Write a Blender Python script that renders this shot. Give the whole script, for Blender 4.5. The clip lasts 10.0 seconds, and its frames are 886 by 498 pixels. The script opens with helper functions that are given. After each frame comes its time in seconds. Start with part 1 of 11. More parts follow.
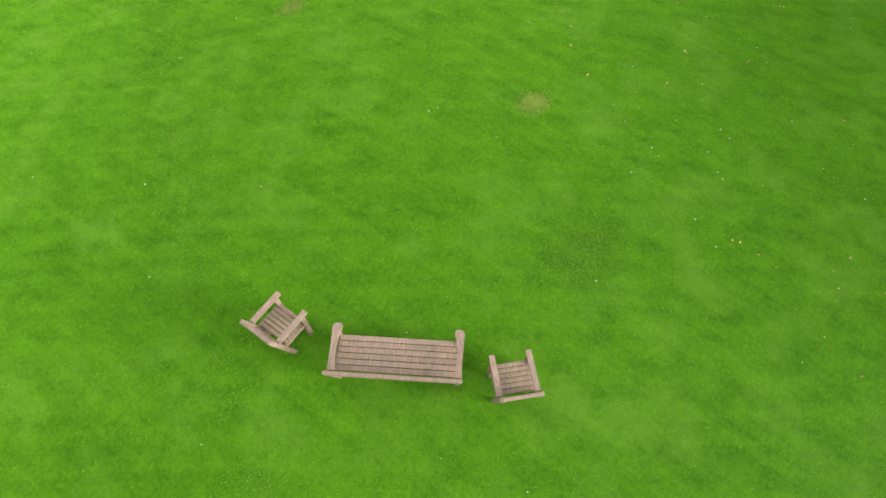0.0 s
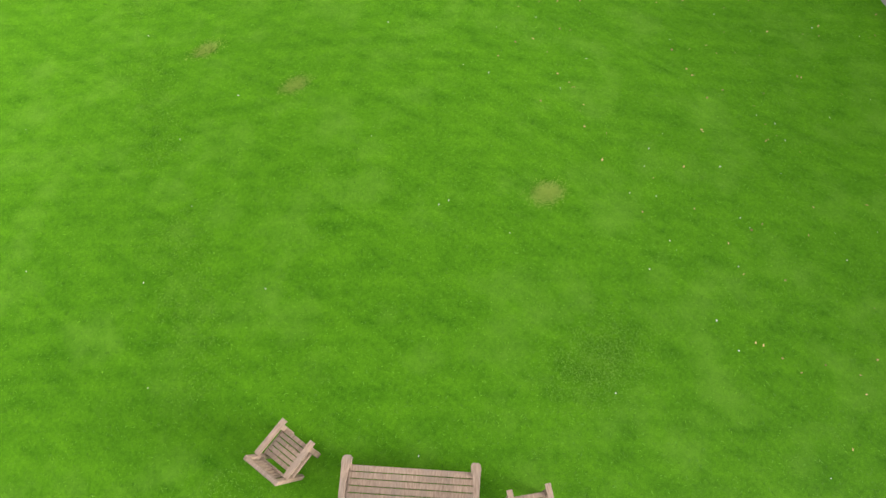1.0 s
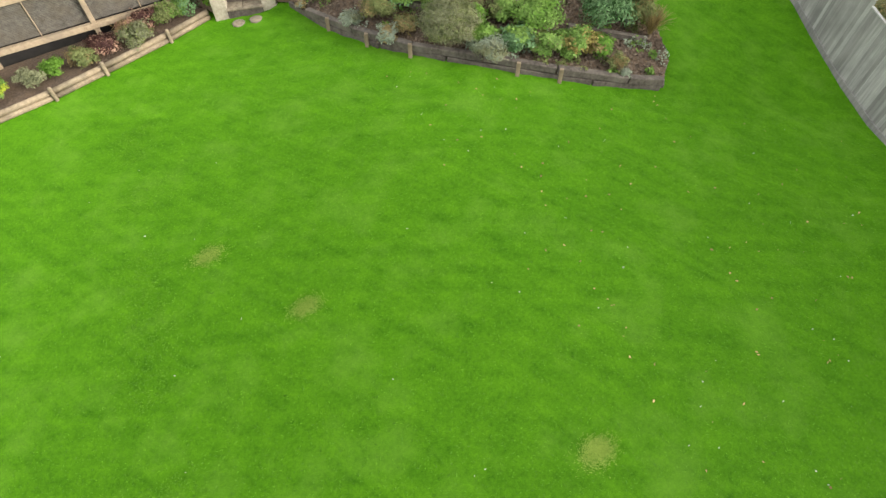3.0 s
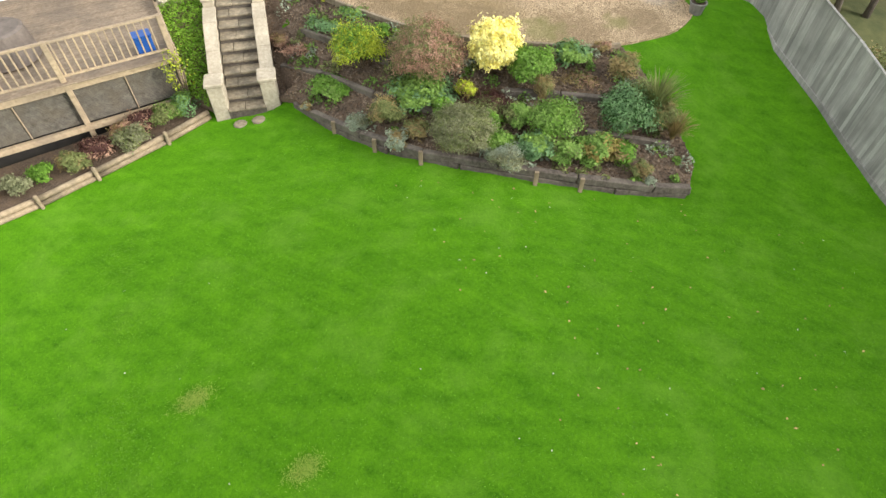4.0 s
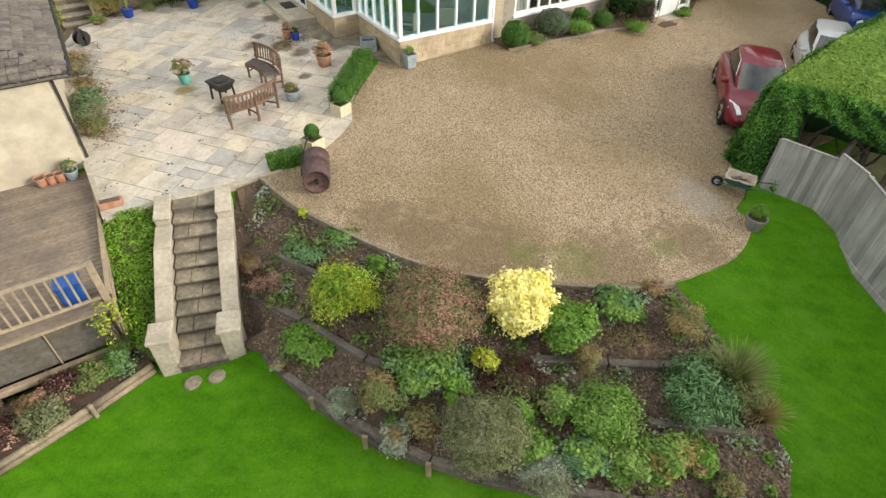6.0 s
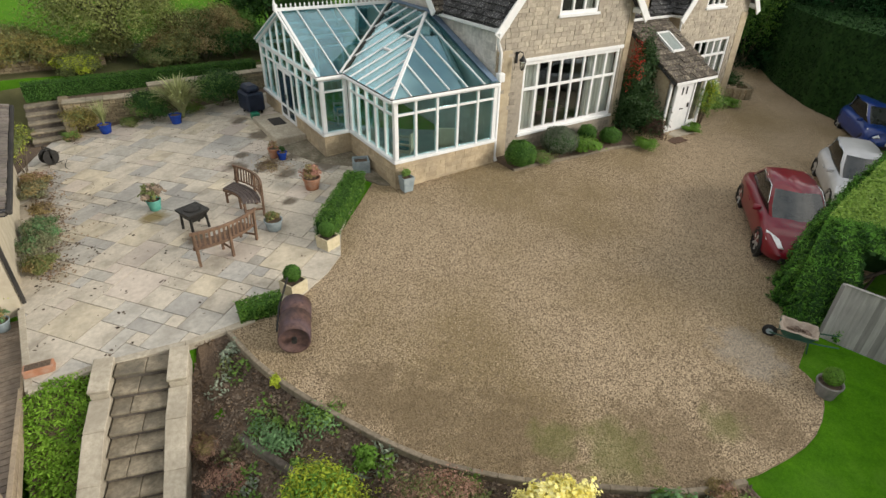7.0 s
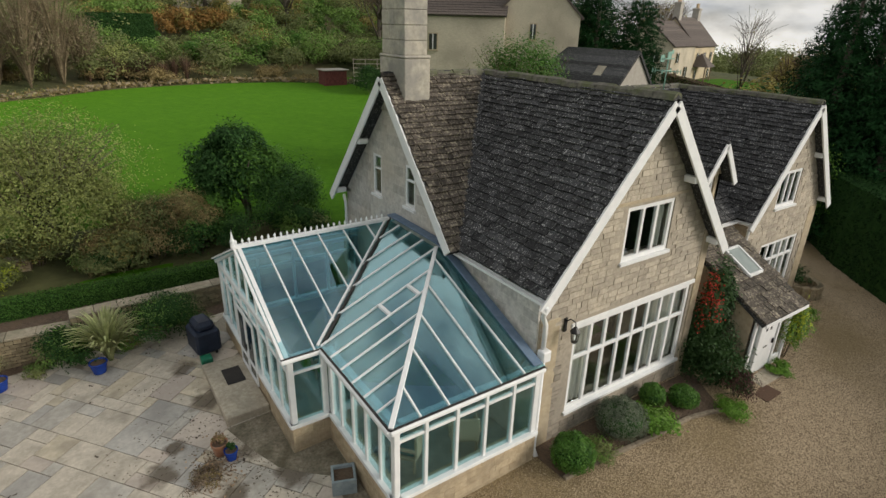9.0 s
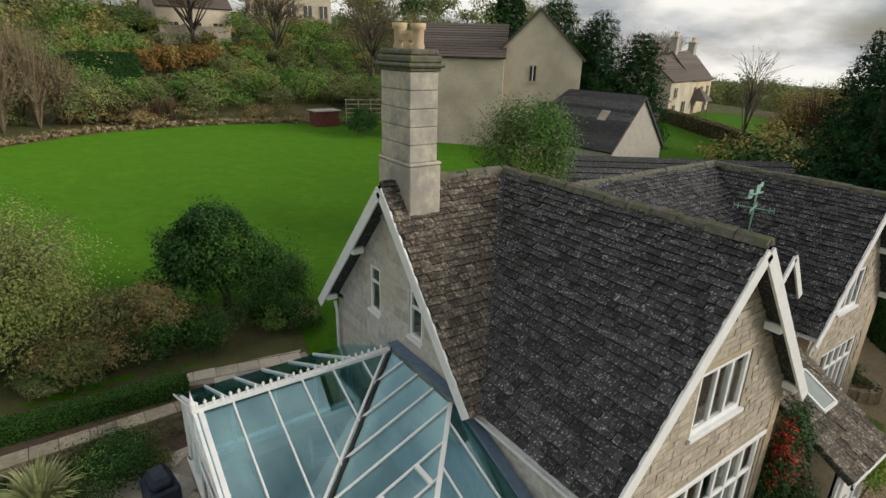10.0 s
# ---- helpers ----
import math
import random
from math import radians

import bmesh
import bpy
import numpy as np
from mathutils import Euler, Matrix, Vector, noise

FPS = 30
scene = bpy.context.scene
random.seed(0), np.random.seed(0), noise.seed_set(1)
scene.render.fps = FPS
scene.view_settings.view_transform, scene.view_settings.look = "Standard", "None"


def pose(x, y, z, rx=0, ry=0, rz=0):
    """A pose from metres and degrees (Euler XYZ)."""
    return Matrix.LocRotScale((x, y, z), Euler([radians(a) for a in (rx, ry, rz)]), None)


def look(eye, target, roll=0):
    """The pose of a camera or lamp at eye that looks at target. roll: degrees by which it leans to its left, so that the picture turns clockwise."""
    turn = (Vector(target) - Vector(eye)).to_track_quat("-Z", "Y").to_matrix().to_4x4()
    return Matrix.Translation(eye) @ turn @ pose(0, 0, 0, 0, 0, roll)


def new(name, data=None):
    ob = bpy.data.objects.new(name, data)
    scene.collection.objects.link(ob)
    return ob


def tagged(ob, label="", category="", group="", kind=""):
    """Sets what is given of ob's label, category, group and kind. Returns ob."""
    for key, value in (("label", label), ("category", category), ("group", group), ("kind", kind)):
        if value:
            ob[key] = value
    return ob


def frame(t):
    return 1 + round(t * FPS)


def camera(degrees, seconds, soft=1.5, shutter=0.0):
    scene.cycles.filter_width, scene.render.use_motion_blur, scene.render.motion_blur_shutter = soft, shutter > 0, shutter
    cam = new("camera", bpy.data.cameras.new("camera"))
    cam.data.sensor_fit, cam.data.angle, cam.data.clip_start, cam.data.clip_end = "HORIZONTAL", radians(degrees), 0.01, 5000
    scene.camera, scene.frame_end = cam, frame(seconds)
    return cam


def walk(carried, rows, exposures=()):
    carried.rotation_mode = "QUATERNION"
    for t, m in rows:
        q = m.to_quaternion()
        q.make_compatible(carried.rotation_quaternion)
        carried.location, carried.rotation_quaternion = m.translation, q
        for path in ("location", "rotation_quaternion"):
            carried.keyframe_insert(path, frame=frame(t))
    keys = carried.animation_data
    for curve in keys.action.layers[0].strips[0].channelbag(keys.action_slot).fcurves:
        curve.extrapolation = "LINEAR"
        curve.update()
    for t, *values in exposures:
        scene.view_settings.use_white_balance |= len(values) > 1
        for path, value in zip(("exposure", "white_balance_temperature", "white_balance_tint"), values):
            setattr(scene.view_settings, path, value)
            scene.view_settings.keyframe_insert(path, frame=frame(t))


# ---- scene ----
cam = camera(77.67, 10.0, soft=1.45)
# seconds, eye, and turn in degrees
PATH = [
    (0.0, 3.515, -0.740, 7.166, 28.63, 0.04, -29.82),
    (0.5, 3.853, -0.101, 7.384, 28.47, 0.12, -29.87),
    (1.0, 4.091, 0.667, 7.599, 28.73, -0.10, -30.00),
    (1.5, 4.311, 1.414, 7.751, 29.61, -0.47, -30.21),
    (2.0, 4.557, 2.148, 8.021, 30.70, -0.56, -30.44),
    (2.5, 4.770, 2.814, 8.185, 32.65, -0.70, -30.84),
    (2.7, 4.900, 3.090, 8.200, 33.55, -0.60, -30.92),
    (4.0, 5.670, 5.103, 8.174, 41.17, -0.55, -31.15),
    (4.5, 6.060, 6.034, 8.442, 43.00, -0.98, -31.50),
    (5.0, 6.671, 7.260, 8.720, 44.47, -1.02, -31.76),
    (5.5, 7.285, 8.427, 8.905, 46.10, -0.98, -31.94),
    (5.7, 7.555, 8.928, 8.960, 46.85, -0.99, -32.02),
    (6.8, 8.820, 11.295, 8.721, 56.33, -1.05, -32.85),
    (7.0, 9.068, 11.828, 8.780, 57.85, -1.25, -33.00),
    (7.5, 9.760, 13.026, 9.190, 60.20, -1.35, -33.16),
    (8.0, 10.520, 14.600, 9.620, 63.36, -1.36, -33.40),
    (8.5, 11.302, 16.094, 10.139, 65.68, -1.36, -33.64),
    (9.0, 12.080, 17.580, 10.740, 67.63, -1.44, -33.87),
    (9.5, 12.782, 19.029, 11.353, 68.83, -1.49, -34.36),
    (10.0, 13.523, 20.551, 12.101, 69.87, -1.43, -34.72),
]
walk(cam, [(t, pose(x, y, z, rx, ry, rz)) for t, x, y, z, rx, ry, rz in PATH],
     exposures=[(0.0, 0.82), (2.5, 0.90), (4.5, 0.92), (5.5, 0.71), (7.0, 0.0), (7.5, -0.18), (8.5, -0.31), (9.0, -0.36), (10.0, -0.37)])

# ---- light ----
world = bpy.data.worlds.new("sky")
scene.world = world
world.use_nodes = True
wn, wl = world.node_tree.nodes, world.node_tree.links
wn.clear()
sky = wn.new("ShaderNodeTexSky")
sky.sky_type, sky.sun_disc = "NISHITA", False
SUN_ELEV, SUN_AZ = 21.0, 138.0   # degrees above the horizon; clockwise from north (+y)
sky.sun_elevation, sky.sun_rotation = radians(SUN_ELEV), radians(SUN_AZ)
sky.air_density, sky.dust_density = 1.0, 2.0
co = wn.new("ShaderNodeTexCoord")
mp = wn.new("ShaderNodeMapping")
mp.inputs["Scale"].default_value = (1.0, 1.0, 2.6)
nz = wn.new("ShaderNodeTexNoise")
nz.inputs["Scale"].default_value, nz.inputs["Detail"].default_value, nz.inputs["Roughness"].default_value = 2.2, 7.0, 0.55
rp = wn.new("ShaderNodeValToRGB")
rp.color_ramp.elements[0].position, rp.color_ramp.elements[0].color = 0.34, (0.0, 0.0, 0.0, 1)
rp.color_ramp.elements[1].position, rp.color_ramp.elements[1].color = 0.52, (1, 1, 1, 1)
cl = wn.new("ShaderNodeValToRGB")
cl.color_ramp.elements[0].position, cl.color_ramp.elements[0].color = 0.36, (5.4, 5.8, 6.3, 1)
cl.color_ramp.elements[1].position, cl.color_ramp.elements[1].color = 0.58, (13.5, 13.1, 12.3, 1)
nz2 = wn.new("ShaderNodeTexNoise")
nz2.inputs["Scale"].default_value, nz2.inputs["Detail"].default_value = 4.1, 6.0
mx = wn.new("ShaderNodeMix")
mx.data_type = "RGBA"
bg = wn.new("ShaderNodeBackground")
bg.inputs["Strength"].default_value = 0.094
wo = wn.new("ShaderNodeOutputWorld")
wl.new(co.outputs["Generated"], mp.inputs["Vector"])
wl.new(mp.outputs["Vector"], nz.inputs["Vector"])
wl.new(mp.outputs["Vector"], nz2.inputs["Vector"])
wl.new(nz.outputs["Fac"], rp.inputs["Fac"])
wl.new(nz2.outputs["Fac"], cl.inputs["Fac"])
wl.new(rp.outputs["Color"], mx.inputs["Factor"])
wl.new(sky.outputs["Color"], mx.inputs["A"])
wl.new(cl.outputs["Color"], mx.inputs["B"])
wl.new(mx.outputs["Result"], bg.inputs["Color"])
wl.new(bg.outputs["Background"], wo.inputs["Surface"])
sun = new("sun", bpy.data.lights.new("sun", "SUN"))
sun.data.energy, sun.data.angle, sun.data.color = 3.3, radians(24), (1.0, 0.93, 0.83)
_a, _e = radians(SUN_AZ), radians(SUN_ELEV)
sun.matrix_world = look((0, 0, 40), (-math.sin(_a) * math.cos(_e) * 10, -math.cos(_a) * math.cos(_e) * 10, 40 - math.sin(_e) * 10))
scene.view_settings.exposure = 0.0

# ---- materials ----
def material(name, dark, light, grain=8.0, rough=0.8, bump=0.3, stain=None, stain_scale=0.7, stain_amount=0.5, per_object=0.0,
             per_island=0.0, metal=0.0, stretch=(1, 1, 1), spec=0.3, bump_dist=0.01, detail=6.0, coat=0.0, cells=0.0, thin=0.0,
             streak=None, streak_size=(0.5, 3.0), streak_turn=0.0, streak_amount=0.4, stain_edge=(0.42, 0.66)):
    """A surface: grain between two colours, larger stains, variation by piece, fine relief."""
    m = bpy.data.materials.new(name)
    m.use_nodes = True
    n, l = m.node_tree.nodes, m.node_tree.links
    b = n["Principled BSDF"]
    tc = n.new("ShaderNodeTexCoord")
    ma = n.new("ShaderNodeMapping")
    ma.inputs["Scale"].default_value = stretch
    ge = n.new("ShaderNodeNewGeometry")
    place = tc.outputs["Object"] if tuple(stretch) != (1, 1, 1) else ge.outputs["Position"]
    l.new(place, ma.inputs["Vector"])
    vec = ma.outputs["Vector"]
    if cells:
        g = n.new("ShaderNodeTexVoronoi")
        g.inputs["Scale"].default_value = cells
        l.new(vec, g.inputs["Vector"])
        sep = n.new("ShaderNodeSeparateColor")
        l.new(g.outputs["Color"], sep.inputs["Color"])
        fac, height = sep.outputs["Red"], g.outputs["Distance"]
    else:
        g = n.new("ShaderNodeTexNoise")
        g.inputs["Scale"].default_value, g.inputs["Detail"].default_value, g.inputs["Roughness"].default_value = grain, detail, 0.65
        l.new(vec, g.inputs["Vector"])
        fac, height = g.outputs["Fac"], g.outputs["Fac"]
    r = n.new("ShaderNodeValToRGB")
    e = r.color_ramp.elements
    lo, hi = (0.05, 0.95) if cells else (0.32, 0.68)
    e[0].position, e[0].color = lo, (*dark, 1)
    e[1].position, e[1].color = hi, (*light, 1)
    l.new(fac, r.inputs["Fac"])
    colour = r.outputs["Color"]
    if stain is not None:
        s = n.new("ShaderNodeTexNoise")
        s.inputs["Scale"].default_value, s.inputs["Detail"].default_value = stain_scale, 5.0
        l.new(place, s.inputs["Vector"])
        sr = n.new("ShaderNodeValToRGB")
        sr.color_ramp.elements[0].position, sr.color_ramp.elements[0].color = stain_edge[0], (0, 0, 0, 1)
        sr.color_ramp.elements[1].position, sr.color_ramp.elements[1].color = stain_edge[1], (stain_amount,) * 3 + (1,)
        l.new(s.outputs["Fac"], sr.inputs["Fac"])
        x = n.new("ShaderNodeMix")
        x.data_type = "RGBA"
        l.new(sr.outputs["Color"], x.inputs["Factor"])
        l.new(colour, x.inputs["A"])
        x.inputs["B"].default_value = (*stain, 1)
        colour = x.outputs["Result"]
    if streak is not None:
        sm = n.new("ShaderNodeMapping")
        sm.vector_type = "TEXTURE"
        sm.inputs["Rotation"].default_value = (0, 0, radians(streak_turn))
        sm.inputs["Scale"].default_value = (1 / streak_size[0], 1 / streak_size[1], 1)
        l.new(place, sm.inputs["Vector"])
        sn = n.new("ShaderNodeTexNoise")
        sn.inputs["Scale"].default_value, sn.inputs["Detail"].default_value = 1.0, 4.0
        l.new(sm.outputs["Vector"], sn.inputs["Vector"])
        st = n.new("ShaderNodeValToRGB")
        st.color_ramp.elements[0].position, st.color_ramp.elements[0].color = 0.44, (0, 0, 0, 1)
        st.color_ramp.elements[1].position, st.color_ramp.elements[1].color = 0.62, (streak_amount,) * 3 + (1,)
        l.new(sn.outputs["Fac"], st.inputs["Fac"])
        sx = n.new("ShaderNodeMix")
        sx.data_type = "RGBA"
        l.new(st.outputs["Color"], sx.inputs["Factor"])
        l.new(colour, sx.inputs["A"])
        sx.inputs["B"].default_value = (*streak, 1)
        colour = sx.outputs["Result"]
    for amount, node, out in ((per_object, "ShaderNodeObjectInfo", "Random"), (per_island, "ShaderNodeNewGeometry", "Random Per Island")):
        if amount:
            oi = n.new(node)
            mr = n.new("ShaderNodeMapRange")
            mr.inputs["To Min"].default_value, mr.inputs["To Max"].default_value = 1 - amount, 1 + amount
            l.new(oi.outputs[out], mr.inputs["Value"])
            hs = n.new("ShaderNodeHueSaturation")
            l.new(mr.outputs["Result"], hs.inputs["Value"])
            l.new(colour, hs.inputs["Color"])
            colour = hs.outputs["Color"]
    l.new(colour, b.inputs["Base Color"])
    b.inputs["Roughness"].default_value, b.inputs["Metallic"].default_value = rough, metal
    b.inputs["Specular IOR Level"].default_value = spec
    b.inputs["Coat Weight"].default_value = coat
    b.inputs["Coat Roughness"].default_value = 0.05
    if bump:
        bp = n.new("ShaderNodeBump")
        bp.inputs["Strength"].default_value, bp.inputs["Distance"].default_value = bump, bump_dist
        l.new(height, bp.inputs["Height"])
        l.new(bp.outputs["Normal"], b.inputs["Normal"])
    if thin:
        t = n.new("ShaderNodeBsdfTranslucent")
        l.new(colour, t.inputs["Color"])
        ms = n.new("ShaderNodeMixShader")
        ms.inputs["Fac"].default_value = thin
        out = n["Material Output"]
        l.new(b.outputs["BSDF"], ms.inputs[1])
        l.new(t.outputs["BSDF"], ms.inputs[2])
        l.new(ms.outputs["Shader"], out.inputs["Surface"])
    return m


def glass(name, tint=(0.75, 0.9, 0.92), rough=0.02, clear=0.6, sheen=(0.9, 0.95, 1.0)):
    """A pane: part clear, part glossy by angle."""
    m = bpy.data.materials.new(name)
    m.use_nodes = True
    n, l = m.node_tree.nodes, m.node_tree.links
    n.clear()
    tr = n.new("ShaderNodeBsdfTransparent")
    tr.inputs["Color"].default_value = (*tint, 1)
    gl = n.new("ShaderNodeBsdfGlossy")
    gl.inputs["Roughness"].default_value = rough
    gl.inputs["Color"].default_value = (*sheen, 1)
    lw = n.new("ShaderNodeLayerWeight")
    lw.inputs["Blend"].default_value = 0.5
    fr = n.new("ShaderNodeMath")
    fr.operation = "POWER"
    fr.inputs[1].default_value = 4.0
    l.new(lw.outputs["Facing"], fr.inputs[0])
    mr = n.new("ShaderNodeMapRange")
    mr.inputs["From Min"].default_value, mr.inputs["From Max"].default_value = 0.0, 1.0
    mr.inputs["To Min"].default_value, mr.inputs["To Max"].default_value = 1.0 - clear, 1.0
    mix = n.new("ShaderNodeMixShader")
    out = n.new("ShaderNodeOutputMaterial")
    l.new(fr.outputs["Value"], mr.inputs["Value"])
    l.new(mr.outputs["Result"], mix.inputs["Fac"])
    l.new(tr.outputs["BSDF"], mix.inputs[1])
    l.new(gl.outputs["BSDF"], mix.inputs[2])
    l.new(mix.outputs["Shader"], out.inputs["Surface"])
    return m


def lawn_material(name, deep, bright, pale, pale_amount=0.5, flecks=70.0):
    """Mown turf: leaf flecks, tufts, narrow mowing lines in two directions and thin paler blotches."""
    m = bpy.data.materials.new(name)
    m.use_nodes = True
    n, l = m.node_tree.nodes, m.node_tree.links
    b = n["Principled BSDF"]
    ge = n.new("ShaderNodeNewGeometry")

    def noise(scale, detail, rough=0.6, turn=None, size=(1, 1)):
        src = ge.outputs["Position"]
        if turn is not None:
            mp_ = n.new("ShaderNodeMapping")
            mp_.inputs["Rotation"].default_value = (0, 0, radians(turn))
            l.new(src, mp_.inputs["Vector"])
            sc = n.new("ShaderNodeMapping")
            sc.inputs["Scale"].default_value = (size[0], size[1], 1)
            l.new(mp_.outputs["Vector"], sc.inputs["Vector"])
            src = sc.outputs["Vector"]
        t = n.new("ShaderNodeTexNoise")
        t.inputs["Scale"].default_value, t.inputs["Detail"].default_value, t.inputs["Roughness"].default_value = scale, detail, rough
        l.new(src, t.inputs["Vector"])
        return t.outputs["Fac"]

    def times(a, k, add=None):
        t = n.new("ShaderNodeMath")
        t.operation = "MULTIPLY_ADD"
        l.new(a, t.inputs[0])
        t.inputs[1].default_value = k
        if add is None:
            t.inputs[2].default_value = 0.0
        else:
            l.new(add, t.inputs[2])
        return t.outputs["Value"]
    fine = noise(flecks, 3.0, 0.7)
    v = times(fine, 0.37)
    v = times(noise(17.0, 4.0, 0.65), 0.26, v)
    v = times(noise(1.0, 3.0, 0.55, 30, (0.5, 4.5)), 0.12, v)
    v = times(noise(1.0, 2.0, 0.5, 62, (0.3, 7.5)), 0.12, v)
    v = times(noise(2.2, 5.0), 0.22, v)
    # mower passes, a hand's width to half a metre apart
    for turn, amount, size in ((30, 0.020, 0.85), (58, 0.014, 0.7)):
        mw = n.new("ShaderNodeMapping")
        mw.inputs["Rotation"].default_value = (0, 0, radians(turn))
        l.new(ge.outputs["Position"], mw.inputs["Vector"])
        wv = n.new("ShaderNodeTexWave")
        wv.bands_direction = "Y"
        for nm_, val in (("Scale", size), ("Distortion", 4.0), ("Detail", 2.0), ("Detail Scale", 0.12)):
            wv.inputs[nm_].default_value = val
        l.new(mw.outputs["Vector"], wv.inputs["Vector"])
        v = times(wv.outputs["Fac"], amount, v)
    r = n.new("ShaderNodeValToRGB")
    r.color_ramp.elements[0].position, r.color_ramp.elements[0].color = 0.42, (*deep, 1)
    r.color_ramp.elements[1].position, r.color_ramp.elements[1].color = 0.685, (*bright, 1)
    l.new(v, r.inputs["Fac"])
    br = n.new("ShaderNodeValToRGB")
    br.color_ramp.elements[0].position, br.color_ramp.elements[0].color = 0.5, (0, 0, 0, 1)
    br.color_ramp.elements[1].position, br.color_ramp.elements[1].color = 0.72, (pale_amount,) * 3 + (1,)
    l.new(noise(0.95, 6.0, 0.62), br.inputs["Fac"])
    x = n.new("ShaderNodeMix")
    x.data_type = "RGBA"
    l.new(br.outputs["Color"], x.inputs["Factor"])
    l.new(r.outputs["Color"], x.inputs["A"])
    x.inputs["B"].default_value = (*pale, 1)
    l.new(x.outputs["Result"], b.inputs["Base Color"])
    b.inputs["Roughness"].default_value = 0.9
    b.inputs["Specular IOR Level"].default_value = 0.08
    b.inputs["Diffuse Roughness"].default_value = 1.0
    b.inputs["Sheen Weight"].default_value, b.inputs["Sheen Roughness"].default_value = 0.35, 0.5
    b.inputs["Sheen Tint"].default_value = (*bright, 1)
    bp_n = n.new("ShaderNodeBump")
    bp_n.inputs["Strength"].default_value, bp_n.inputs["Distance"].default_value = 0.6, 0.03
    l.new(v, bp_n.inputs["Height"])
    l.new(bp_n.outputs["Normal"], b.inputs["Normal"])
    return m


M_GRASS = lawn_material("lawn grass", (0.022, 0.094, 0.002), (0.088, 0.240, 0.007), (0.118, 0.255, 0.024), 0.5)
M_FIELD = lawn_material("field grass", (0.024, 0.085, 0.003), (0.066, 0.165, 0.009), (0.085, 0.19, 0.010), 0.4, 26.0)
M_GRAVEL = material("gravel", (0.09, 0.062, 0.036), (0.60, 0.47, 0.31), cells=58, rough=0.9, bump=0.8, bump_dist=0.02,
                    stain=(0.19, 0.14, 0.06), stain_scale=0.3, stain_amount=0.6)
M_SLAB = material("sandstone slab", (0.47, 0.42, 0.34), (0.61, 0.55, 0.455), grain=14, rough=0.75, bump=0.3, per_object=0.07,
                  stain=(0.24, 0.215, 0.17), stain_scale=1.7, stain_amount=0.6, stain_edge=(0.47, 0.68), streak=(0.20, 0.175, 0.14), streak_size=(6, 6), streak_amount=0.14)
M_JOINT = material("mortar bed", (0.23, 0.205, 0.16), (0.36, 0.32, 0.255), grain=25, bump=0.4)
M_SOIL = material("bed soil", (0.06, 0.043, 0.032), (0.17, 0.125, 0.09), grain=22, rough=0.95, bump=0.9, bump_dist=0.04,
                  stain=(0.16, 0.11, 0.07), stain_scale=3.0, stain_amount=0.6)
M_STONE = material("house stone", (0.30, 0.262, 0.205), (0.47, 0.415, 0.33), grain=10, rough=0.85, bump=0.5, per_object=0.17, per_island=0.18,
                   stain=(0.24, 0.215, 0.18), stain_scale=0.5, stain_amount=0.6)
M_STONEGREY = material("grey weathered stone", (0.35, 0.34, 0.315), (0.57, 0.545, 0.50), grain=7, rough=0.85, bump=0.4, per_island=0.16,
                       stain=(0.42, 0.36, 0.27), stain_scale=0.6, stain_amount=0.5)
M_DRESSED = material("dressed stone", (0.36, 0.29, 0.19), (0.50, 0.42, 0.29), grain=6, rough=0.8, bump=0.2,
                     stain=(0.26, 0.23, 0.19), stain_scale=0.8, stain_amount=0.5)
M_PALESTONE = material("pale stone", (0.34, 0.30, 0.23), (0.52, 0.465, 0.37), grain=12, rough=0.85, bump=0.4,
                       stain=(0.24, 0.21, 0.16), stain_scale=2.0, stain_amount=0.5)
M_TILE = material("stone roof slate", (0.028, 0.028, 0.030), (0.066, 0.066, 0.068), grain=12, rough=0.85, bump=0.5, per_island=0.5,
                  stain=(0.38, 0.38, 0.36), stain_scale=24.0, stain_amount=0.6, stain_edge=(0.585, 0.64))
M_TILEBROWN = material("brown lichened roof slate", (0.05, 0.042, 0.034), (0.13, 0.11, 0.09), grain=16, rough=0.85, bump=0.5, per_island=0.45,
                       stain=(0.30, 0.27, 0.19), stain_scale=16.0, stain_amount=0.6, stain_edge=(0.54, 0.63))
M_TILE_PIECE = material("stone roof slate piece", (0.028, 0.028, 0.030), (0.066, 0.066, 0.068), grain=12, rough=0.85, bump=0.5, per_object=0.5,
                        stain=(0.38, 0.38, 0.36), stain_scale=24.0, stain_amount=0.6, stain_edge=(0.585, 0.64))
M_TILEBROWN_PIECE = material("brown lichened slate piece", (0.05, 0.042, 0.034), (0.13, 0.11, 0.09), grain=16, rough=0.85, bump=0.5, per_object=0.45,
                             stain=(0.30, 0.27, 0.19), stain_scale=16.0, stain_amount=0.6, stain_edge=(0.54, 0.63))
M_ROUGH = material("rough hillside grass", (0.035, 0.05, 0.015), (0.11, 0.115, 0.045), grain=0.8, rough=0.95, bump=0.6, bump_dist=0.1, stain=(0.13, 0.10, 0.05), stain_scale=0.12, stain_amount=0.6)
M_RIDGE = material("ridge mortar", (0.07, 0.066, 0.055), (0.17, 0.158, 0.13), grain=9, bump=0.5, stain=(0.10, 0.12, 0.04), stain_scale=3, stain_amount=0.7)
M_CHIMNEY = material("chimney stone", (0.33, 0.305, 0.255), (0.52, 0.475, 0.39), grain=7, rough=0.85, bump=0.3, stain=(0.22, 0.215, 0.20), stain_scale=1.6, stain_amount=0.65, stain_edge=(0.45, 0.62))
M_WHITE = material("white paint", (0.70, 0.71, 0.71), (0.80, 0.80, 0.79), grain=5, rough=0.4, bump=0.03)
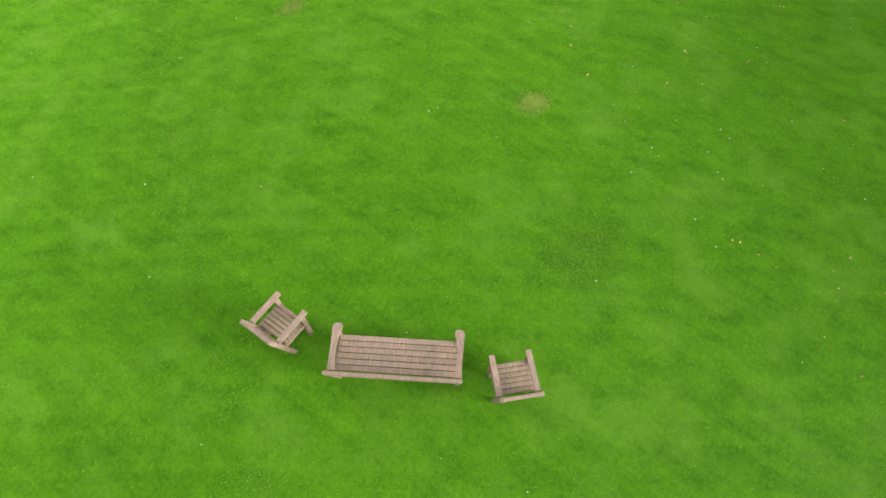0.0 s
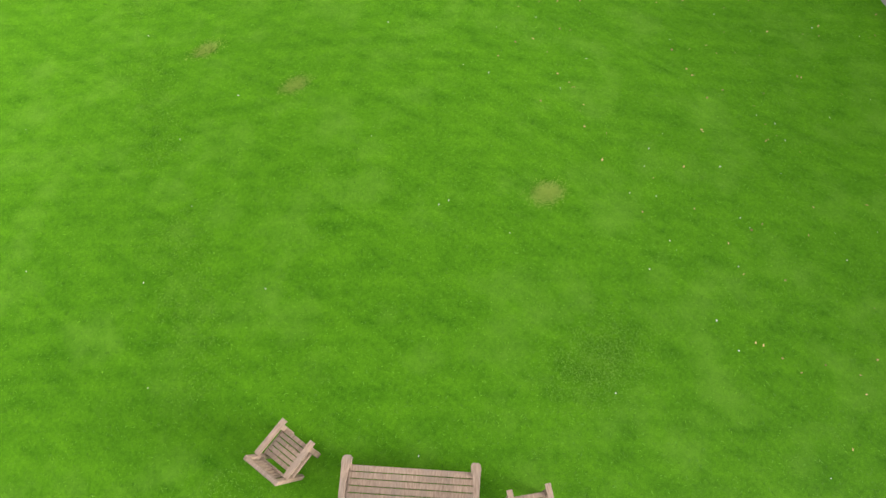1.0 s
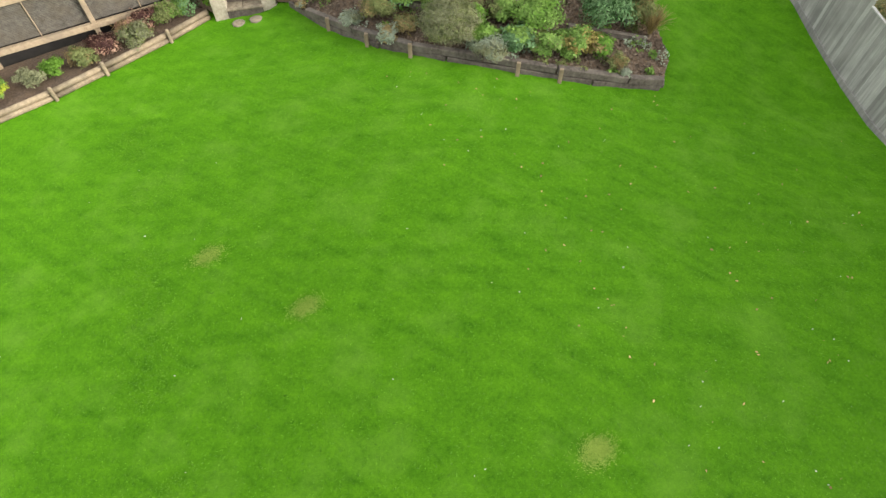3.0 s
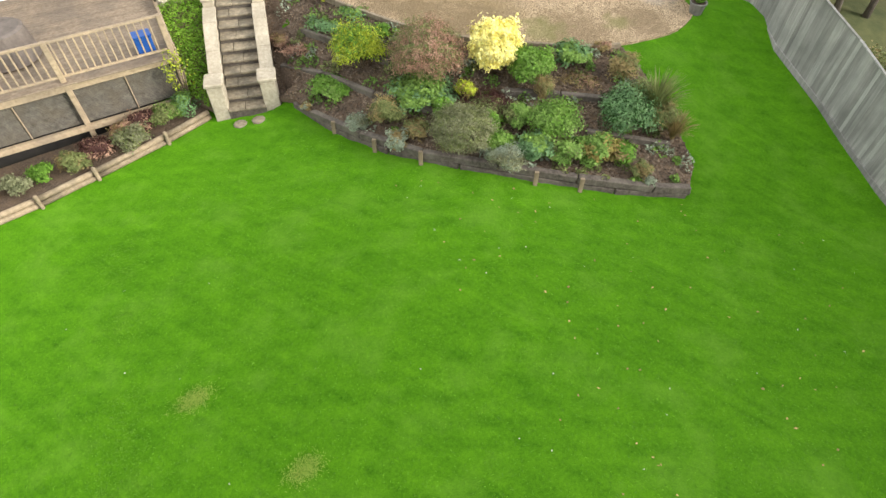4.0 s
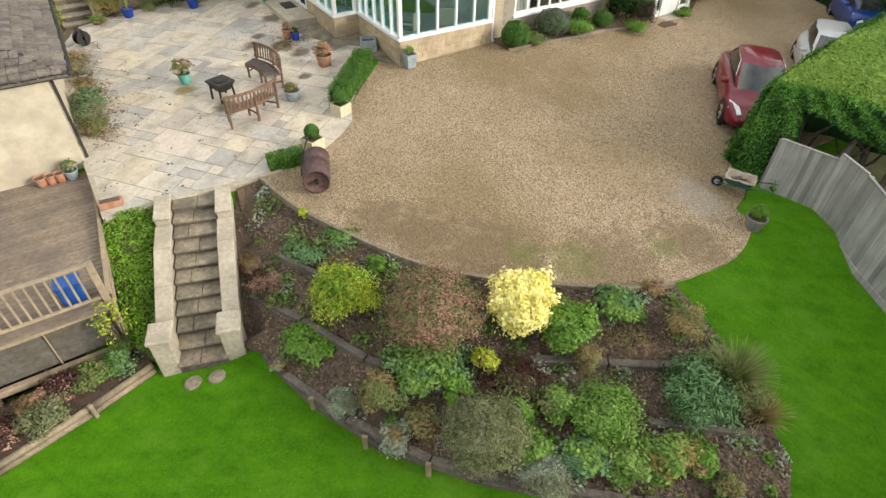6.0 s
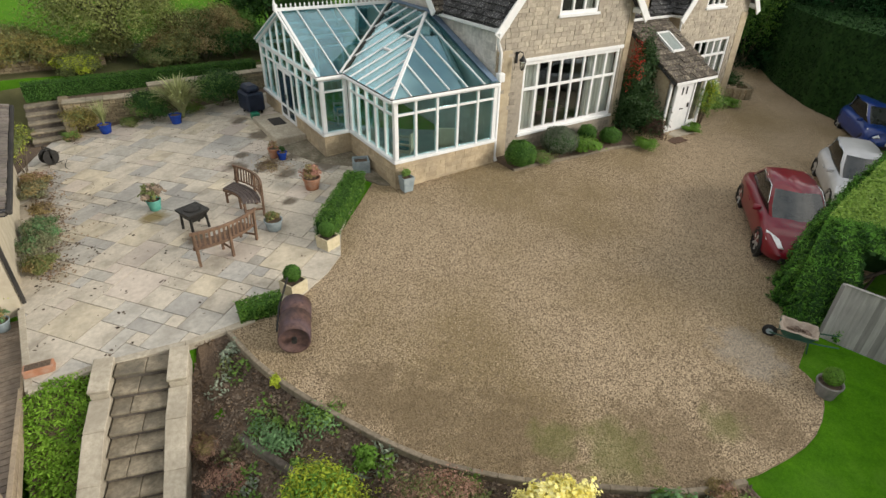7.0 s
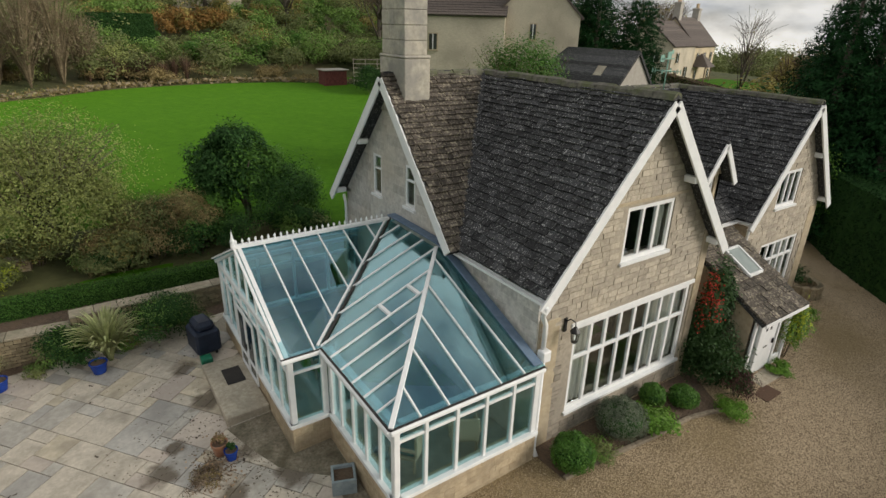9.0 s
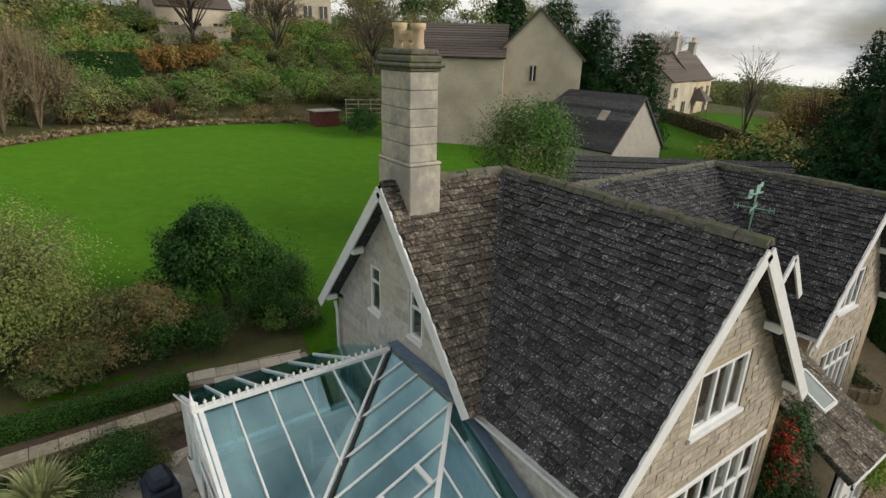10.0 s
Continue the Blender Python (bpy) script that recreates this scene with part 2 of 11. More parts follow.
M_FENCE = material("weathered fence wood", (0.24, 0.24, 0.23), (0.40, 0.39, 0.37), grain=14, stretch=(1, 1, 0.08), rough=0.85, bump=0.4, per_object=0.26,
                   stain=(0.18, 0.18, 0.17), stain_scale=1.3, stain_amount=0.5)
M_SLEEPER = material("sleeper wood", (0.05, 0.042, 0.037), (0.14, 0.12, 0.10), grain=12, rough=0.9, bump=0.5, stain=(0.20, 0.18, 0.15), stain_scale=2.0, stain_amount=0.5)
M_DECKWOOD = material("deck wood", (0.17, 0.13, 0.095), (0.29, 0.235, 0.175), grain=10, rough=0.75, bump=0.3, per_object=0.12,
                      stain=(0.12, 0.10, 0.085), stain_scale=1.2, stain_amount=0.6)
M_GLASS = glass("window glass", (0.90, 0.94, 0.94), clear=0.93)
M_ROOFGLASS = glass("conservatory roof glass", (0.57, 0.785, 0.825), clear=0.78, sheen=(0.66, 0.92, 1.0))
M_CONGLASS = glass("conservatory wall glass", (0.76, 0.90, 0.90), clear=0.93, sheen=(0.8, 0.95, 1.0))
M_CARPANE = material("dark blue-green door glass", (0.012, 0.03, 0.045), (0.02, 0.05, 0.07), grain=2, rough=0.05, bump=0, spec=0.5)
M_DARK = material("near-black trim and shade", (0.02, 0.02, 0.02), (0.05, 0.045, 0.04), grain=2, bump=0)
M_LEAD = material("blue-grey lead", (0.10, 0.15, 0.22), (0.16, 0.22, 0.30), grain=6, rough=0.6, bump=0.1)

# ---- building helpers ----
def part(name, bm, mat, parent=None, label="", smooth=False, kind="", category="", group=""):
    """Links a bmesh as one mesh object, under a thing or a part if one is given."""
    me = bpy.data.meshes.new(name)
    bm.to_mesh(me)
    bm.free()
    me.materials.append(mat)
    if smooth:
        for p in me.polygons:
            p.use_smooth = True
    ob = new(name, me)
    if parent is not None:
        ob.parent = parent
    return tagged(ob, label, category, group, kind)


def thing(name, at, label, category, group="", turn=0.0):
    ob = new(name)
    ob.empty_display_size = 0.2
    ob.matrix_world = pose(*at, 0, 0, turn)
    return tagged(ob, label, category, group)


def from_lists(name, verts, faces, mat, parent=None, label="", kind="", category=""):
    me = bpy.data.meshes.new(name)
    me.from_pydata(verts, [], faces)
    me.update()
    me.materials.append(mat)
    ob = new(name, me)
    if parent is not None:
        ob.parent = parent
    return tagged(ob, label, category, "", kind)


def block(bm, x0, x1, y0, y1, z0, z1, bevel=0.0, m=None):
    """A box between two corners, its edges rounded by bevel, moved by m."""
    mt = Matrix.Translation(((x0 + x1) / 2, (y0 + y1) / 2, (z0 + z1) / 2)) @ Matrix.Diagonal((x1 - x0, y1 - y0, z1 - z0, 1))
    r = bmesh.ops.create_cube(bm, size=1.0, matrix=mt)
    if bevel:
        es = list({e for v in r["verts"] for e in v.link_edges})
        g = bmesh.ops.bevel(bm, geom=es, offset=bevel, segments=1, affect="EDGES", clamp_overlap=True)
        vs = list({v for f in g["faces"] for v in f.verts} | {v for v in r["verts"] if v.is_valid})
    else:
        vs = r["verts"]
    if m is not None:
        bmesh.ops.transform(bm, matrix=m, verts=vs)
    return vs


def beam(bm, a, b, w, h, bevel=0.0, up=(0, 0, 1)):
    """A straight bar from a to b, w wide and h high about its axis."""
    a, b = Vector(a), Vector(b)
    d = (b - a)
    length = d.length
    d.normalize()
    u = Vector(up)
    side = d.cross(u)
    if side.length < 1e-5:
        side = d.cross(Vector((0, 1, 0)))
    side.normalize()
    u = side.cross(d).normalized()
    m = Matrix(((d.x, side.x, u.x, 0), (d.y, side.y, u.y, 0), (d.z, side.z, u.z, 0), (0, 0, 0, 1)))
    m.translation = (a + b) / 2
    return block(bm, -length / 2, length / 2, -w / 2, w / 2, -h / 2, h / 2, bevel, m)


def prism(bm, poly, z0, z1):
    """An upright solid over a polygon; z0 and z1 may be functions of x, y."""
    f0 = z0 if callable(z0) else (lambda x, y: z0)
    f1 = z1 if callable(z1) else (lambda x, y: z1)
    lo = [bm.verts.new((x, y, f0(x, y))) for x, y in poly]
    hi = [bm.verts.new((x, y, f1(x, y))) for x, y in poly]
    n = len(poly)
    bm.faces.new(lo[::-1])
    bm.faces.new(hi)
    for i in range(n):
        bm.faces.new((lo[i], lo[(i + 1) % n], hi[(i + 1) % n], hi[i]))


def slab3(bm, pts, thick):
    """A plate over a flat polygon in space, thick below it."""
    pts = [Vector(p) for p in pts]
    nrm = (pts[1] - pts[0]).cross(pts[2] - pts[0]).normalized()
    hi = [bm.verts.new(p) for p in pts]
    lo = [bm.verts.new(p - nrm * thick) for p in pts]
    n = len(pts)
    bm.faces.new(hi)
    bm.faces.new(lo[::-1])
    for i in range(n):
        bm.faces.new((hi[i], lo[i], lo[(i + 1) % n], hi[(i + 1) % n]))


def lathe(bm, profile, seg=20, at=(0, 0, 0)):
    """A turned solid from (radius, height) pairs."""
    rings = []
    for r, z in profile:
        if r < 1e-4:
            rings.append([bm.verts.new((at[0], at[1], at[2] + z))])
        else:
            rings.append([bm.verts.new((at[0] + r * math.cos(2 * math.pi * k / seg), at[1] + r * math.sin(2 * math.pi * k / seg), at[2] + z)) for k in range(seg)])
    for a, b in zip(rings, rings[1:]):
        for k in range(seg):
            k2 = (k + 1) % seg
            if len(a) == 1 and len(b) > 1:
                bm.faces.new((a[0], b[k2], b[k]))
            elif len(b) == 1 and len(a) > 1:
                bm.faces.new((a[k], a[k2], b[0]))
            elif len(a) > 1:
                bm.faces.new((a[k], a[k2], b[k2], b[k]))


def inside(x, y, poly):
    c, n = False, len(poly)
    for i in range(n):
        (x1, y1), (x2, y2) = poly[i], poly[(i + 1) % n]
        if (y1 > y) != (y2 > y) and x < (x2 - x1) * (y - y1) / (y2 - y1) + x1:
            c = not c
    return c


def smooth_line(pts, step=0.25):
    """A curve through points, at even steps."""
    out = []
    for i in range(len(pts) - 1):
        p0, p1, p2, p3 = pts[max(i - 1, 0)], pts[i], pts[i + 1], pts[min(i + 2, len(pts) - 1)]
        n = max(1, int(math.dist(p1, p2) / step))
        for k in range(n):
            t = k / n
            out.append(tuple(0.5 * (2 * b + (c - a) * t + (2 * a - 5 * b + 4 * c - d) * t * t + (3 * b - a - 3 * c + d) * t ** 3) for a, b, c, d in zip(p0, p1, p2, p3)))
    out.append(tuple(pts[-1]))
    return out

# ---- ground ----
SN, CS = math.sin(radians(33)), math.cos(radians(33))


def across(x, y):
    """Metres to the side of, and along, the garden's long axis."""
    a, b = x - 7, y - 8
    return a * CS - b * SN, a * SN + b * CS


def z_lawn(x, y):
    u, s = across(x, y)
    q = ((u - 0.8) / 6) ** 2
    return 0.4 - 1.3 * q / (1 + q) - 0.016 * min(max(s, -9) + 2, 0) ** 2


def z_upper(x, y):
    u, s = across(x, y)
    u = max(-16, min(16, u))
    return 1.75 + 0.06 * (min(s, 26) - 14) - 0.004 * (u + 1) ** 2


def lerp_table(u, table):
    if u <= table[0][0]:
        return table[0][1]
    for (a, fa), (b, fb) in zip(table, table[1:]):
        if u <= b:
            return fa + (fb - fa) * (u - a) / (b - a)
    return table[-1][1]


FOOT = [(-14, 8.6), (-6.6, 8.6), (-5.7, 8.7), (-4.0, 8.67), (-1.17, 6.59), (1.41, 5.76), (3.24, 5.59), (5.64, 5.84), (7, 5.6), (10, 5.6)]
HEAD = [(-14, 9.4), (-6.6, 9.4), (-5.7, 11.9), (-4.4, 12.65), (-1.9, 10.7), (0.77, 9.8), (3.19, 9.56), (5.15, 9.96), (6.85, 11.1), (10, 12.0)]


def far_side(x, y):
    """Metres past the back of the garden, towards the field."""
    return y - 35.2 + 0.10 * (x - 12)


def z_ground(x, y):
    u, s = across(x, y)
    a, b = lerp_table(u, FOOT), lerp_table(u, HEAD)
    w = min(1, max(0, (s - a) / (b - a)))
    z = z_lawn(x, y) * (1 - w) + z_upper(x, y) * w
    v = far_side(x, y)
    if v > 0:
        k = min(1, v / 2)
        base = 2.7 + 0.048 * min(v, 88)
        if v > 42:
            base += 0.215 * (min(v, 88) - 42) * min(1, (v - 42) / 14)
        east = min(1, max(0, (x - 16 - 1.0 * (y - 20)) / 12))
        flat = 2.2 + 0.03 * min(v, 150) - 0.12 * min(max(0, x - 112), 600)
        base = base * (1 - east) + min(base, flat) * east
        z = z * (1 - k) + base * k
    q, off = (x - 7.62) * 0.303 + (y - 17.72) * 0.953, (x - 7.62) * 0.953 - (y - 17.72) * 0.303
    if -2.1 < off < 1.2 and 0.2 < q < 3.6:
        z = min(z, -0.25 + 0.5 * max(0, q - 0.5))
    if x < (6.9 if y < 24 else 6.45) and 18.9 < y < 31.4:
        z = min(z, 0.9)
    return z


def axis(centre_lo, centre_hi, step, reach):
    vals = list(np.arange(centre_lo, centre_hi + 1e-6, step))
    g, p, q = step, vals[0], vals[-1]
    lo, hi = [], []
    while p > -reach or q < reach:
        g *= 1.22
        p, q = p - g, q + g
        lo.append(p)
        hi.append(q)
    return lo[::-1] + vals + hi


xs, ys = axis(-3, 46, 0.35, 1500), axis(-8, 40, 0.35, 1500)
verts = [(x, y, z_ground(x, y)) for y in ys for x in xs]
nx = len(xs)
faces = [(j * nx + i, j * nx + i + 1, (j + 1) * nx + i + 1, (j + 1) * nx + i) for j in range(len(ys) - 1) for i in range(nx - 1)]
ground = from_lists("ground", verts, faces, M_GRASS, label="mown green lawn running on into the field behind", kind="structure", category="ground")
ground.data.materials.append(M_ROUGH)
ground.data.materials.append(M_FIELD)
for p in ground.data.polygons:
    p.use_smooth = True
    cx, cy = p.center.x, p.center.y
    if far_side(cx, cy) > 41.5 or math.hypot(cx - 15, cy - 20) > 95 or (cy < 14.9 and cx > 16.6 + 0.31 * (cy + 0.6)):
        p.material_index = 1
    elif cy > 30:
        p.material_index = 2


def sheet(name, poly, height, mat, label, category, step=0.3, lift=0.02, kind="structure"):
    """A surface over a polygon in plan, following a height, with a short skirt."""
    x0, x1 = min(p[0] for p in poly), max(p[0] for p in poly)
    y0, y1 = min(p[1] for p in poly), max(p[1] for p in poly)
    bm = bmesh.new()
    vs = [bm.verts.new((x, y, 0)) for x, y in poly]
    f = bm.faces.new(vs)
    if f.normal.z < 0:
        f.normal_flip()
    for k in range(1, int((x1 - x0) / step)):
        bmesh.ops.bisect_plane(bm, geom=bm.verts[:] + bm.edges[:] + bm.faces[:], plane_co=(x0 + k * step, 0, 0), plane_no=(1, 0, 0))
    for k in range(1, int((y1 - y0) / step)):
        bmesh.ops.bisect_plane(bm, geom=bm.verts[:] + bm.edges[:] + bm.faces[:], plane_co=(0, y0 + k * step, 0), plane_no=(0, 1, 0))
    for v in bm.verts:
        v.co.z = height(v.co.x, v.co.y) + lift
    rim = [e for e in bm.edges if e.is_boundary]
    r = bmesh.ops.extrude_edge_only(bm, edges=rim)
    for v in r["geom"]:
        if isinstance(v, bmesh.types.BMVert):
            v.co.z -= 0.12
    bm.normal_update()
    if sum(f.normal.z for f in bm.faces) < 0:
        bmesh.ops.reverse_faces(bm, faces=bm.faces[:])
    return part(name, bm, mat, None, label, False, kind, category)


GRAVEL_EDGE = smooth_line([(10.13, 20.95), (10.35, 19.85), (10.7, 18.85), (11.17, 17.85), (11.65, 16.95), (12.15, 16.25), (12.98, 15.45), (13.99, 14.7), (14.95, 14.05), (15.9, 13.68), (16.75, 13.52), (17.85, 13.5), (18.85, 13.9), (19.1, 14.5)], 0.3)
PATIO = [(6.85, 21.34), (8.0, 21.3), (9.4, 21.0), (10.13, 20.95), (10.7, 20.95), (11.77, 21.13), (12.53, 21.56), (13.03, 22.0), (13.45, 22.9), (15.5, 25.4), (16.0, 25.6), (16.0, 33.6), (14.0, 33.6), (10.5, 33.8), (7.9, 34.0), (7.4, 33.2), (6.62, 31.3), (6.62, 24.2), (6.75, 24.05), (6.75, 22.6)]
DRIVE = GRAVEL_EDGE + [(20.6, 15.0), (22.0, 15.2), (36.0, 15.2), (38.9, 20.6), (40.4, 24.4), (49.7, 32.5), (44.0, 40.0), (36.0, 31.0), (33.0, 27.0), (18.5, 26.5), (15.7, 25.2), (13.45, 22.9), (13.03, 22.0), (12.53, 21.56), (11.77, 21.13), (10.7, 20.95)]
sheet("drive", DRIVE, z_upper, M_GRAVEL, "buff gravel drive in front of the stone house", "gravel drive", step=0.6, lift=0.015)
sheet("patio", PATIO, z_upper, M_JOINT, "stone paved patio with worn, stained slabs", "patio", step=0.6, lift=0.02)
sheet("rough_ground", [(-6, 35.9), (7.0, 35.6), (8.5, 35.9), (18.9, 35.0), (19.5, 38.6), (16, 40.9), (9, 42.0), (2, 42.4), (-6, 42.6)], z_ground, M_ROUGH, "rough weedy ground under the shrubs by the field", "ground", step=0.8, lift=0.03)
sheet("wall_foot", [(6.5, 31.2), (7.4, 33.0), (7.9, 33.8), (10.5, 33.6), (14, 33.4), (16.5, 33.4), (18.8, 33.6), (18.8, 34.8), (7, 35.3), (5.5, 33.0)], z_upper, M_SOIL, "strip of soil at the foot of the garden wall", "soil", step=0.8, lift=0.012)

# ---- house ----
def wall(name, outline, openings, place, thick, mat, parent, label=""):
    """A wall from its outline (along, height) with openings (a0, a1, z0, z1) cut through. place(a, d, z) gives the point at depth d behind the face."""
    bm = bmesh.new()
    f = bm.faces.new([bm.verts.new((a, 0, z)) for a, z in outline])
    for a0, a1, z0, z1 in openings:
        for co, no in (((a0, 0, 0), (1, 0, 0)), ((a1, 0, 0), (1, 0, 0)), ((0, 0, z0), (0, 0, 1)), ((0, 0, z1), (0, 0, 1))):
            bmesh.ops.bisect_plane(bm, geom=bm.verts[:] + bm.edges[:] + bm.faces[:], plane_co=co, plane_no=no)
    gone = []
    for f in bm.faces:
        c = f.calc_center_median()
        if any(a0 < c.x < a1 and z0 < c.z < z1 for a0, a1, z0, z1 in openings):
            gone.append(f)
    bmesh.ops.delete(bm, geom=gone, context="FACES")
    r = bmesh.ops.extrude_face_region(bm, geom=bm.faces[:])
    for v in r["geom"]:
        if isinstance(v, bmesh.types.BMVert):
            v.co.y += thick
    for v in bm.verts:
        v.co = Vector(place(v.co.x, v.co.y, v.co.z))
    bmesh.ops.recalc_face_normals(bm, faces=bm.faces[:])
    return part(name, bm, mat, parent, label)


def box_lists(store, corner, ea, eb, ec):
    """Adds a box (corner and three edges) to lists of vertices and faces."""
    vs, fs = store
    k = len(vs)
    for i in range(8):
        vs.append(tuple(corner + ea * (i & 1) + eb * ((i >> 1) & 1) + ec * ((i >> 2) & 1)))
    fs += [(k, k + 2, k + 3, k + 1), (k + 4, k + 5, k + 7, k + 6), (k, k + 1, k + 5, k + 4), (k + 2, k + 6, k + 7, k + 3), (k, k + 4, k + 6, k + 2), (k + 1, k + 3, k + 7, k + 5)]


def unit_mesh(name, mat):
    bm = bmesh.new()
    bmesh.ops.create_cube(bm, size=1.0, matrix=Matrix.Translation((0.5, 0.5, 0.5)))
    me = bpy.data.meshes.new(name)
    bm.to_mesh(me)
    bm.free()
    me.materials.append(mat)
    return me


def piece(name, me, corner, ea, eb, ec, parent):
    """One piece on a shared unit box, laid along three edges."""
    ob = new(name, me)
    la, lb, lc = ea.length, eb.length, ec.length
    na = ea.normalized()
    nc = na.cross(eb).normalized()
    if nc.dot(ec) < 0:
        nc = -nc
        nb_ = na.cross(nc).normalized()
    else:
        nb_ = nc.cross(na).normalized()
    if nb_.dot(eb) < 0:
        nb_ = -nb_
    ea, eb, ec = na * la, nb_ * lb, nc * lc
    ob.matrix_world = Matrix(((ea.x, eb.x, ec.x, corner.x), (ea.y, eb.y, ec.y, corner.y), (ea.z, eb.z, ec.z, corner.z), (0, 0, 0, 1)))
    ob.parent = parent
    return ob


def courses(outline, openings, place, parent, mat, rnd, singles=None, course=(0.10, 0.16), length=(0.14, 0.38), proud=0.026, name="stone_block", inner=0.007):
    """Coursed stones on a wall's face. singles(a, z): whether a stone is a piece of its own."""
    z0, z1 = min(p[1] for p in outline), max(p[1] for p in outline)
    a0, a1 = min(p[0] for p in outline), max(p[0] for p in outline)
    me = unit_mesh(name, mat)
    store = ([], [])
    z = z0
    o = Vector(place(0, 0, 0))
    va, vd, vz = Vector(place(1, 0, 0)) - o, Vector(place(0, 1, 0)) - o, Vector((0, 0, 1))
    count = 0
    while z < z1:
        h = rnd.uniform(*course)
        a = a0 - rnd.uniform(0, 0.2)
        while a < a1:
            w = rnd.uniform(*length)
            lo, hi, zz0, zz1 = max(a, a0), min(a + w, a1), z, min(z + h, z1)
            a += w
            if hi - lo < 0.04:
                continue
            ok = all(inside(px, pz, outline) for px in (lo + 0.01, hi - 0.01) for pz in (zz0 + 0.01, zz1 - 0.01))
            ok = ok and not any(lo < b1 and hi > b0 and zz0 < c1 and zz1 > c0 for b0, b1, c0, c1 in openings)
            if not ok:
                continue
            p = proud * rnd.uniform(0.35, 1.0)
            corner = o + va * (lo + inner) - vd * p + vz * (zz0 + inner)
            ea, eb, ec = va * (hi - lo - 2 * inner), vd * (p + 0.02), vz * (zz1 - zz0 - 2 * inner)
            if singles and singles(lo, z) and count < 300:
                count += 1
                piece(name, me, corner, ea, eb, ec, parent)
            else:
                box_lists(store, corner, ea, eb, ec)
        z += h
    if store[0]:
        from_lists("stonework", *store, mat, parent, kind="stuff")


def slates(poly, up, parent, mat, rnd, singles=None, gap=(0.12, 0.19), width=(0.13, 0.3), name="roof_slate"):
    """Courses of stone slates on a flat roof plane (poly in space, up: the way up the slope)."""
    pts = [Vector(p) for p in poly]
    up = Vector(up).normalized()
    nrm = (pts[1] - pts[0]).cross(pts[2] - pts[0]).normalized()
    if nrm.z < 0:
        nrm = -nrm
    al = up.cross(nrm).normalized()
    o = pts[0]
    flat = [((p - o).dot(al), (p - o).dot(up)) for p in pts]
    b0, b1 = min(p[1] for p in flat), max(p[1] for p in flat)
    a0, a1 = min(p[0] for p in flat), max(p[0] for p in flat)
    me = unit_mesh(name, {M_TILE: M_TILE_PIECE, M_TILEBROWN: M_TILEBROWN_PIECE}.get(mat, mat))
    store = ([], [])
    b, count = b0, 0
    while b < b1:
        h = gap[1] + (gap[0] - gap[1]) * (b - b0) / (b1 - b0)
        a = a0 - rnd.uniform(0, 0.3)
        while a < a1:
            w = rnd.uniform(*width)
            lo, hi = a, a + w
            a += w
            mid = (b + h / 2)
            if not inside((lo + hi) / 2, mid, flat):
                continue
            good = (lo + hi) / 2
            for end in (0, 1):
                bad = hi if end else lo
                if not inside(bad, mid, flat):
                    p0, p1 = good, bad
                    for _ in range(8):
                        pm = (p0 + p1) / 2
                        p0, p1 = (pm, p1) if inside(pm, mid, flat) else (p0, pm)
                    if end:
                        hi = p0 + 0.015
                    else:
                        lo = p0 - 0.015
            t = rnd.uniform(0.038, 0.06)
            dip = rnd.uniform(-0.012, 0.012)
            corner = o + al * (lo + 0.004) + up * (b + dip) + nrm * (0.014 + rnd.uniform(0, 0.012))
            ea = al * (hi - lo - 0.008) + nrm * rnd.uniform(-0.008, 0.008)
            eb = up * (h * 1.2) - nrm * 0.045
            ec = nrm * t
            if singles and count < 300 and singles(lo, b - b0):
                count += 1
                piece(name, me, corner, ea, eb, ec, parent)
            else:
                box_lists(store, corner, ea, eb, ec)
        b += h
    if store[0]:
        from_lists("slate_course", *store, mat, parent, kind="stuff")


def roof_plane(poly, up, parent, rnd, thick=0.12, mat=None, **kw):
    bm = bmesh.new()
    pts = [Vector(p) for p in poly]
    if (pts[1] - pts[0]).cross(pts[2] - pts[0]).z < 0:
        pts = pts[::-1]
    slab3(bm, pts, thick)
    part("roof_deck", bm, M_TILE, parent)
    slates(poly, up, parent, mat or M_TILE, rnd, **kw)


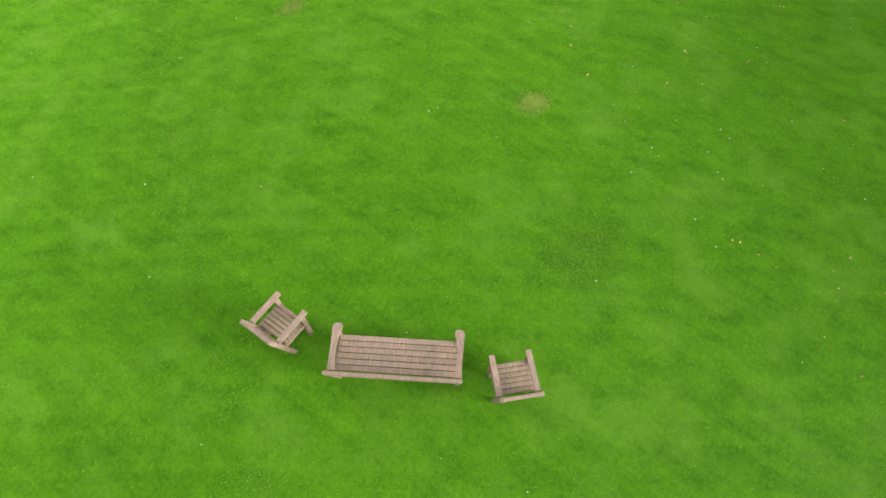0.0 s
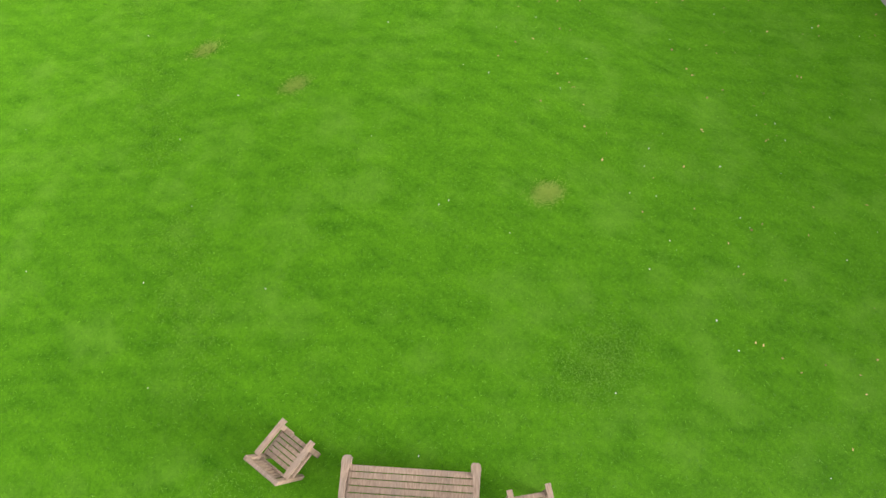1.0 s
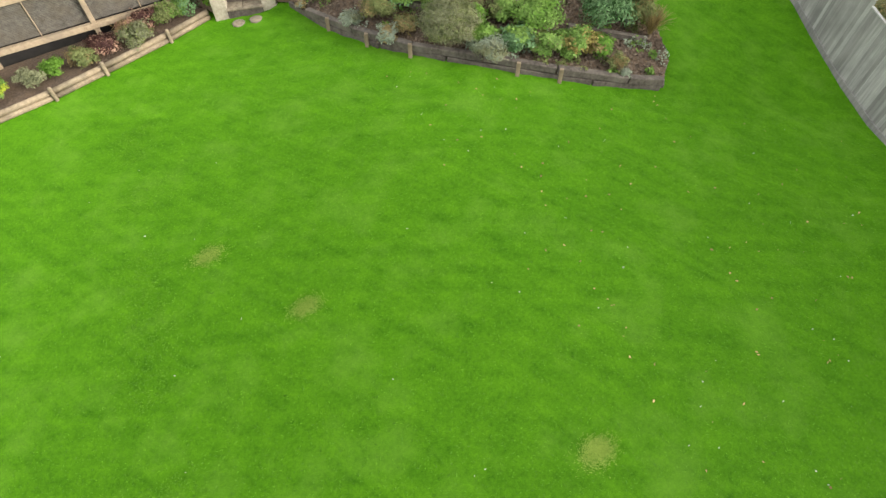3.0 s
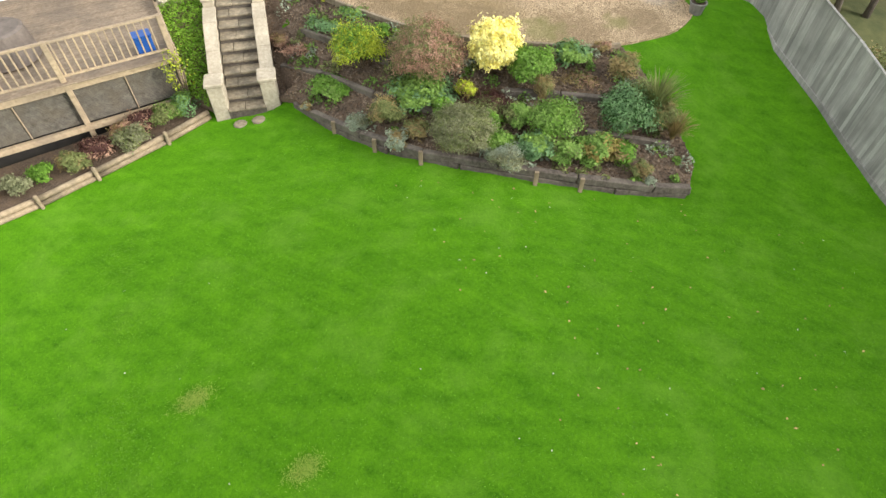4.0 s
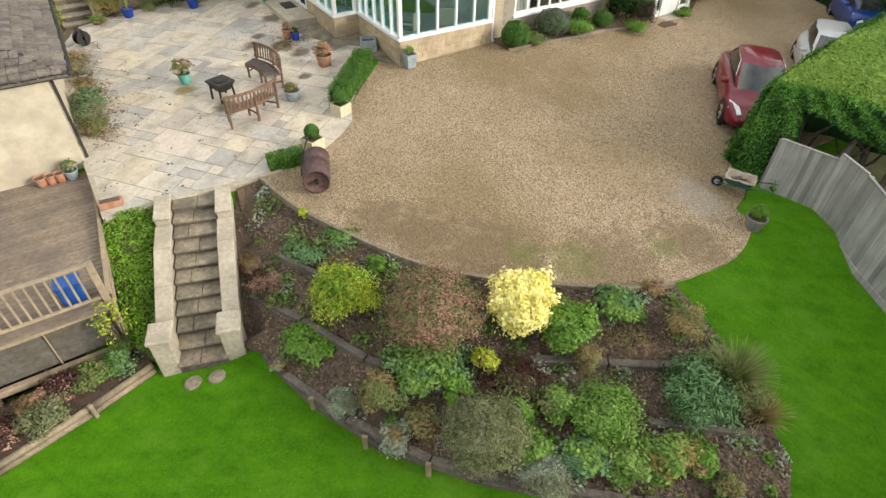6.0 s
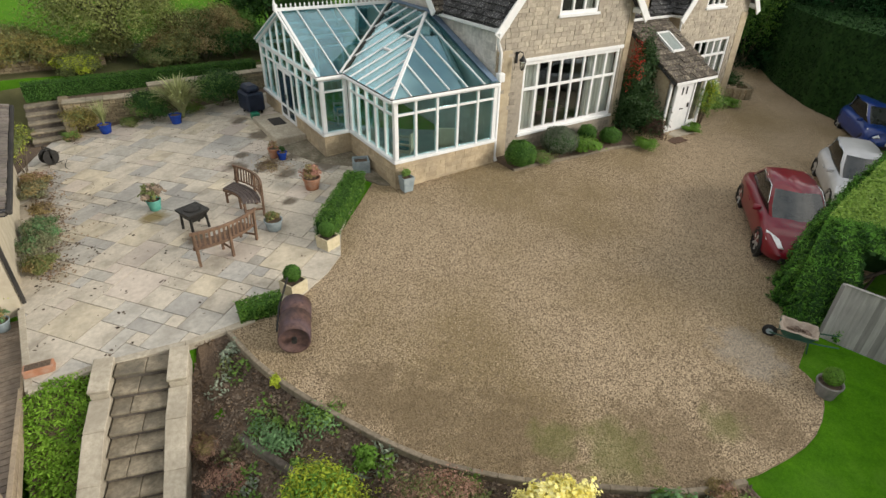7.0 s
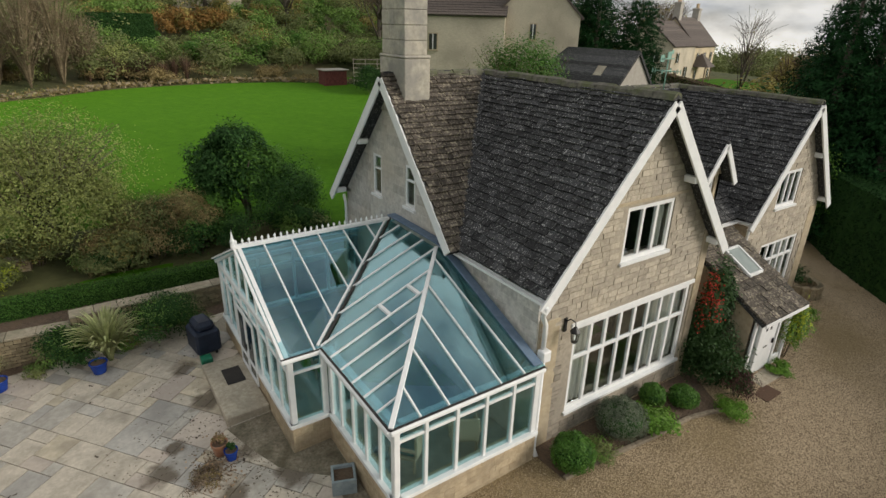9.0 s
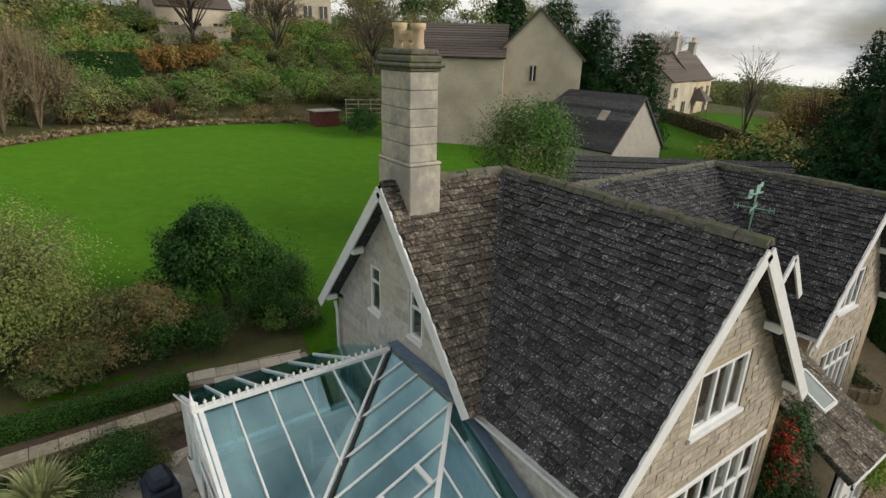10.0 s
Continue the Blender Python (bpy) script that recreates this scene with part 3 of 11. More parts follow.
def window(name, place, a0, a1, z0, z1, cols, transom=None, parent=None, depth=0.055, bar=0.055, sill=True, label="white painted casement window", glass_mat=None, frame=0.07, kind="structure"):
    """A framed window set in an opening: frame, mullions, transom, sill and panes."""
    win = new(name)
    if parent is not None:
        win.parent = parent
        tagged(win, label)
    else:
        tagged(win, label, "window", "", kind)

    def bar_box(nm, b0, b1, c0, c1, d0, d1, mat=M_WHITE):
        bm = bmesh.new()
        block(bm, b0, b1, d0, d1, c0, c1, 0.006)
        for v in bm.verts:
            v.co = Vector(place(v.co.x, v.co.y, v.co.z))
        bmesh.ops.recalc_face_normals(bm, faces=bm.faces[:])
        return part(nm, bm, mat, win)

    d0, d1 = depth - 0.03, depth + 0.04
    bar_box("frame_top", a0, a1, z1 - frame, z1, d0, d1)
    bar_box("frame_bottom", a0, a1, z0, z0 + frame, d0, d1)
    bar_box("frame_side", a0, a0 + frame, z0 + frame, z1 - frame, d0, d1)
    bar_box("frame_side", a1 - frame, a1, z0 + frame, z1 - frame, d0, d1)
    if sill:
        bar_box("window_sill", a0 - 0.05, a1 + 0.05, z0 - 0.07, z0 + 0.008, -0.06, d1)
    step = (a1 - a0 - 2 * frame) / cols
    for k in range(1, cols):
        c = a0 + frame + k * step
        bar_box("mullion", c - bar / 2, c + bar / 2, z0 + frame, z1 - frame, d0, d1)
    rows = [z0 + frame, z1 - frame]
    if transom:
        rows = [z0 + frame, transom, z1 - frame]
        bar_box("transom", a0 + frame, a1 - frame, transom - bar / 2, transom + bar / 2, d0 + 0.004, d1 - 0.004)
    for r0, r1 in zip(rows, rows[1:]):
        for k in range(cols):
            c = a0 + frame + k * step
            p = bar_box("pane", c + bar * 0.4, c + step - bar * 0.4, r0 + bar * 0.4, r1 - bar * 0.4, depth, depth + 0.012, glass_mat or M_GLASS)
            p.visible_shadow = False
    return win


def board(name, a, b, w, h, mat, parent, bevel=0.006, up=(0, 0, 1)):
    bm = bmesh.new()
    beam(bm, a, b, w, h, bevel, up)
    return part(name, bm, mat, parent)


rnd = random.Random(7)
house = thing("house", (21.8, 27, 2.0), "two storey stone house with steep stone slate roofs and white bargeboards", "house")
house.matrix_world = Matrix.Identity(4)

FRONT = [(19.05, 1.6), (24.55, 1.6), (24.55, 6.1), (21.8, 9.42), (19.05, 6.1)]
BAY, UPPER = (20.1, 24.2, 2.72, 4.9), (21.27, 22.86, 6.1, 7.33)
def at_front(a, d, z): return (a, 24.3 + d, z)
wall("wall", FRONT, [BAY, UPPER], at_front, 0.4, M_STONE, house, "coursed honey limestone front gable wall")
courses(FRONT, [(BAY[0] - 0.12, BAY[1] + 0.12, BAY[2] - 0.12, BAY[3] + 0.12), (UPPER[0] - 0.06, UPPER[1] + 0.06, UPPER[2] - 0.1, UPPER[3] + 0.05)], at_front, house, M_STONE, rnd, singles=lambda a, z: z > 4.9)
WEST = [(24.3, 1.6), (33.1, 1.6), (33.1, 5.95), (29.95, 9.4), (27.0, 6.1), (24.3, 6.1)]
def at_west(a, d, z): return (19.0 + d, a, z)
W1, W2 = (30.75, 31.25, 6.2, 7.35), (28.97, 29.47, 6.3, 7.4)
wall("wall", WEST, [W1, W2], at_west, 0.4, M_STONEGREY, house, "grey weathered limestone side wall")
courses(WEST, [W1, W2], at_west, house, M_STONEGREY, rnd, course=(0.2, 0.28), length=(0.3, 0.7), proud=0.006)
WING = [(28.55, 1.5), (32.85, 1.5), (32.85, 5.75), (30.7, 8.75), (28.55, 5.75)]
WUP, WLOW = (29.95, 31.2, 5.6, 6.78), (29.75, 32.1, 2.5, 4.4)
def at_wing(a, d, z): return (a, 25.35 + d, z)
wall("wall", WING, [WUP, WLOW], at_wing, 0.4, M_STONE, house, "coursed limestone wing wall")
courses(WING, [(WUP[0] - 0.05, WUP[1] + 0.05, WUP[2] - 0.1, WUP[3] + 0.05), (WLOW[0] - 0.1, WLOW[1] + 0.1, WLOW[2] - 0.1, WLOW[3] + 0.1)], at_wing, house, M_STONE, rnd)
def at_east(a, d, z): return (32.85 - d, a, z)
wall("wall", [(25.35, 1.5), (33.1, 1.5), (33.1, 5.6), (25.35, 5.6)], [], at_east, 0.4, M_STONE, house)
def at_back(a, d, z): return (a, 33.1 - d, z)
wall("wall", [(19.0, 1.6), (32.85, 1.6), (32.85, 5.9), (19.0, 5.9)], [], at_back, 0.4, M_STONE, house)
def at_mid(a, d, z): return (a, 25.9 + d, z)
wall("wall", [(24.55, 1.6), (28.55, 1.6), (28.55, 5.5), (24.55, 5.5)], [], at_mid, 0.4, M_DRESSED, house, "smooth stone wall between the gables")
def at_inner(a, d, z): return (24.55 - d, a, z)
wall("wall", [(24.71, 1.6), (26.3, 1.6), (26.3, 6.0), (24.71, 6.0)], [], at_inner, 0.35, M_DRESSED, house)
def at_inner2(a, d, z): return (28.55 + d, a, z)
wall("wall", [(25.76, 1.6), (27.0, 1.6), (27.0, 5.6), (25.76, 5.6)], [], at_inner2, 0.35, M_DRESSED, house)
# dressed surrounds and quoins
bm = bmesh.new()
block(bm, BAY[0] - 0.11, BAY[1] + 0.11, 24.27, 24.32, BAY[3], BAY[3] + 0.11, 0.008)
part("lintel", bm, M_WHITE, house)
bm = bmesh.new()
block(bm, 19.04, 19.62, 24.275, 24.32, 1.7, 5.3, 0.01)
part("quoin", bm, M_DRESSED, house, "smooth dressed corner stones")
bm = bmesh.new()
block(bm, 24.3, 24.56, 24.27, 24.32, 1.7, 6.3, 0.01)
part("quoin", bm, M_DRESSED, house)
bm = bmesh.new()
block(bm, 32.4, 32.87, 25.32, 25.37, 1.6, 5.3, 0.01)
part("quoin", bm, M_DRESSED, house)
bm = bmesh.new()
block(bm, 20.35, 23.25, 24.262, 24.30, 7.40, 7.47, 0.006)
part("string_course", bm, M_DRESSED, house)

RZ, RZ2 = 9.54, 8.85
P_FW = [(18.85, 24.0, 6.0), (18.85, 26.79, 6.0), (21.8, 29.95, RZ), (21.8, 24.0, RZ)]
P_WS = [(18.85, 26.79, 6.0), (18.6, 26.79, 6.0), (18.6, 29.95, RZ), (21.8, 29.95, RZ)]
P_WN = [(18.6, 33.3, 5.8), (24.9, 33.3, 5.8), (21.8, 29.95, RZ), (18.6, 29.95, RZ)]
P_FE = [(24.75, 24.0, 6.0), (24.75, 27.5, 6.0), (21.8, 29.95, RZ), (21.8, 24.0, RZ)]
P_RS = [(24.9, 25.6, 5.5), (28.3, 25.6, 5.5), (30.7, 29.95, RZ2), (22.4, 29.95, RZ2)]
P_GW = [(28.3, 25.1, 5.5), (28.3, 25.65, 5.5), (30.7, 29.95, RZ2), (30.7, 25.1, RZ2)]
P_GE = [(33.1, 25.1, 5.5), (33.1, 33.3, 5.5), (30.7, 29.95, RZ2), (30.7, 25.1, RZ2)]
P_RN = [(24.9, 33.3, 5.5), (33.1, 33.3, 5.5), (30.7, 29.95, RZ2), (22.4, 29.95, RZ2)]
roof_plane(P_FW, (1, 0, 1.2), house, rnd, singles=lambda a, b: True)
roof_plane(P_WS, (0, 1, 1.12), house, rnd, mat=M_TILEBROWN, singles=lambda a, b: True)
roof_plane(P_WN, (0, -1, 1.12), house, rnd)
roof_plane(P_FE, (-1, 0, 1.2), house, rnd)
roof_plane(P_RS, (0, 1, 0.77), house, rnd)
roof_plane(P_GW, (1, 0, 1.4), house, rnd)
roof_plane(P_GE, (-1, 0, 1.4), house, rnd)
roof_plane(P_RN, (0, -1, 1.03), house, rnd)
# ridge stones
def ridge(a, b, parent, n):
    a, b = Vector(a), Vector(b)
    for k in range(n):
        p, q = a.lerp(b, k / n), a.lerp(b, (k + 0.965) / n)
        bm = bmesh.new()
        d = (q - p).normalized()
        s = d.cross(Vector((0, 0, 1))).normalized()
        up = Vector((0, 0, 1))
        wd, hd = rnd.uniform(0.78, 0.95), rnd.uniform(0.7, 0.95)
        ring = [(wd * x, hd * y - 0.035) for x, y in ((-0.15, -0.12), (-0.10, 0.02), (0, 0.07), (0.10, 0.02), (0.15, -0.12), (0.11, -0.14), (0, 0.02), (-0.11, -0.14))]
        lift = rnd.uniform(-0.02, 0.02)
        r0 = [bm.verts.new(p + s * x + up * (y + lift)) for x, y in ring]
        r1 = [bm.verts.new(q + s * x + up * (y + lift)) for x, y in ring]
        for i in range(8):
            bm.faces.new((r0[i], r0[(i + 1) % 8], r1[(i + 1) % 8], r1[i]))
        bm.faces.new(r0[::-1])
        bm.faces.new(r1)
        bmesh.ops.recalc_face_normals(bm, faces=bm.faces[:])
        part("ridge_stone", bm, M_RIDGE, parent)


ridge((21.8, 24.0, RZ + 0.06), (21.8, 29.95, RZ + 0.06), house, 12)
ridge((19.7, 29.95, RZ + 0.06), (21.7, 29.95, RZ + 0.06), house, 4)
ridge((22.5, 29.95, RZ2 + 0.06), (30.6, 29.95, RZ2 + 0.06), house, 16)
ridge((30.7, 25.1, RZ2 + 0.06), (30.7, 30.0, RZ2 + 0.06), house, 10)


def bargeboards(apex, left, right, out, parent, both=True):
    """White verge boards down both slopes of a gable, with a purlin end and soffit."""
    a, l, r = Vector(apex), Vector(left), Vector(right)
    n = Vector(out)
    for e in (l, r):
        d = (e - a).normalized()
        up = Vector((0, 0, 1))
        board("bargeboard", a - up * 0.14 + n * 0.02, e + d * 0.12 - up * 0.14 + n * 0.02, 0.05, 0.24, M_WHITE, parent, up=up)
        board("soffit", a - up * 0.12 - n * 0.14, e - up * 0.12 - n * 0.14, 0.27, 0.02, M_WHITE, parent, up=n.cross(d) if n.cross(d).z > 0 else d.cross(n))
        for t in (0.42, 0.9) if both or e is l else ():
            p = a.lerp(e, t) - up * 0.30
            bm = bmesh.new()
            beam(bm, p + n * 0.0, p - n * 0.3, 0.13, 0.16, 0.02)
            part("bracket", bm, M_WHITE, parent)


# lead-dark valley between the two slopes
board("valley", (18.9, 26.82, 6.1), (21.75, 29.9, RZ + 0.04), 0.16, 0.05, M_TILE, house)
bargeboards((21.8, 24.0, RZ), (18.85, 24.0, 6.0), (24.75, 24.0, 6.0), (0, -1, 0), house)
bargeboards((18.6, 29.95, RZ), (18.6, 33.3, 5.8), (18.6, 26.95, 6.18), (-1, 0, 0), house, both=False)
bargeboards((30.7, 25.1, RZ2), (28.3, 25.1, 5.5), (33.1, 25.1, 5.5), (0, -1, 0), house)

# gutters and downpipes
def gutter(a, b, parent):
    bm = bmesh.new()
    a, b = Vector(a), Vector(b)
    d = (b - a).normalized()
    s = d.cross(Vector((0, 0, 1)))
    ring = [(-0.06, 0.03), (-0.055, -0.03), (0, -0.06), (0.055, -0.03), (0.06, 0.03), (0.048, 0.03), (0.042, -0.022), (0, -0.045), (-0.042, -0.022), (-0.048, 0.03)]
    r0 = [bm.verts.new(a + s * x + Vector((0, 0, z))) for x, z in ring]
    r1 = [bm.verts.new(b + s * x + Vector((0, 0, z))) for x, z in ring]
    for i in range(10):
        bm.faces.new((r0[i], r0[(i + 1) % 10], r1[(i + 1) % 10], r1[i]))
    bmesh.ops.recalc_face_normals(bm, faces=bm.faces[:])
    return part("gutter", bm, M_WHITE, parent)


def pipe(name, pts, r, mat, parent, seg=10, label=""):
    """A round tube along points."""
    bm = bmesh.new()
    pts = [Vector(p) for p in pts]
    rings = []
    for i, p in enumerate(pts):
        d = (pts[min(i + 1, len(pts) - 1)] - pts[max(i - 1, 0)]).normalized()
        s = d.cross(Vector((0.31, 0.17, 0.93)) if abs(d.z) < 0.9 else Vector((1, 0, 0))).normalized()
        u = s.cross(d)
        rr = r[i] if isinstance(r, (list, tuple)) else r
        rings.append([bm.verts.new(p + s * rr * math.cos(2 * math.pi * k / seg) + u * rr * math.sin(2 * math.pi * k / seg)) for k in range(seg)])
    for a, b in zip(rings, rings[1:]):
        for k in range(seg):
            bm.faces.new((a[k], a[(k + 1) % seg], b[(k + 1) % seg], b[k]))
    bm.faces.new(rings[0][::-1])
    bm.faces.new(rings[-1])
    bmesh.ops.recalc_face_normals(bm, faces=bm.faces[:])
    return part(name, bm, mat, parent, label, True)


gutter((18.82, 24.0, 5.92), (18.82, 27.2, 5.92), house)
gutter((28.27, 25.1, 5.42), (28.27, 25.7, 5.42), house)
gutter((25.0, 25.56, 5.42), (28.3, 25.56, 5.42), house)
pipe("downpipe", [(18.82, 23.95, 5.88), (18.9, 24.08, 5.6), (19.12, 24.2, 5.3), (19.12, 24.2, 4.75)], 0.05, M_WHITE, house)
bm = bmesh.new()
block(bm, 19.01, 19.23, 24.06, 24.26, 4.5, 4.75, 0.02)
part("hopper", bm, M_WHITE, house)
pipe("downpipe", [(19.12, 24.18, 4.55), (19.12, 24.18, 2.25), (19.1, 24.05, 2.12)], 0.055, M_WHITE, house)
pipe("downpipe", [(18.85, 33.0, 5.7), (18.9, 33.0, 5.4), (18.92, 33.0, 2.2)], 0.045, M_WHITE, house)
pipe("downpipe", [(28.3, 25.15, 5.4), (28.45, 25.25, 5.0), (28.45, 25.25, 2.0)], 0.045, M_WHITE, house)

# chimney
bm = bmesh.new()
block(bm, 18.94, 19.66, 29.38, 30.62, 8.6, 9.92, 0.02)
part("chimney_base", bm, M_CHIMNEY, house, "weathered pale limestone chimney base")
bm = bmesh.new()
block(bm, 18.92, 19.68, 29.36, 30.64, 9.92, 10.0, 0.035)
part("chimney_band", bm, M_CHIMNEY, house)
for k in range(5):
    cut = (29.86, 30.2, 29.95, 30.1, 29.8)[k]
    for y0, y1 in ((29.45, cut - 0.004), (cut + 0.004, 30.56)):
        bm = bmesh.new()
        jut = 0.006 * ((3 * k + int(y0 * 7)) % 3)
        block(bm, 18.99 - jut, 19.60 + jut * 0.5, y0, y1, 10.0 + k * 0.335, 10.0 + k * 0.335 + 0.328, 0.014)
        part("chimney_shaft", bm, M_CHIMNEY, house)
bm = bmesh.new()
block(bm, 18.95, 19.64, 29.41, 30.60, 11.675, 11.74, 0.015)
block(bm, 18.88, 19.71, 29.34, 30.67, 11.74, 11.82, 0.03)
block(bm, 18.93, 19.66, 29.39, 30.62, 11.82, 11.95, 0.03)
block(bm, 18.98, 19.61, 29.44, 30.57, 11.95, 12.06, 0.03)
part("chimney_cap", bm, M_RIDGE, house, "moss-stained moulded chimney cap")
M_POT = material("buff clay pot", (0.50, 0.36, 0.22), (0.64, 0.49, 0.32), grain=9, rough=0.8, bump=0.15, stain=(0.40, 0.33, 0.25), stain_scale=5, stain_amount=0.6)
for y, top in ((29.68, 12.50), (30.0, 12.38), (30.34, 12.52)):
    bm = bmesh.new()
    lathe(bm, [(0.115, 12.05), (0.125, 12.1), (0.105, 12.16), (0.11, top - 0.12), (0.14, top - 0.09), (0.145, top), (0.10, top), (0.095, 12.15), (0, 12.12)], 16, (19.29, y, 0))
    bmesh.ops.recalc_face_normals(bm, faces=bm.faces[:])
    part("chimney_pot", bm, M_POT, house, "buff clay chimney pot", True)
bm = bmesh.new()
beam(bm, (19.29, 29.68, 12.27), (19.29, 30.34, 12.27), 0.14, 0.15, 0.02)
part("flue_link", bm, M_POT, house, "buff clay pipe joining the pots")

# windows
window("window", at_front, *BAY, 8, transom=4.08, parent=house, bar=0.085, frame=0.1, label="wide white bay window with eight lights and a transom")
window("window", at_front, *UPPER, 3, parent=house, bar=0.08, frame=0.1, label="white three light bedroom window")
window("window", at_west, *W1, 1, parent=house, depth=0.045, transom=6.95)
window("window", at_west, *W2, 1, parent=house, depth=0.045, transom=7.0)
window("window", at_wing, *WUP, 3, parent=house, bar=0.08, frame=0.1)
window("window", at_wing, *WLOW, 5, transom=3.75, parent=house, bar=0.09, frame=0.1)
# near-black shells stand in for the shade of rooms behind the windows
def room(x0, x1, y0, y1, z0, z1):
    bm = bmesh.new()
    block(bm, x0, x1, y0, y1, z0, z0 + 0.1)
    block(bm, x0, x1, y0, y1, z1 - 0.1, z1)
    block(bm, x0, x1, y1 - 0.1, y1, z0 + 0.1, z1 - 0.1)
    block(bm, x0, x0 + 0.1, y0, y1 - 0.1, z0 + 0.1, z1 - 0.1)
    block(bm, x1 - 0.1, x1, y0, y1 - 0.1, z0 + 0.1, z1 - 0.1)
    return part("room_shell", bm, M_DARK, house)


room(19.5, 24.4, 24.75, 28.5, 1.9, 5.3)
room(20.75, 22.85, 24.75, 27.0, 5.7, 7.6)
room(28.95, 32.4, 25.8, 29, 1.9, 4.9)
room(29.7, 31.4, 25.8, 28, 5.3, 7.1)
M_CURTAIN = material("cream curtain", (0.55, 0.53, 0.48), (0.66, 0.63, 0.57), grain=3, stretch=(6, 6, 0.3), rough=0.9, bump=0.1)


def curtain(place, a0, a1, z0, z1, d, parent):
    n = max(6, int((a1 - a0) / 0.03))
    vs, fs = [], []
    for i in range(n + 1):
        a = a0 + (a1 - a0) * i / n
        w = d + 0.035 * math.sin(i * 1.25)
        for z in (z0, z1):
            for k in (0, 0.006):
                vs.append(place(a, w + k, z))
    for i in range(n):
        k = i * 4
        fs += [(k, k + 4, k + 6, k + 2), (k + 1, k + 3, k + 7, k + 5)]
    return from_lists("curtain", vs, fs, M_CURTAIN, parent)


curtain(at_front, 20.12, 20.95, 2.75, 4.85, 0.2, house)
curtain(at_front, 22.95, 24.18, 2.75, 4.85, 0.2, house)
curtain(at_wing, 31.0, 32.08, 2.55, 4.35, 0.2, house)
curtain(at_front, 22.45, 22.82, 6.15, 7.28, 0.2, house)

# ---- conservatory ----
cons = new("conservatory")
tagged(cons, "white framed glass conservatory with crested gable on a stone plinth", "conservatory")
CX0, CX1, CG = 15.62, 19.0, 14.78      # front part's west face, house wall, gable part's west face
CY0, CY1, CY2 = 24.05, 26.9, 32.5      # south face, start and end of the gable part
CB, CS0, CE = 1.75, 2.86, 4.5          # bottom, sill and eaves
RIDGE_Y, RIDGE_Z = 29.75, 5.86
base = [(CX0, CY0), (CX1, CY0), (CX1, CY2), (CG, CY2), (CG, CY1), (CX0, CY1)]
runs = [((CX1, CY0), (CX0, CY0)), ((CX0, CY0), (CX0, CY1)), ((CX0, CY1), (CG, CY1)), ((CG, CY1), (CG, CY2)), ((CG, CY2), (CX1, CY2))]


def inward(a, b):
    d = (Vector((*b, 0)) - Vector((*a, 0))).normalized()
    n = Vector((d.y, -d.x, 0))
    return n


M_CONWALL = material("conservatory stone", (0.38, 0.30, 0.19), (0.54, 0.44, 0.30), grain=9, bump=0.3, per_island=0.12, stain=(0.26, 0.22, 0.16), stain_scale=0.9, stain_amount=0.5)
for (a, b) in runs:
    n = inward(a, b)
    bm = bmesh.new()
    pa, pb = Vector((*a, 0)), Vector((*b, 0))
    mid = n * 0.14
    beam(bm, pa + mid + Vector((0, 0, (CB + CS0 - 0.08) / 2)), pb + mid + Vector((0, 0, (CB + CS0 - 0.08) / 2)), 0.28, CS0 - 0.08 - CB)
    part("base_wall", bm, M_CONWALL, cons, "low honey stone plinth wall")
    d = (pb - pa).normalized()
    L = (pb - pa).length
    oo = pa.copy()
    def on_run(a_, d_, z_, o_=oo, dv=d, nv=n): return tuple(o_ + dv * a_ + nv * d_ + Vector((0, 0, z_)))
    courses([(0, 1.8), (L, 1.8), (L, CS0 - 0.1), (0, CS0 - 0.1)], [], on_run, cons, M_CONWALL, rnd, course=(0.14, 0.2), proud=0.012)


def lights(a, b, bays, doors=(), sill=CS0, eave=CE, transom=0.42):
    """A run of posts, sill, head, transom and panes between two corners."""
    n = inward(a, b)
    pa, pb = Vector((*a, 0)), Vector((*b, 0))
    d = (pb - pa)
    L = d.length
    d.normalize()
    def pt(s, z, i=0.06): return pa + d * s + n * i + Vector((0, 0, z))
    board("sill", pt(-0.03, sill - 0.04, 0.05), pt(L + 0.03, sill - 0.04, 0.05), 0.2, 0.09, M_WHITE, cons)
    board("head", pt(0, eave - 0.05), pt(L, eave - 0.05), 0.13, 0.11, M_WHITE, cons)
    zt = eave - transom
    for k in range(bays + 1):
        s = L * k / bays
        w = 0.13 if k in (0, bays) else 0.07
        s = min(max(s, w / 2), L - w / 2)
        board("post", pt(s, sill), pt(s, eave - 0.1), w, 0.1, M_WHITE, cons, up=n)
    for k in range(bays):
        s0, s1 = L * k / bays + 0.045, L * (k + 1) / bays - 0.045
        board("transom", pt(s0, zt), pt(s1, zt), 0.08, 0.06, M_WHITE, cons)
        for z0, z1 in ((sill + 0.02, zt - 0.035), (zt + 0.035, eave - 0.11)):
            bm = bmesh.new()
            beam(bm, pt(s0 - 0.005, (z0 + z1) / 2), pt(s1 + 0.005, (z0 + z1) / 2), 0.02, z1 - z0)
            g = part("pane", bm, M_CONGLASS, cons)
            g.visible_shadow = False


lights(runs[0][0], runs[0][1], 5)
lights(runs[1][0], runs[1][1], 5)
lights(runs[2][0], runs[2][1], 1)
lights(runs[3][0], runs[3][1], 8)
lights(runs[4][0], runs[4][1], 4)

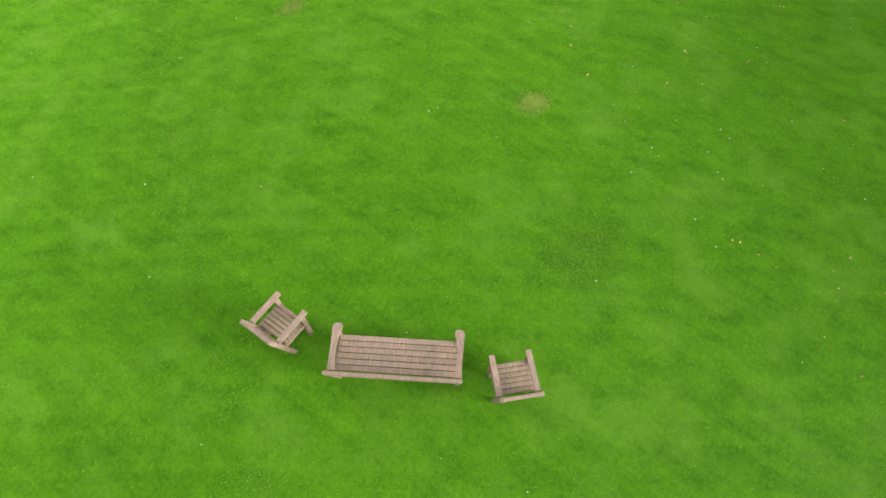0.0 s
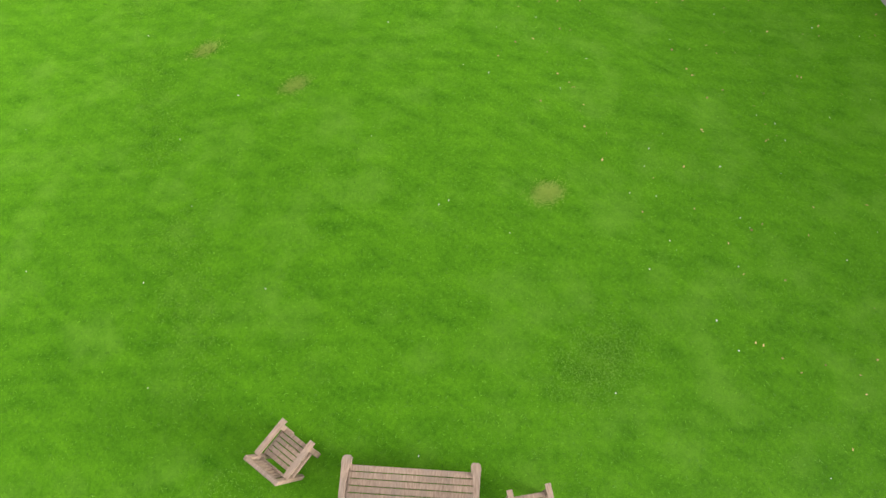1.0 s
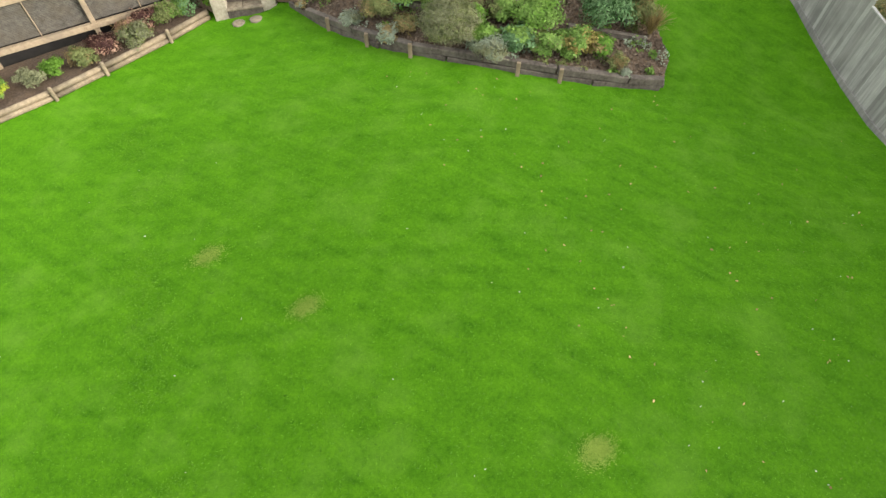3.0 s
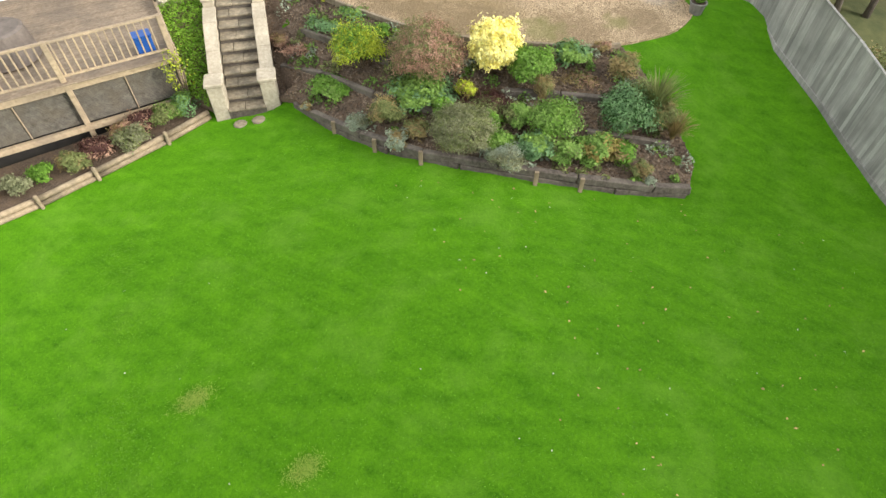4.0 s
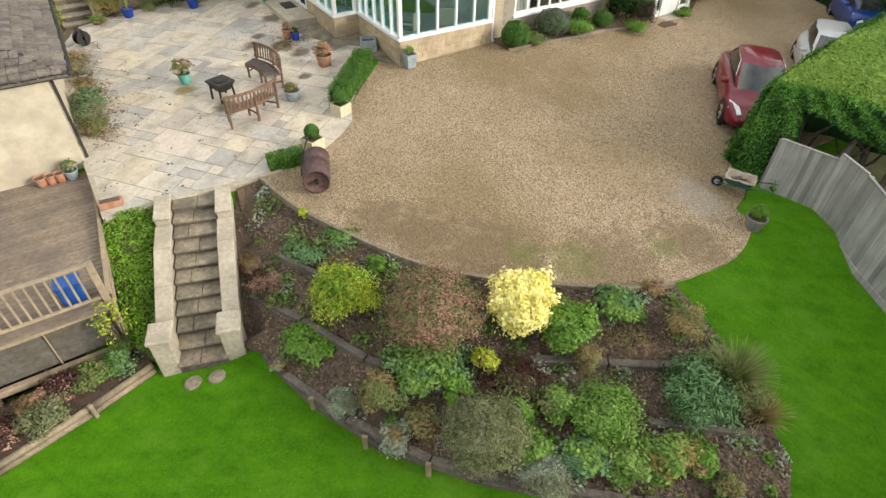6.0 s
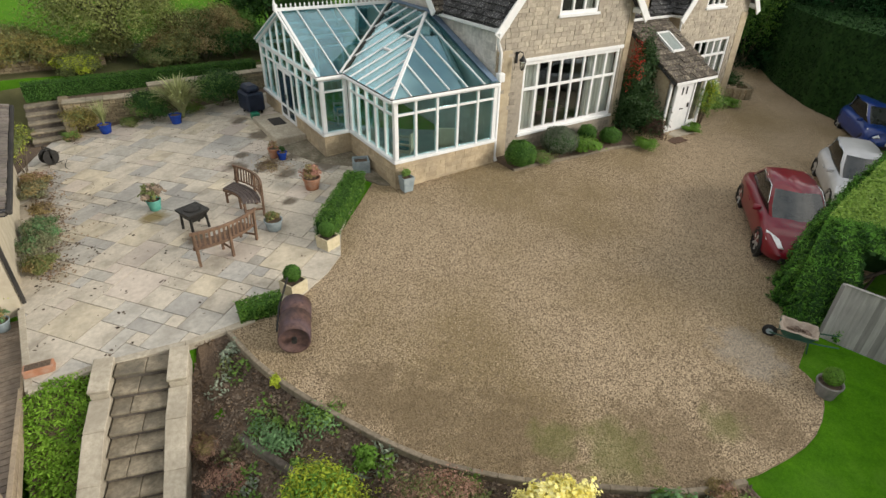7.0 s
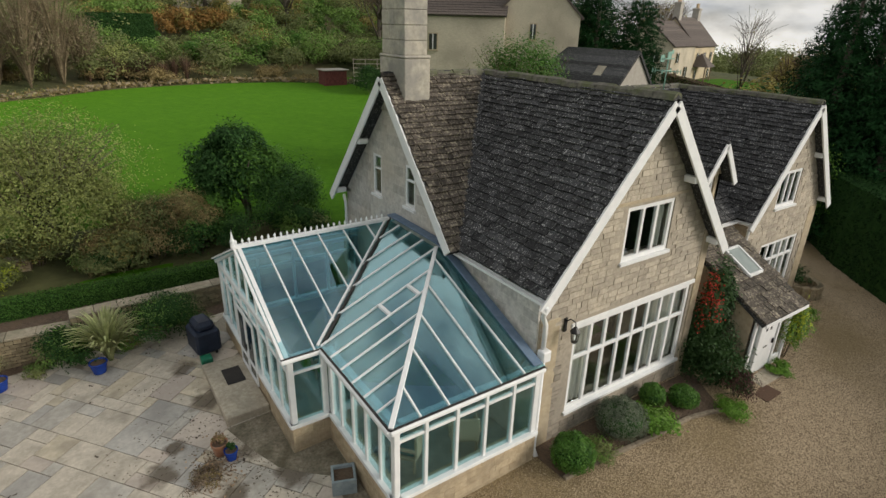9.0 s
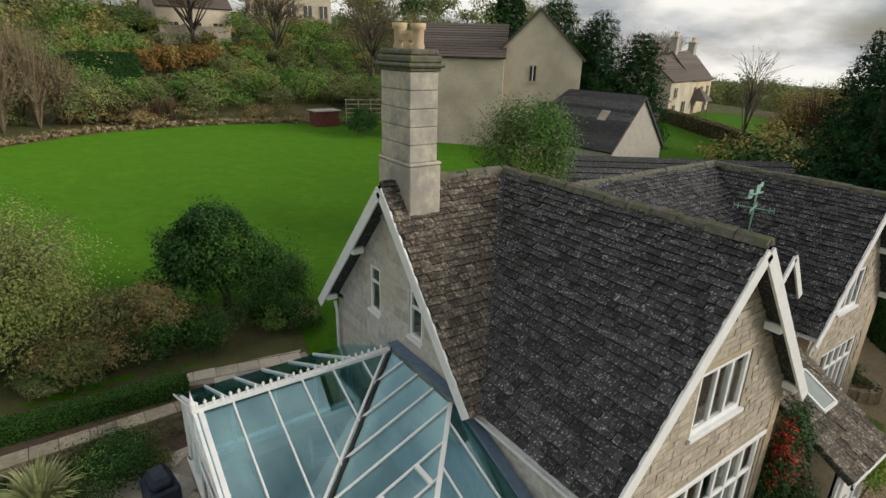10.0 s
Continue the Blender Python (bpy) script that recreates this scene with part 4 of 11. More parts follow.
# gable glazing over the doors
board("gable_rafter", (CG, CY1 - 0.1, CE - 0.02), (CG, RIDGE_Y, RIDGE_Z), 0.09, 0.11, M_WHITE, cons)
board("gable_rafter", (CG, CY2 + 0.1, CE - 0.02), (CG, RIDGE_Y, RIDGE_Z), 0.09, 0.11, M_WHITE, cons)
for k in range(1, 8):
    y = CY1 + (CY2 - CY1) * k / 8
    h = CE + (RIDGE_Z - CE) * (1 - abs(y - RIDGE_Y) / (RIDGE_Y - CY1))
    board("gable_bar", (CG + 0.05, y, CE), (CG + 0.05, y, max(h - 0.05, CE + 0.05)), 0.06, 0.06, M_WHITE, cons, up=(1, 0, 0))
bm = bmesh.new()
slab3(bm, [(CG + 0.05, CY2, CE), (CG + 0.05, CY1, CE), (CG + 0.05, RIDGE_Y, RIDGE_Z - 0.05)], 0.02)
g = part("gable_pane", bm, M_CONGLASS, cons)
g.visible_shadow = False

# roof: corner points
EV = 0.12
c_sw = (CX0 - EV, CY0 - EV, CE + 0.06)
c_hip = (18.66, 27.45, 5.88)
c_rid = (18.66, RIDGE_Y, 5.88)
c_val = (CX0 - EV, CY1 - 0.02, CE + 0.06)
planes = {
    "south": [c_sw, (CX1 - 0.05, CY0 - EV, CE + 0.06), (CX1 - 0.05, 27.45, 5.88), c_hip],
    "west": [c_val, c_sw, c_hip, c_rid],
    "gable_south": [(CG - 0.1, CY1 - 0.1, CE + 0.05), c_val, c_rid, (CG - 0.1, RIDGE_Y, RIDGE_Z)],
    "gable_north": [(CX1, CY2 + 0.1, CE + 0.05), (CG - 0.1, CY2 + 0.1, CE + 0.05), (CG - 0.1, RIDGE_Y, RIDGE_Z), (CX1, RIDGE_Y, RIDGE_Z)],
}
for nm, pl in planes.items():
    bm = bmesh.new()
    pts = [Vector(p) for p in pl]
    if (pts[1] - pts[0]).cross(pts[2] - pts[0]).z < 0:
        pts = pts[::-1]
    slab3(bm, pts, 0.025)
    g = part("roof_pane", bm, M_ROOFGLASS, cons, "blue-tinted roof glazing")
    g.visible_shadow = False


def rafter(a, b, w=0.036, h=0.045):
    a, b = Vector(a), Vector(b)
    return board("roof_bar", a + Vector((0, 0, 0.02)), b + Vector((0, 0, 0.02)), w, h, M_WHITE, cons)


def lerp3(a, b, t):
    return tuple(Vector(a).lerp(Vector(b), t))


rafter(c_sw, c_hip, 0.085, 0.08)
board("valley_gutter", Vector(c_val) + Vector((0.05, 0, 0.035)), Vector(c_rid) + Vector((0.05, 0, 0.035)), 0.06, 0.05, M_DARK, cons)
board("valley_gutter", Vector(c_val) + Vector((-0.06, 0.02, 0.035)), Vector(c_rid) + Vector((-0.06, 0.02, 0.035)), 0.05, 0.05, M_WHITE, cons)
# bars up the west slope
for k in range(1, 6):
    y = c_sw[1] + (c_val[1] - c_sw[1]) * k / 6
    t = min(1, (y - c_sw[1]) / (c_hip[1] - c_sw[1]))
    top = lerp3(c_sw, c_hip, t)
    rafter((c_sw[0], y, CE + 0.06), top)
for k in range(1, 4):
    y = c_hip[1] + (c_rid[1] - c_hip[1]) * k / 4
    t = (y - c_val[1]) / (c_rid[1] - c_val[1])
    rafter(lerp3(c_val, c_rid, t), (c_hip[0], y, 5.88))
rafter(c_val, lerp3(c_sw, c_hip, (c_val[1] - c_sw[1]) / (c_hip[1] - c_sw[1])))
rafter(lerp3(c_val, c_rid, (c_hip[1] - c_val[1]) / (c_rid[1] - c_val[1])), c_hip)
# bars up the south slope
for k in range(1, 6):
    x = c_sw[0] + (CX1 - c_sw[0]) * k / 6
    t = min(1, (x - c_sw[0]) / (c_hip[0] - c_sw[0]))
    rafter((x, c_sw[1], CE + 0.06), lerp3(c_sw, c_hip, t))
# bars on the gable part
for k in range(0, 6):
    x = CG - 0.1 + (c_rid[0] - CG + 0.1) * k / 6
    top = (x, RIDGE_Y, RIDGE_Z)
    if x < c_val[0]:
        bot = (x, CY1 - 0.1, CE + 0.05)
    else:
        bot = lerp3(c_val, c_rid, (x - c_val[0]) / (c_rid[0] - c_val[0]))
    rafter(bot, top, 0.06 if k == 0 else 0.036)
    rafter((x, CY2 + 0.1, CE + 0.05), top)
# eaves gutter, ridge crest, lead flashing, roof vent
for a, b in (((CX1 - 0.1, CY0 - 0.16, CE + 0.03), (CX0 - 0.16, CY0 - 0.16, CE + 0.03)), ((CX0 - 0.16, CY0 - 0.16, CE + 0.03), (CX0 - 0.16, CY1 - 0.1, CE + 0.03)), ((CG - 0.15, CY1 - 0.12, CE + 0.02), (CX0 - 0.16, CY1 - 0.12, CE + 0.02))):
    board("eaves_gutter", a, b, 0.11, 0.09, M_WHITE, cons, bevel=0.02)
    board("gutter_channel", Vector(a) + Vector((0.01, 0.01, 0.048)), Vector(b) + Vector((0.01, 0.01, 0.048)), 0.05, 0.012, M_DARK, cons, bevel=0)
board("ridge_cap", (CG - 0.15, RIDGE_Y, RIDGE_Z + 0.05), (c_rid[0], RIDGE_Y, RIDGE_Z + 0.05), 0.13, 0.08, M_WHITE, cons)
for k in range(26):
    x = CG - 0.05 + (c_rid[0] - CG) * k / 26
    bm = bmesh.new()
    lathe(bm, [(0.0, 0.0), (0.035, 0.01), (0.02, 0.05), (0.035, 0.085), (0.0, 0.15)], 6, (x, RIDGE_Y, RIDGE_Z + 0.08))
    part("crest", bm, M_WHITE, cons)
bm = bmesh.new()
lathe(bm, [(0.0, 0.0), (0.06, 0.0), (0.05, 0.1), (0.06, 0.16), (0.035, 0.2), (0.0, 0.42)], 10, (CG - 0.12, RIDGE_Y, RIDGE_Z + 0.05))
part("finial", bm, M_WHITE, cons, "tall white finial")
board("flashing", (18.82, 24.0, CE + 0.10), (18.82, 27.5, 5.96), 0.24, 0.03, M_LEAD, cons, up=(0.1, -0.4, 1))
board("flashing", (18.85, 27.45, 5.94), (18.85, 29.95, 5.94), 0.26, 0.03, M_LEAD, cons)
va, vb = Vector((17.05, 26.6, 0)), Vector((17.75, 27.9, 0))
def on_west(x, y): return CE + 0.06 + (5.88 - CE - 0.06) * (x - c_sw[0]) / (c_hip[0] - c_sw[0])
def vent_pt(x, y, h=0.06): return (x, y, on_west(x, y) + h)
VY0, VY1 = (c_sw[1] + (c_val[1] - c_sw[1]) * k / 6 for k in (5, 6))
for vx in (16.85, 17.55):
    board("vent_frame", vent_pt(vx, VY0, 0.02), vent_pt(vx, VY1, 0.02), 0.09, 0.06, M_WHITE, cons)
# floor inside
bm = bmesh.new()
prism(bm, [(CX0 + 0.25, CY0 + 0.25), (CX1 - 0.02, CY0 + 0.25), (CX1 - 0.02, CY2 - 0.25), (CG + 0.25, CY2 - 0.25), (CG + 0.25, CY1 + 0.25), (CX0 + 0.25, CY1 + 0.25)], 1.9, 2.25)
part("floor", bm, material("terracotta floor", (0.20, 0.23, 0.22), (0.30, 0.33, 0.31), grain=4, bump=0.05), cons, "dim tiled floor")
# stone doorstep
bm = bmesh.new()
block(bm, 13.78, CG - 0.02, 28.5, 31.0, 1.9, 2.355, 0.02)
part("doorstep", bm, M_PALESTONE, cons, "broad stone doorstep")
# seats seen dimly through the glass
M_CANE = material("pale cane", (0.30, 0.26, 0.19), (0.44, 0.38, 0.29), grain=30, rough=0.7, bump=0.3)
M_TEAL = material("teal cushion cloth", (0.02, 0.12, 0.15), (0.04, 0.18, 0.21), grain=20, rough=0.9, bump=0.2)
for cx, cy, ct in ((16.6, 25.3, 40), (17.9, 25.1, -30), (16.4, 29.2, 80), (17.6, 31.2, 160)):
    ch = thing("cane_chair", (cx, cy, 2.25), "cane armchair with a teal cushion inside the conservatory", "chair", "chairs of the conservatory", ct)
    for nm, a, mt in (("seat", (-0.3, 0.3, -0.3, 0.3, 0.32, 0.40), M_CANE), ("cushion", (-0.26, 0.26, -0.24, 0.26, 0.405, 0.50), M_TEAL), ("backrest", (-0.3, 0.3, -0.34, -0.27, 0.40, 0.92), M_CANE), ("armrest", (-0.34, -0.27, -0.3, 0.28, 0.56, 0.62), M_CANE), ("armrest", (0.27, 0.34, -0.3, 0.28, 0.56, 0.62), M_CANE),
                      ("leg", (-0.29, -0.24, -0.29, -0.24, 0, 0.32), M_CANE), ("leg", (0.24, 0.29, -0.29, -0.24, 0, 0.32), M_CANE), ("leg", (-0.29, -0.24, 0.22, 0.27, 0, 0.56), M_CANE), ("leg", (0.24, 0.29, 0.22, 0.27, 0, 0.56), M_CANE)):
        bm = bmesh.new()
        block(bm, *a, 0.015)
        part(nm, bm, mt, ch)
# pair of glazed doors in the gable front, down to the step
for y0, y1 in ((29.25, 29.93), (29.95, 30.63)):
    dr = new("door")
    dr.parent = cons
    tagged(dr, "white glazed garden door")
    for nm, ya, yb, za, zb2, mt in (("stile", y0, y0 + 0.08, 2.37, 4.08, M_WHITE), ("stile", y1 - 0.08, y1, 2.37, 4.08, M_WHITE), ("bottom_rail", y0 + 0.08, y1 - 0.08, 2.37, 2.49, M_WHITE), ("top_rail", y0 + 0.08, y1 - 0.08, 3.98, 4.08, M_WHITE), ("pane", y0 + 0.08, y1 - 0.08, 2.49, 3.98, M_CARPANE)):
        bm = bmesh.new()
        block(bm, CG - 0.05 if nm != "pane" else CG - 0.035, CG - 0.015, ya, yb, za, zb2, 0.0 if nm == "pane" else 0.006)
        part(nm, bm, mt, dr)
    board("door_handle", (CG - 0.075, y1 - 0.05 if y0 < 29.5 else y0 + 0.05, 3.1), (CG - 0.075, y1 - 0.05 if y0 < 29.5 else y0 + 0.05, 3.28), 0.03, 0.03, M_DARK, dr, up=(0, 1, 0))
# doormat on the step
bm = bmesh.new()
block(bm, -0.22, 0.22, -0.36, 0.36, 0, 0.018, 0.005)
ob = part("doormat", bm, M_DARK, None, "dark rubber doormat on the stone step", False, "", "doormat")
ob.matrix_world = pose(14.35, 30.1, 2.356)

# ---- planting helpers ----
def quads(name, centres, normals, length, width, mat, parent, nprng, label="", kind="", category="", bend=0.25):
    """Many small leaves as folded quads: centres, the way each faces, and its size."""
    n = len(centres)
    nr = normals / np.maximum(np.linalg.norm(normals, axis=1, keepdims=True), 1e-6)
    ref = nprng.normal(size=(n, 3))
    t = np.cross(nr, ref)
    t /= np.maximum(np.linalg.norm(t, axis=1, keepdims=True), 1e-6)
    s = np.cross(nr, t)
    ln = (np.asarray(length) * nprng.uniform(0.65, 1.35, n))[:, None] * 0.5
    wd = (np.asarray(width) * nprng.uniform(0.65, 1.35, n))[:, None] * 0.5
    v = np.empty((n, 4, 3))
    v[:, 0], v[:, 2] = centres - t * ln, centres + t * ln - nr * ln * bend
    v[:, 1], v[:, 3] = centres + s * wd - nr * wd * bend, centres - s * wd - nr * wd * bend
    me = bpy.data.meshes.new(name)
    me.vertices.add(4 * n)
    me.vertices.foreach_set("co", v.reshape(-1).astype(np.float32))
    me.loops.add(4 * n)
    me.loops.foreach_set("vertex_index", np.arange(4 * n, dtype=np.int32))
    me.polygons.add(n)
    me.polygons.foreach_set("loop_start", np.arange(0, 4 * n, 4, dtype=np.int32))
    me.polygons.foreach_set("loop_total", np.full(n, 4, dtype=np.int32))
    me.update(calc_edges=True)
    me.materials.append(mat)
    ob = new(name, me)
    if parent is not None:
        ob.parent = parent
    return tagged(ob, label, category, "", kind)


def cloud(nprng, n, centre, radii, flat=0.15, shell=0.55, lumps=9, low=-0.55, spill=0.018):
    """Points through a lumpy crown: lumps of leaves near the outside, and the way each faces."""
    c = nprng.normal(size=(lumps, 3))
    c /= np.linalg.norm(c, axis=1, keepdims=True)
    c[:, 2] = np.where(c[:, 2] < low, -c[:, 2], c[:, 2])
    c *= nprng.uniform(0.45, 0.75, (lumps, 1))
    size = nprng.uniform(0.34, 0.55, lumps)
    pick = nprng.integers(0, lumps, n)
    d = nprng.normal(size=(n, 3))
    d /= np.linalg.norm(d, axis=1, keepdims=True)
    r = (shell + (1 - shell) * nprng.random(n)) * size[pick]
    p = c[pick] + d * r[:, None]
    nrm = d * 0.6 + p * 0.6 + nprng.normal(size=(n, 3)) * 0.45 + np.array([0, 0, 0.6])
    ph = nprng.uniform(0, 6.28, 4)
    p = p * (1 + 0.14 * np.sin(2.6 * p[:, :1] + ph[0]) * np.cos(3.1 * p[:, 1:2] + ph[1]) + 0.09 * np.sin(6 * p[:, 2:3] + 4 * p[:, :1] + ph[2]))
    p = p * (1 + spill * nprng.standard_exponential((n, 1))) + nprng.normal(size=(n, 3)) * 0.035
    pts = p * np.asarray(radii) + np.asarray(centre)
    return pts, nrm


def leaf_mat(name, dark, light, thin=0.25, isl=0.3, rough=0.6, spec=0.25):
    return material(name, dark, light, grain=3.5, rough=rough, bump=0, per_island=isl, spec=spec, thin=thin)


L_GREEN = leaf_mat("mid green leaves", (0.105, 0.20, 0.036), (0.195, 0.32, 0.068))
# dark evergreen leaves; hedge cores take this colour for their inner shade too
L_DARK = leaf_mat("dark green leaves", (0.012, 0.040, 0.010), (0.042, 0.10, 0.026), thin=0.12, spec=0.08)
L_BRIGHT = leaf_mat("bright green leaves", (0.09, 0.20, 0.022), (0.16, 0.31, 0.04))
L_LIME = leaf_mat("yellow-green leaves", (0.28, 0.36, 0.025), (0.46, 0.52, 0.05))
L_YELLOW = leaf_mat("butter yellow leaves", (0.84, 0.77, 0.20), (0.96, 0.91, 0.46), thin=0.3)
L_SILVER = leaf_mat("silver-grey leaves", (0.22, 0.27, 0.19), (0.36, 0.41, 0.31))
L_BLUE = leaf_mat("blue-green leaves", (0.09, 0.19, 0.075), (0.175, 0.30, 0.13))
L_RED = leaf_mat("russet leaves", (0.27, 0.145, 0.10), (0.46, 0.30, 0.215))
L_PLUM = leaf_mat("dark plum leaves", (0.05, 0.022, 0.02), (0.12, 0.055, 0.045))
L_TAN = leaf_mat("dry straw leaves", (0.20, 0.15, 0.06), (0.34, 0.27, 0.12))
L_OLIVE = leaf_mat("olive green leaves", (0.11, 0.14, 0.045), (0.22, 0.25, 0.09))
L_LAV = leaf_mat("grey lavender leaves", (0.15, 0.165, 0.085), (0.27, 0.28, 0.16))
L_HEDGE = leaf_mat("clipped hedge leaves", (0.045, 0.125, 0.017), (0.095, 0.205, 0.032))
L_WILLOW = leaf_mat("pale willow leaves", (0.21, 0.25, 0.07), (0.38, 0.42, 0.14), thin=0.35)
L_AUTUMN = leaf_mat("autumn yellow-brown leaves", (0.19, 0.16, 0.045), (0.36, 0.30, 0.09))
L_ORANGE = leaf_mat("orange autumn leaves", (0.20, 0.11, 0.03), (0.34, 0.20, 0.06))
L_PINE = leaf_mat("conifer needles", (0.005, 0.024, 0.008), (0.022, 0.072, 0.020), thin=0.05, spec=0.05)
M_BARK = material("bark", (0.06, 0.05, 0.04), (0.16, 0.135, 0.105), grain=18, stretch=(1, 1, 0.25), bump=0.6, bump_dist=0.02)
M_TWIG = material("twigs", (0.09, 0.07, 0.05), (0.17, 0.13, 0.09), grain=10, bump=0.2)
NP = np.random.default_rng(11)


def shrub(name, at, w, h, mat, label, category="shrub", n=1800, leaf=(0.07, 0.04), group="", second=None, lumps=12, share=0.3, shell=0.5, ball=False):
    """A shrub: stems from the soil and a lumpy crown of leaves, or a close rounded one."""
    x, y, z = at
    lumps = max(lumps, 26) if 0.65 < h < 1.3 else lumps
    w, h, n, leaf = w * 1.1, h * 1.0, int(n * 2.1), (leaf[0] * 0.85, leaf[1] * 0.8)
    t = thing(name, (0, 0, 0), label, category, group)
    t.matrix_world = pose(x, y, z)
    bm = bmesh.new()
    for k in range(6):
        a = k * 1.05 + NP.uniform(-0.3, 0.3)
        beam(bm, (0.03 * math.cos(a), 0.03 * math.sin(a), -0.05), (w * 0.25 * math.cos(a), w * 0.25 * math.sin(a), h * 0.62), 0.018, 0.018)
    part("stem", bm, M_TWIG, t, kind="stuff")

    def crown(k, cz):
        if not ball:
            return cloud(NP, k, (0, 0, cz), (w * 0.5, w * 0.5, h * 0.5), lumps=lumps, shell=shell, spill=0.05)
        d = NP.normal(size=(k, 3))
        d /= np.linalg.norm(d, axis=1, keepdims=True)
        d[:, 2] = np.where(d[:, 2] < -0.5, -d[:, 2], d[:, 2])
        f1, f2, f3 = NP.uniform(0, 6.28, 3)
        bump_ = 0.98 + 0.14 * np.sin(4 * d[:, :1] + 3 * d[:, 1:2] + f1) * np.cos(5 * d[:, 1:2] + 4 * d[:, 2:] + f2) + 0.11 * np.sin(11 * d[:, :1] + 9 * d[:, 2:] + f3) * np.sin(12 * d[:, 1:2] + f1)
        p = d * bump_ * (0.66 + 0.34 * NP.random((k, 1)) ** 0.5 + 0.06 * NP.standard_exponential((k, 1))) * np.array([w * 0.5, w * 0.5, h * 0.5]) + np.array([0, 0, cz])
        return p, d + NP.normal(size=(k, 3)) * 0.55 + np.array([0, 0, 0.3])
    pts, nrm = crown(n, h * 0.55)
    pts[:, 2] = np.maximum(pts[:, 2], 0.01)
    quads("foliage", pts, nrm, leaf[0], leaf[1], mat, t, NP)
    if second is not None:
        pts, nrm = crown(int(n * share), h * 0.57)
        pts[:, 2] = np.maximum(pts[:, 2], 0.01)
        quads("second_foliage", pts, nrm, leaf[0], leaf[1], second, t, NP)
    return t


def blades(name, at, w, h, mat, label, n=260, category="grass plant", width=0.02, arch=0.6):
    """A tuft of arching strap leaves."""
    t = thing(name, (0, 0, 0), label, category)
    t.matrix_world = pose(*at)
    vs, fs = [], []
    for k in range(n):
        a = NP.uniform(0, 2 * math.pi)
        reach = w * 0.5 * NP.uniform(0.3, 1.0)
        hh = h * NP.uniform(0.6, 1.0)
        ca, sa = math.cos(a), math.sin(a)
        i = len(vs)
        for j in range(5):
            q = j / 4
            r, z = reach * q ** 1.3, hh * (q * (1.25 + arch) - q * q * (0.25 + arch) * (0.5 + 0.5 * reach / (w * 0.5)))
            wd = width * (1 - q) ** 0.7 * 0.5 + 0.001
            vs += [(r * ca - sa * wd, r * sa + ca * wd, z), (r * ca + sa * wd, r * sa - ca * wd, z)]
        for j in range(4):
            fs.append((i + 2 * j, i + 2 * j + 1, i + 2 * j + 3, i + 2 * j + 2))
    from_lists("strap_leaves", vs, fs, mat, t)
    bm = bmesh.new()
    lathe(bm, [(0.0, -0.03), (0.07, -0.02), (0.05, 0.06), (0.0, 0.08)], 8)
    part("crown", bm, M_TWIG, t)
    return t


# ---- terraced flower bed ----
def z_bed(x, y):
    u, s = across(x, y)
    a, b = lerp_table(u, FOOT), lerp_table(u, HEAD)
    w = min(1, max(0, (s - a) / (b - a)))
    return z_ground(x, y) + 0.16 * (1 - w) ** 0.7 + 0.03


BED_FRONT = smooth_line([(8.72, 17.15), (8.86, 16.3), (9.24, 15.25), (9.63, 14.26), (9.92, 13.71), (10.25, 13.27), (10.9, 12.56), (11.34, 12.14), (11.95, 11.61), (12.78, 11.0), (13.67, 10.43), (14.85, 9.86)], 0.35)
BED_RIGHT = smooth_line([(14.9, 9.86), (15.38, 10.25), (15.62, 10.8), (15.9, 12.0), (16.0, 12.8), (15.98, 13.6)], 0.4)
BED_BACK = [(x + 0.03, y - 0.08) for x, y in GRAVEL_EDGE if x < 15.95]
BED = BED_FRONT + BED_RIGHT[1:] + BED_BACK[::-1] + [(9.6, 21.0), (9.25, 20.4), (8.95, 19.4), (8.55, 18.2), (8.42, 17.6)]
sheet("flower_bed", BED, z_bed, M_SOIL, "dark mulched soil of the terraced flower bed", "flower bed", step=0.35, lift=0.0)


def sleepers(line, height, group, lift=0.0, w=0.16, h=0.2, each=1.5, label="dark weathered railway sleeper edging the terraced bed", rows=1):
    """Timber sleepers laid end to end along a line, each one a thing."""
    pts = [Vector((x, y, 0)) for x, y in line]
    dist = [0.0]
    for a, b in zip(pts, pts[1:]):
        dist.append(dist[-1] + (b - a).length)
    def along(s):
        for i in range(len(pts) - 1):
            if s <= dist[i + 1]:
                return pts[i].lerp(pts[i + 1], (s - dist[i]) / max(dist[i + 1] - dist[i], 1e-6))
        return pts[-1]
    n = max(1, round(dist[-1] / each))
    for r in range(rows):
        for k in range(n):
            off = 0.0 if r % 2 == 0 else 0.5
            a, b = along(dist[-1] * min(1, max(0, (k + off) / n))), along(dist[-1] * min(1, (k + off + 0.985) / n))
            if (b - a).length < 0.3:
                continue
            a.z, b.z = height(a.x, a.y) + lift + h / 2 + r * (h + 0.005), height(b.x, b.y) + lift + h / 2 + r * (h + 0.005)
            bm = bmesh.new()
            beam(bm, a, b, w * rnd.uniform(0.9, 1.1), h * rnd.uniform(0.92, 1.02), 0.015)
            part("sleeper", bm, M_SLEEPER, None, label, False, "", "railway sleeper", group)


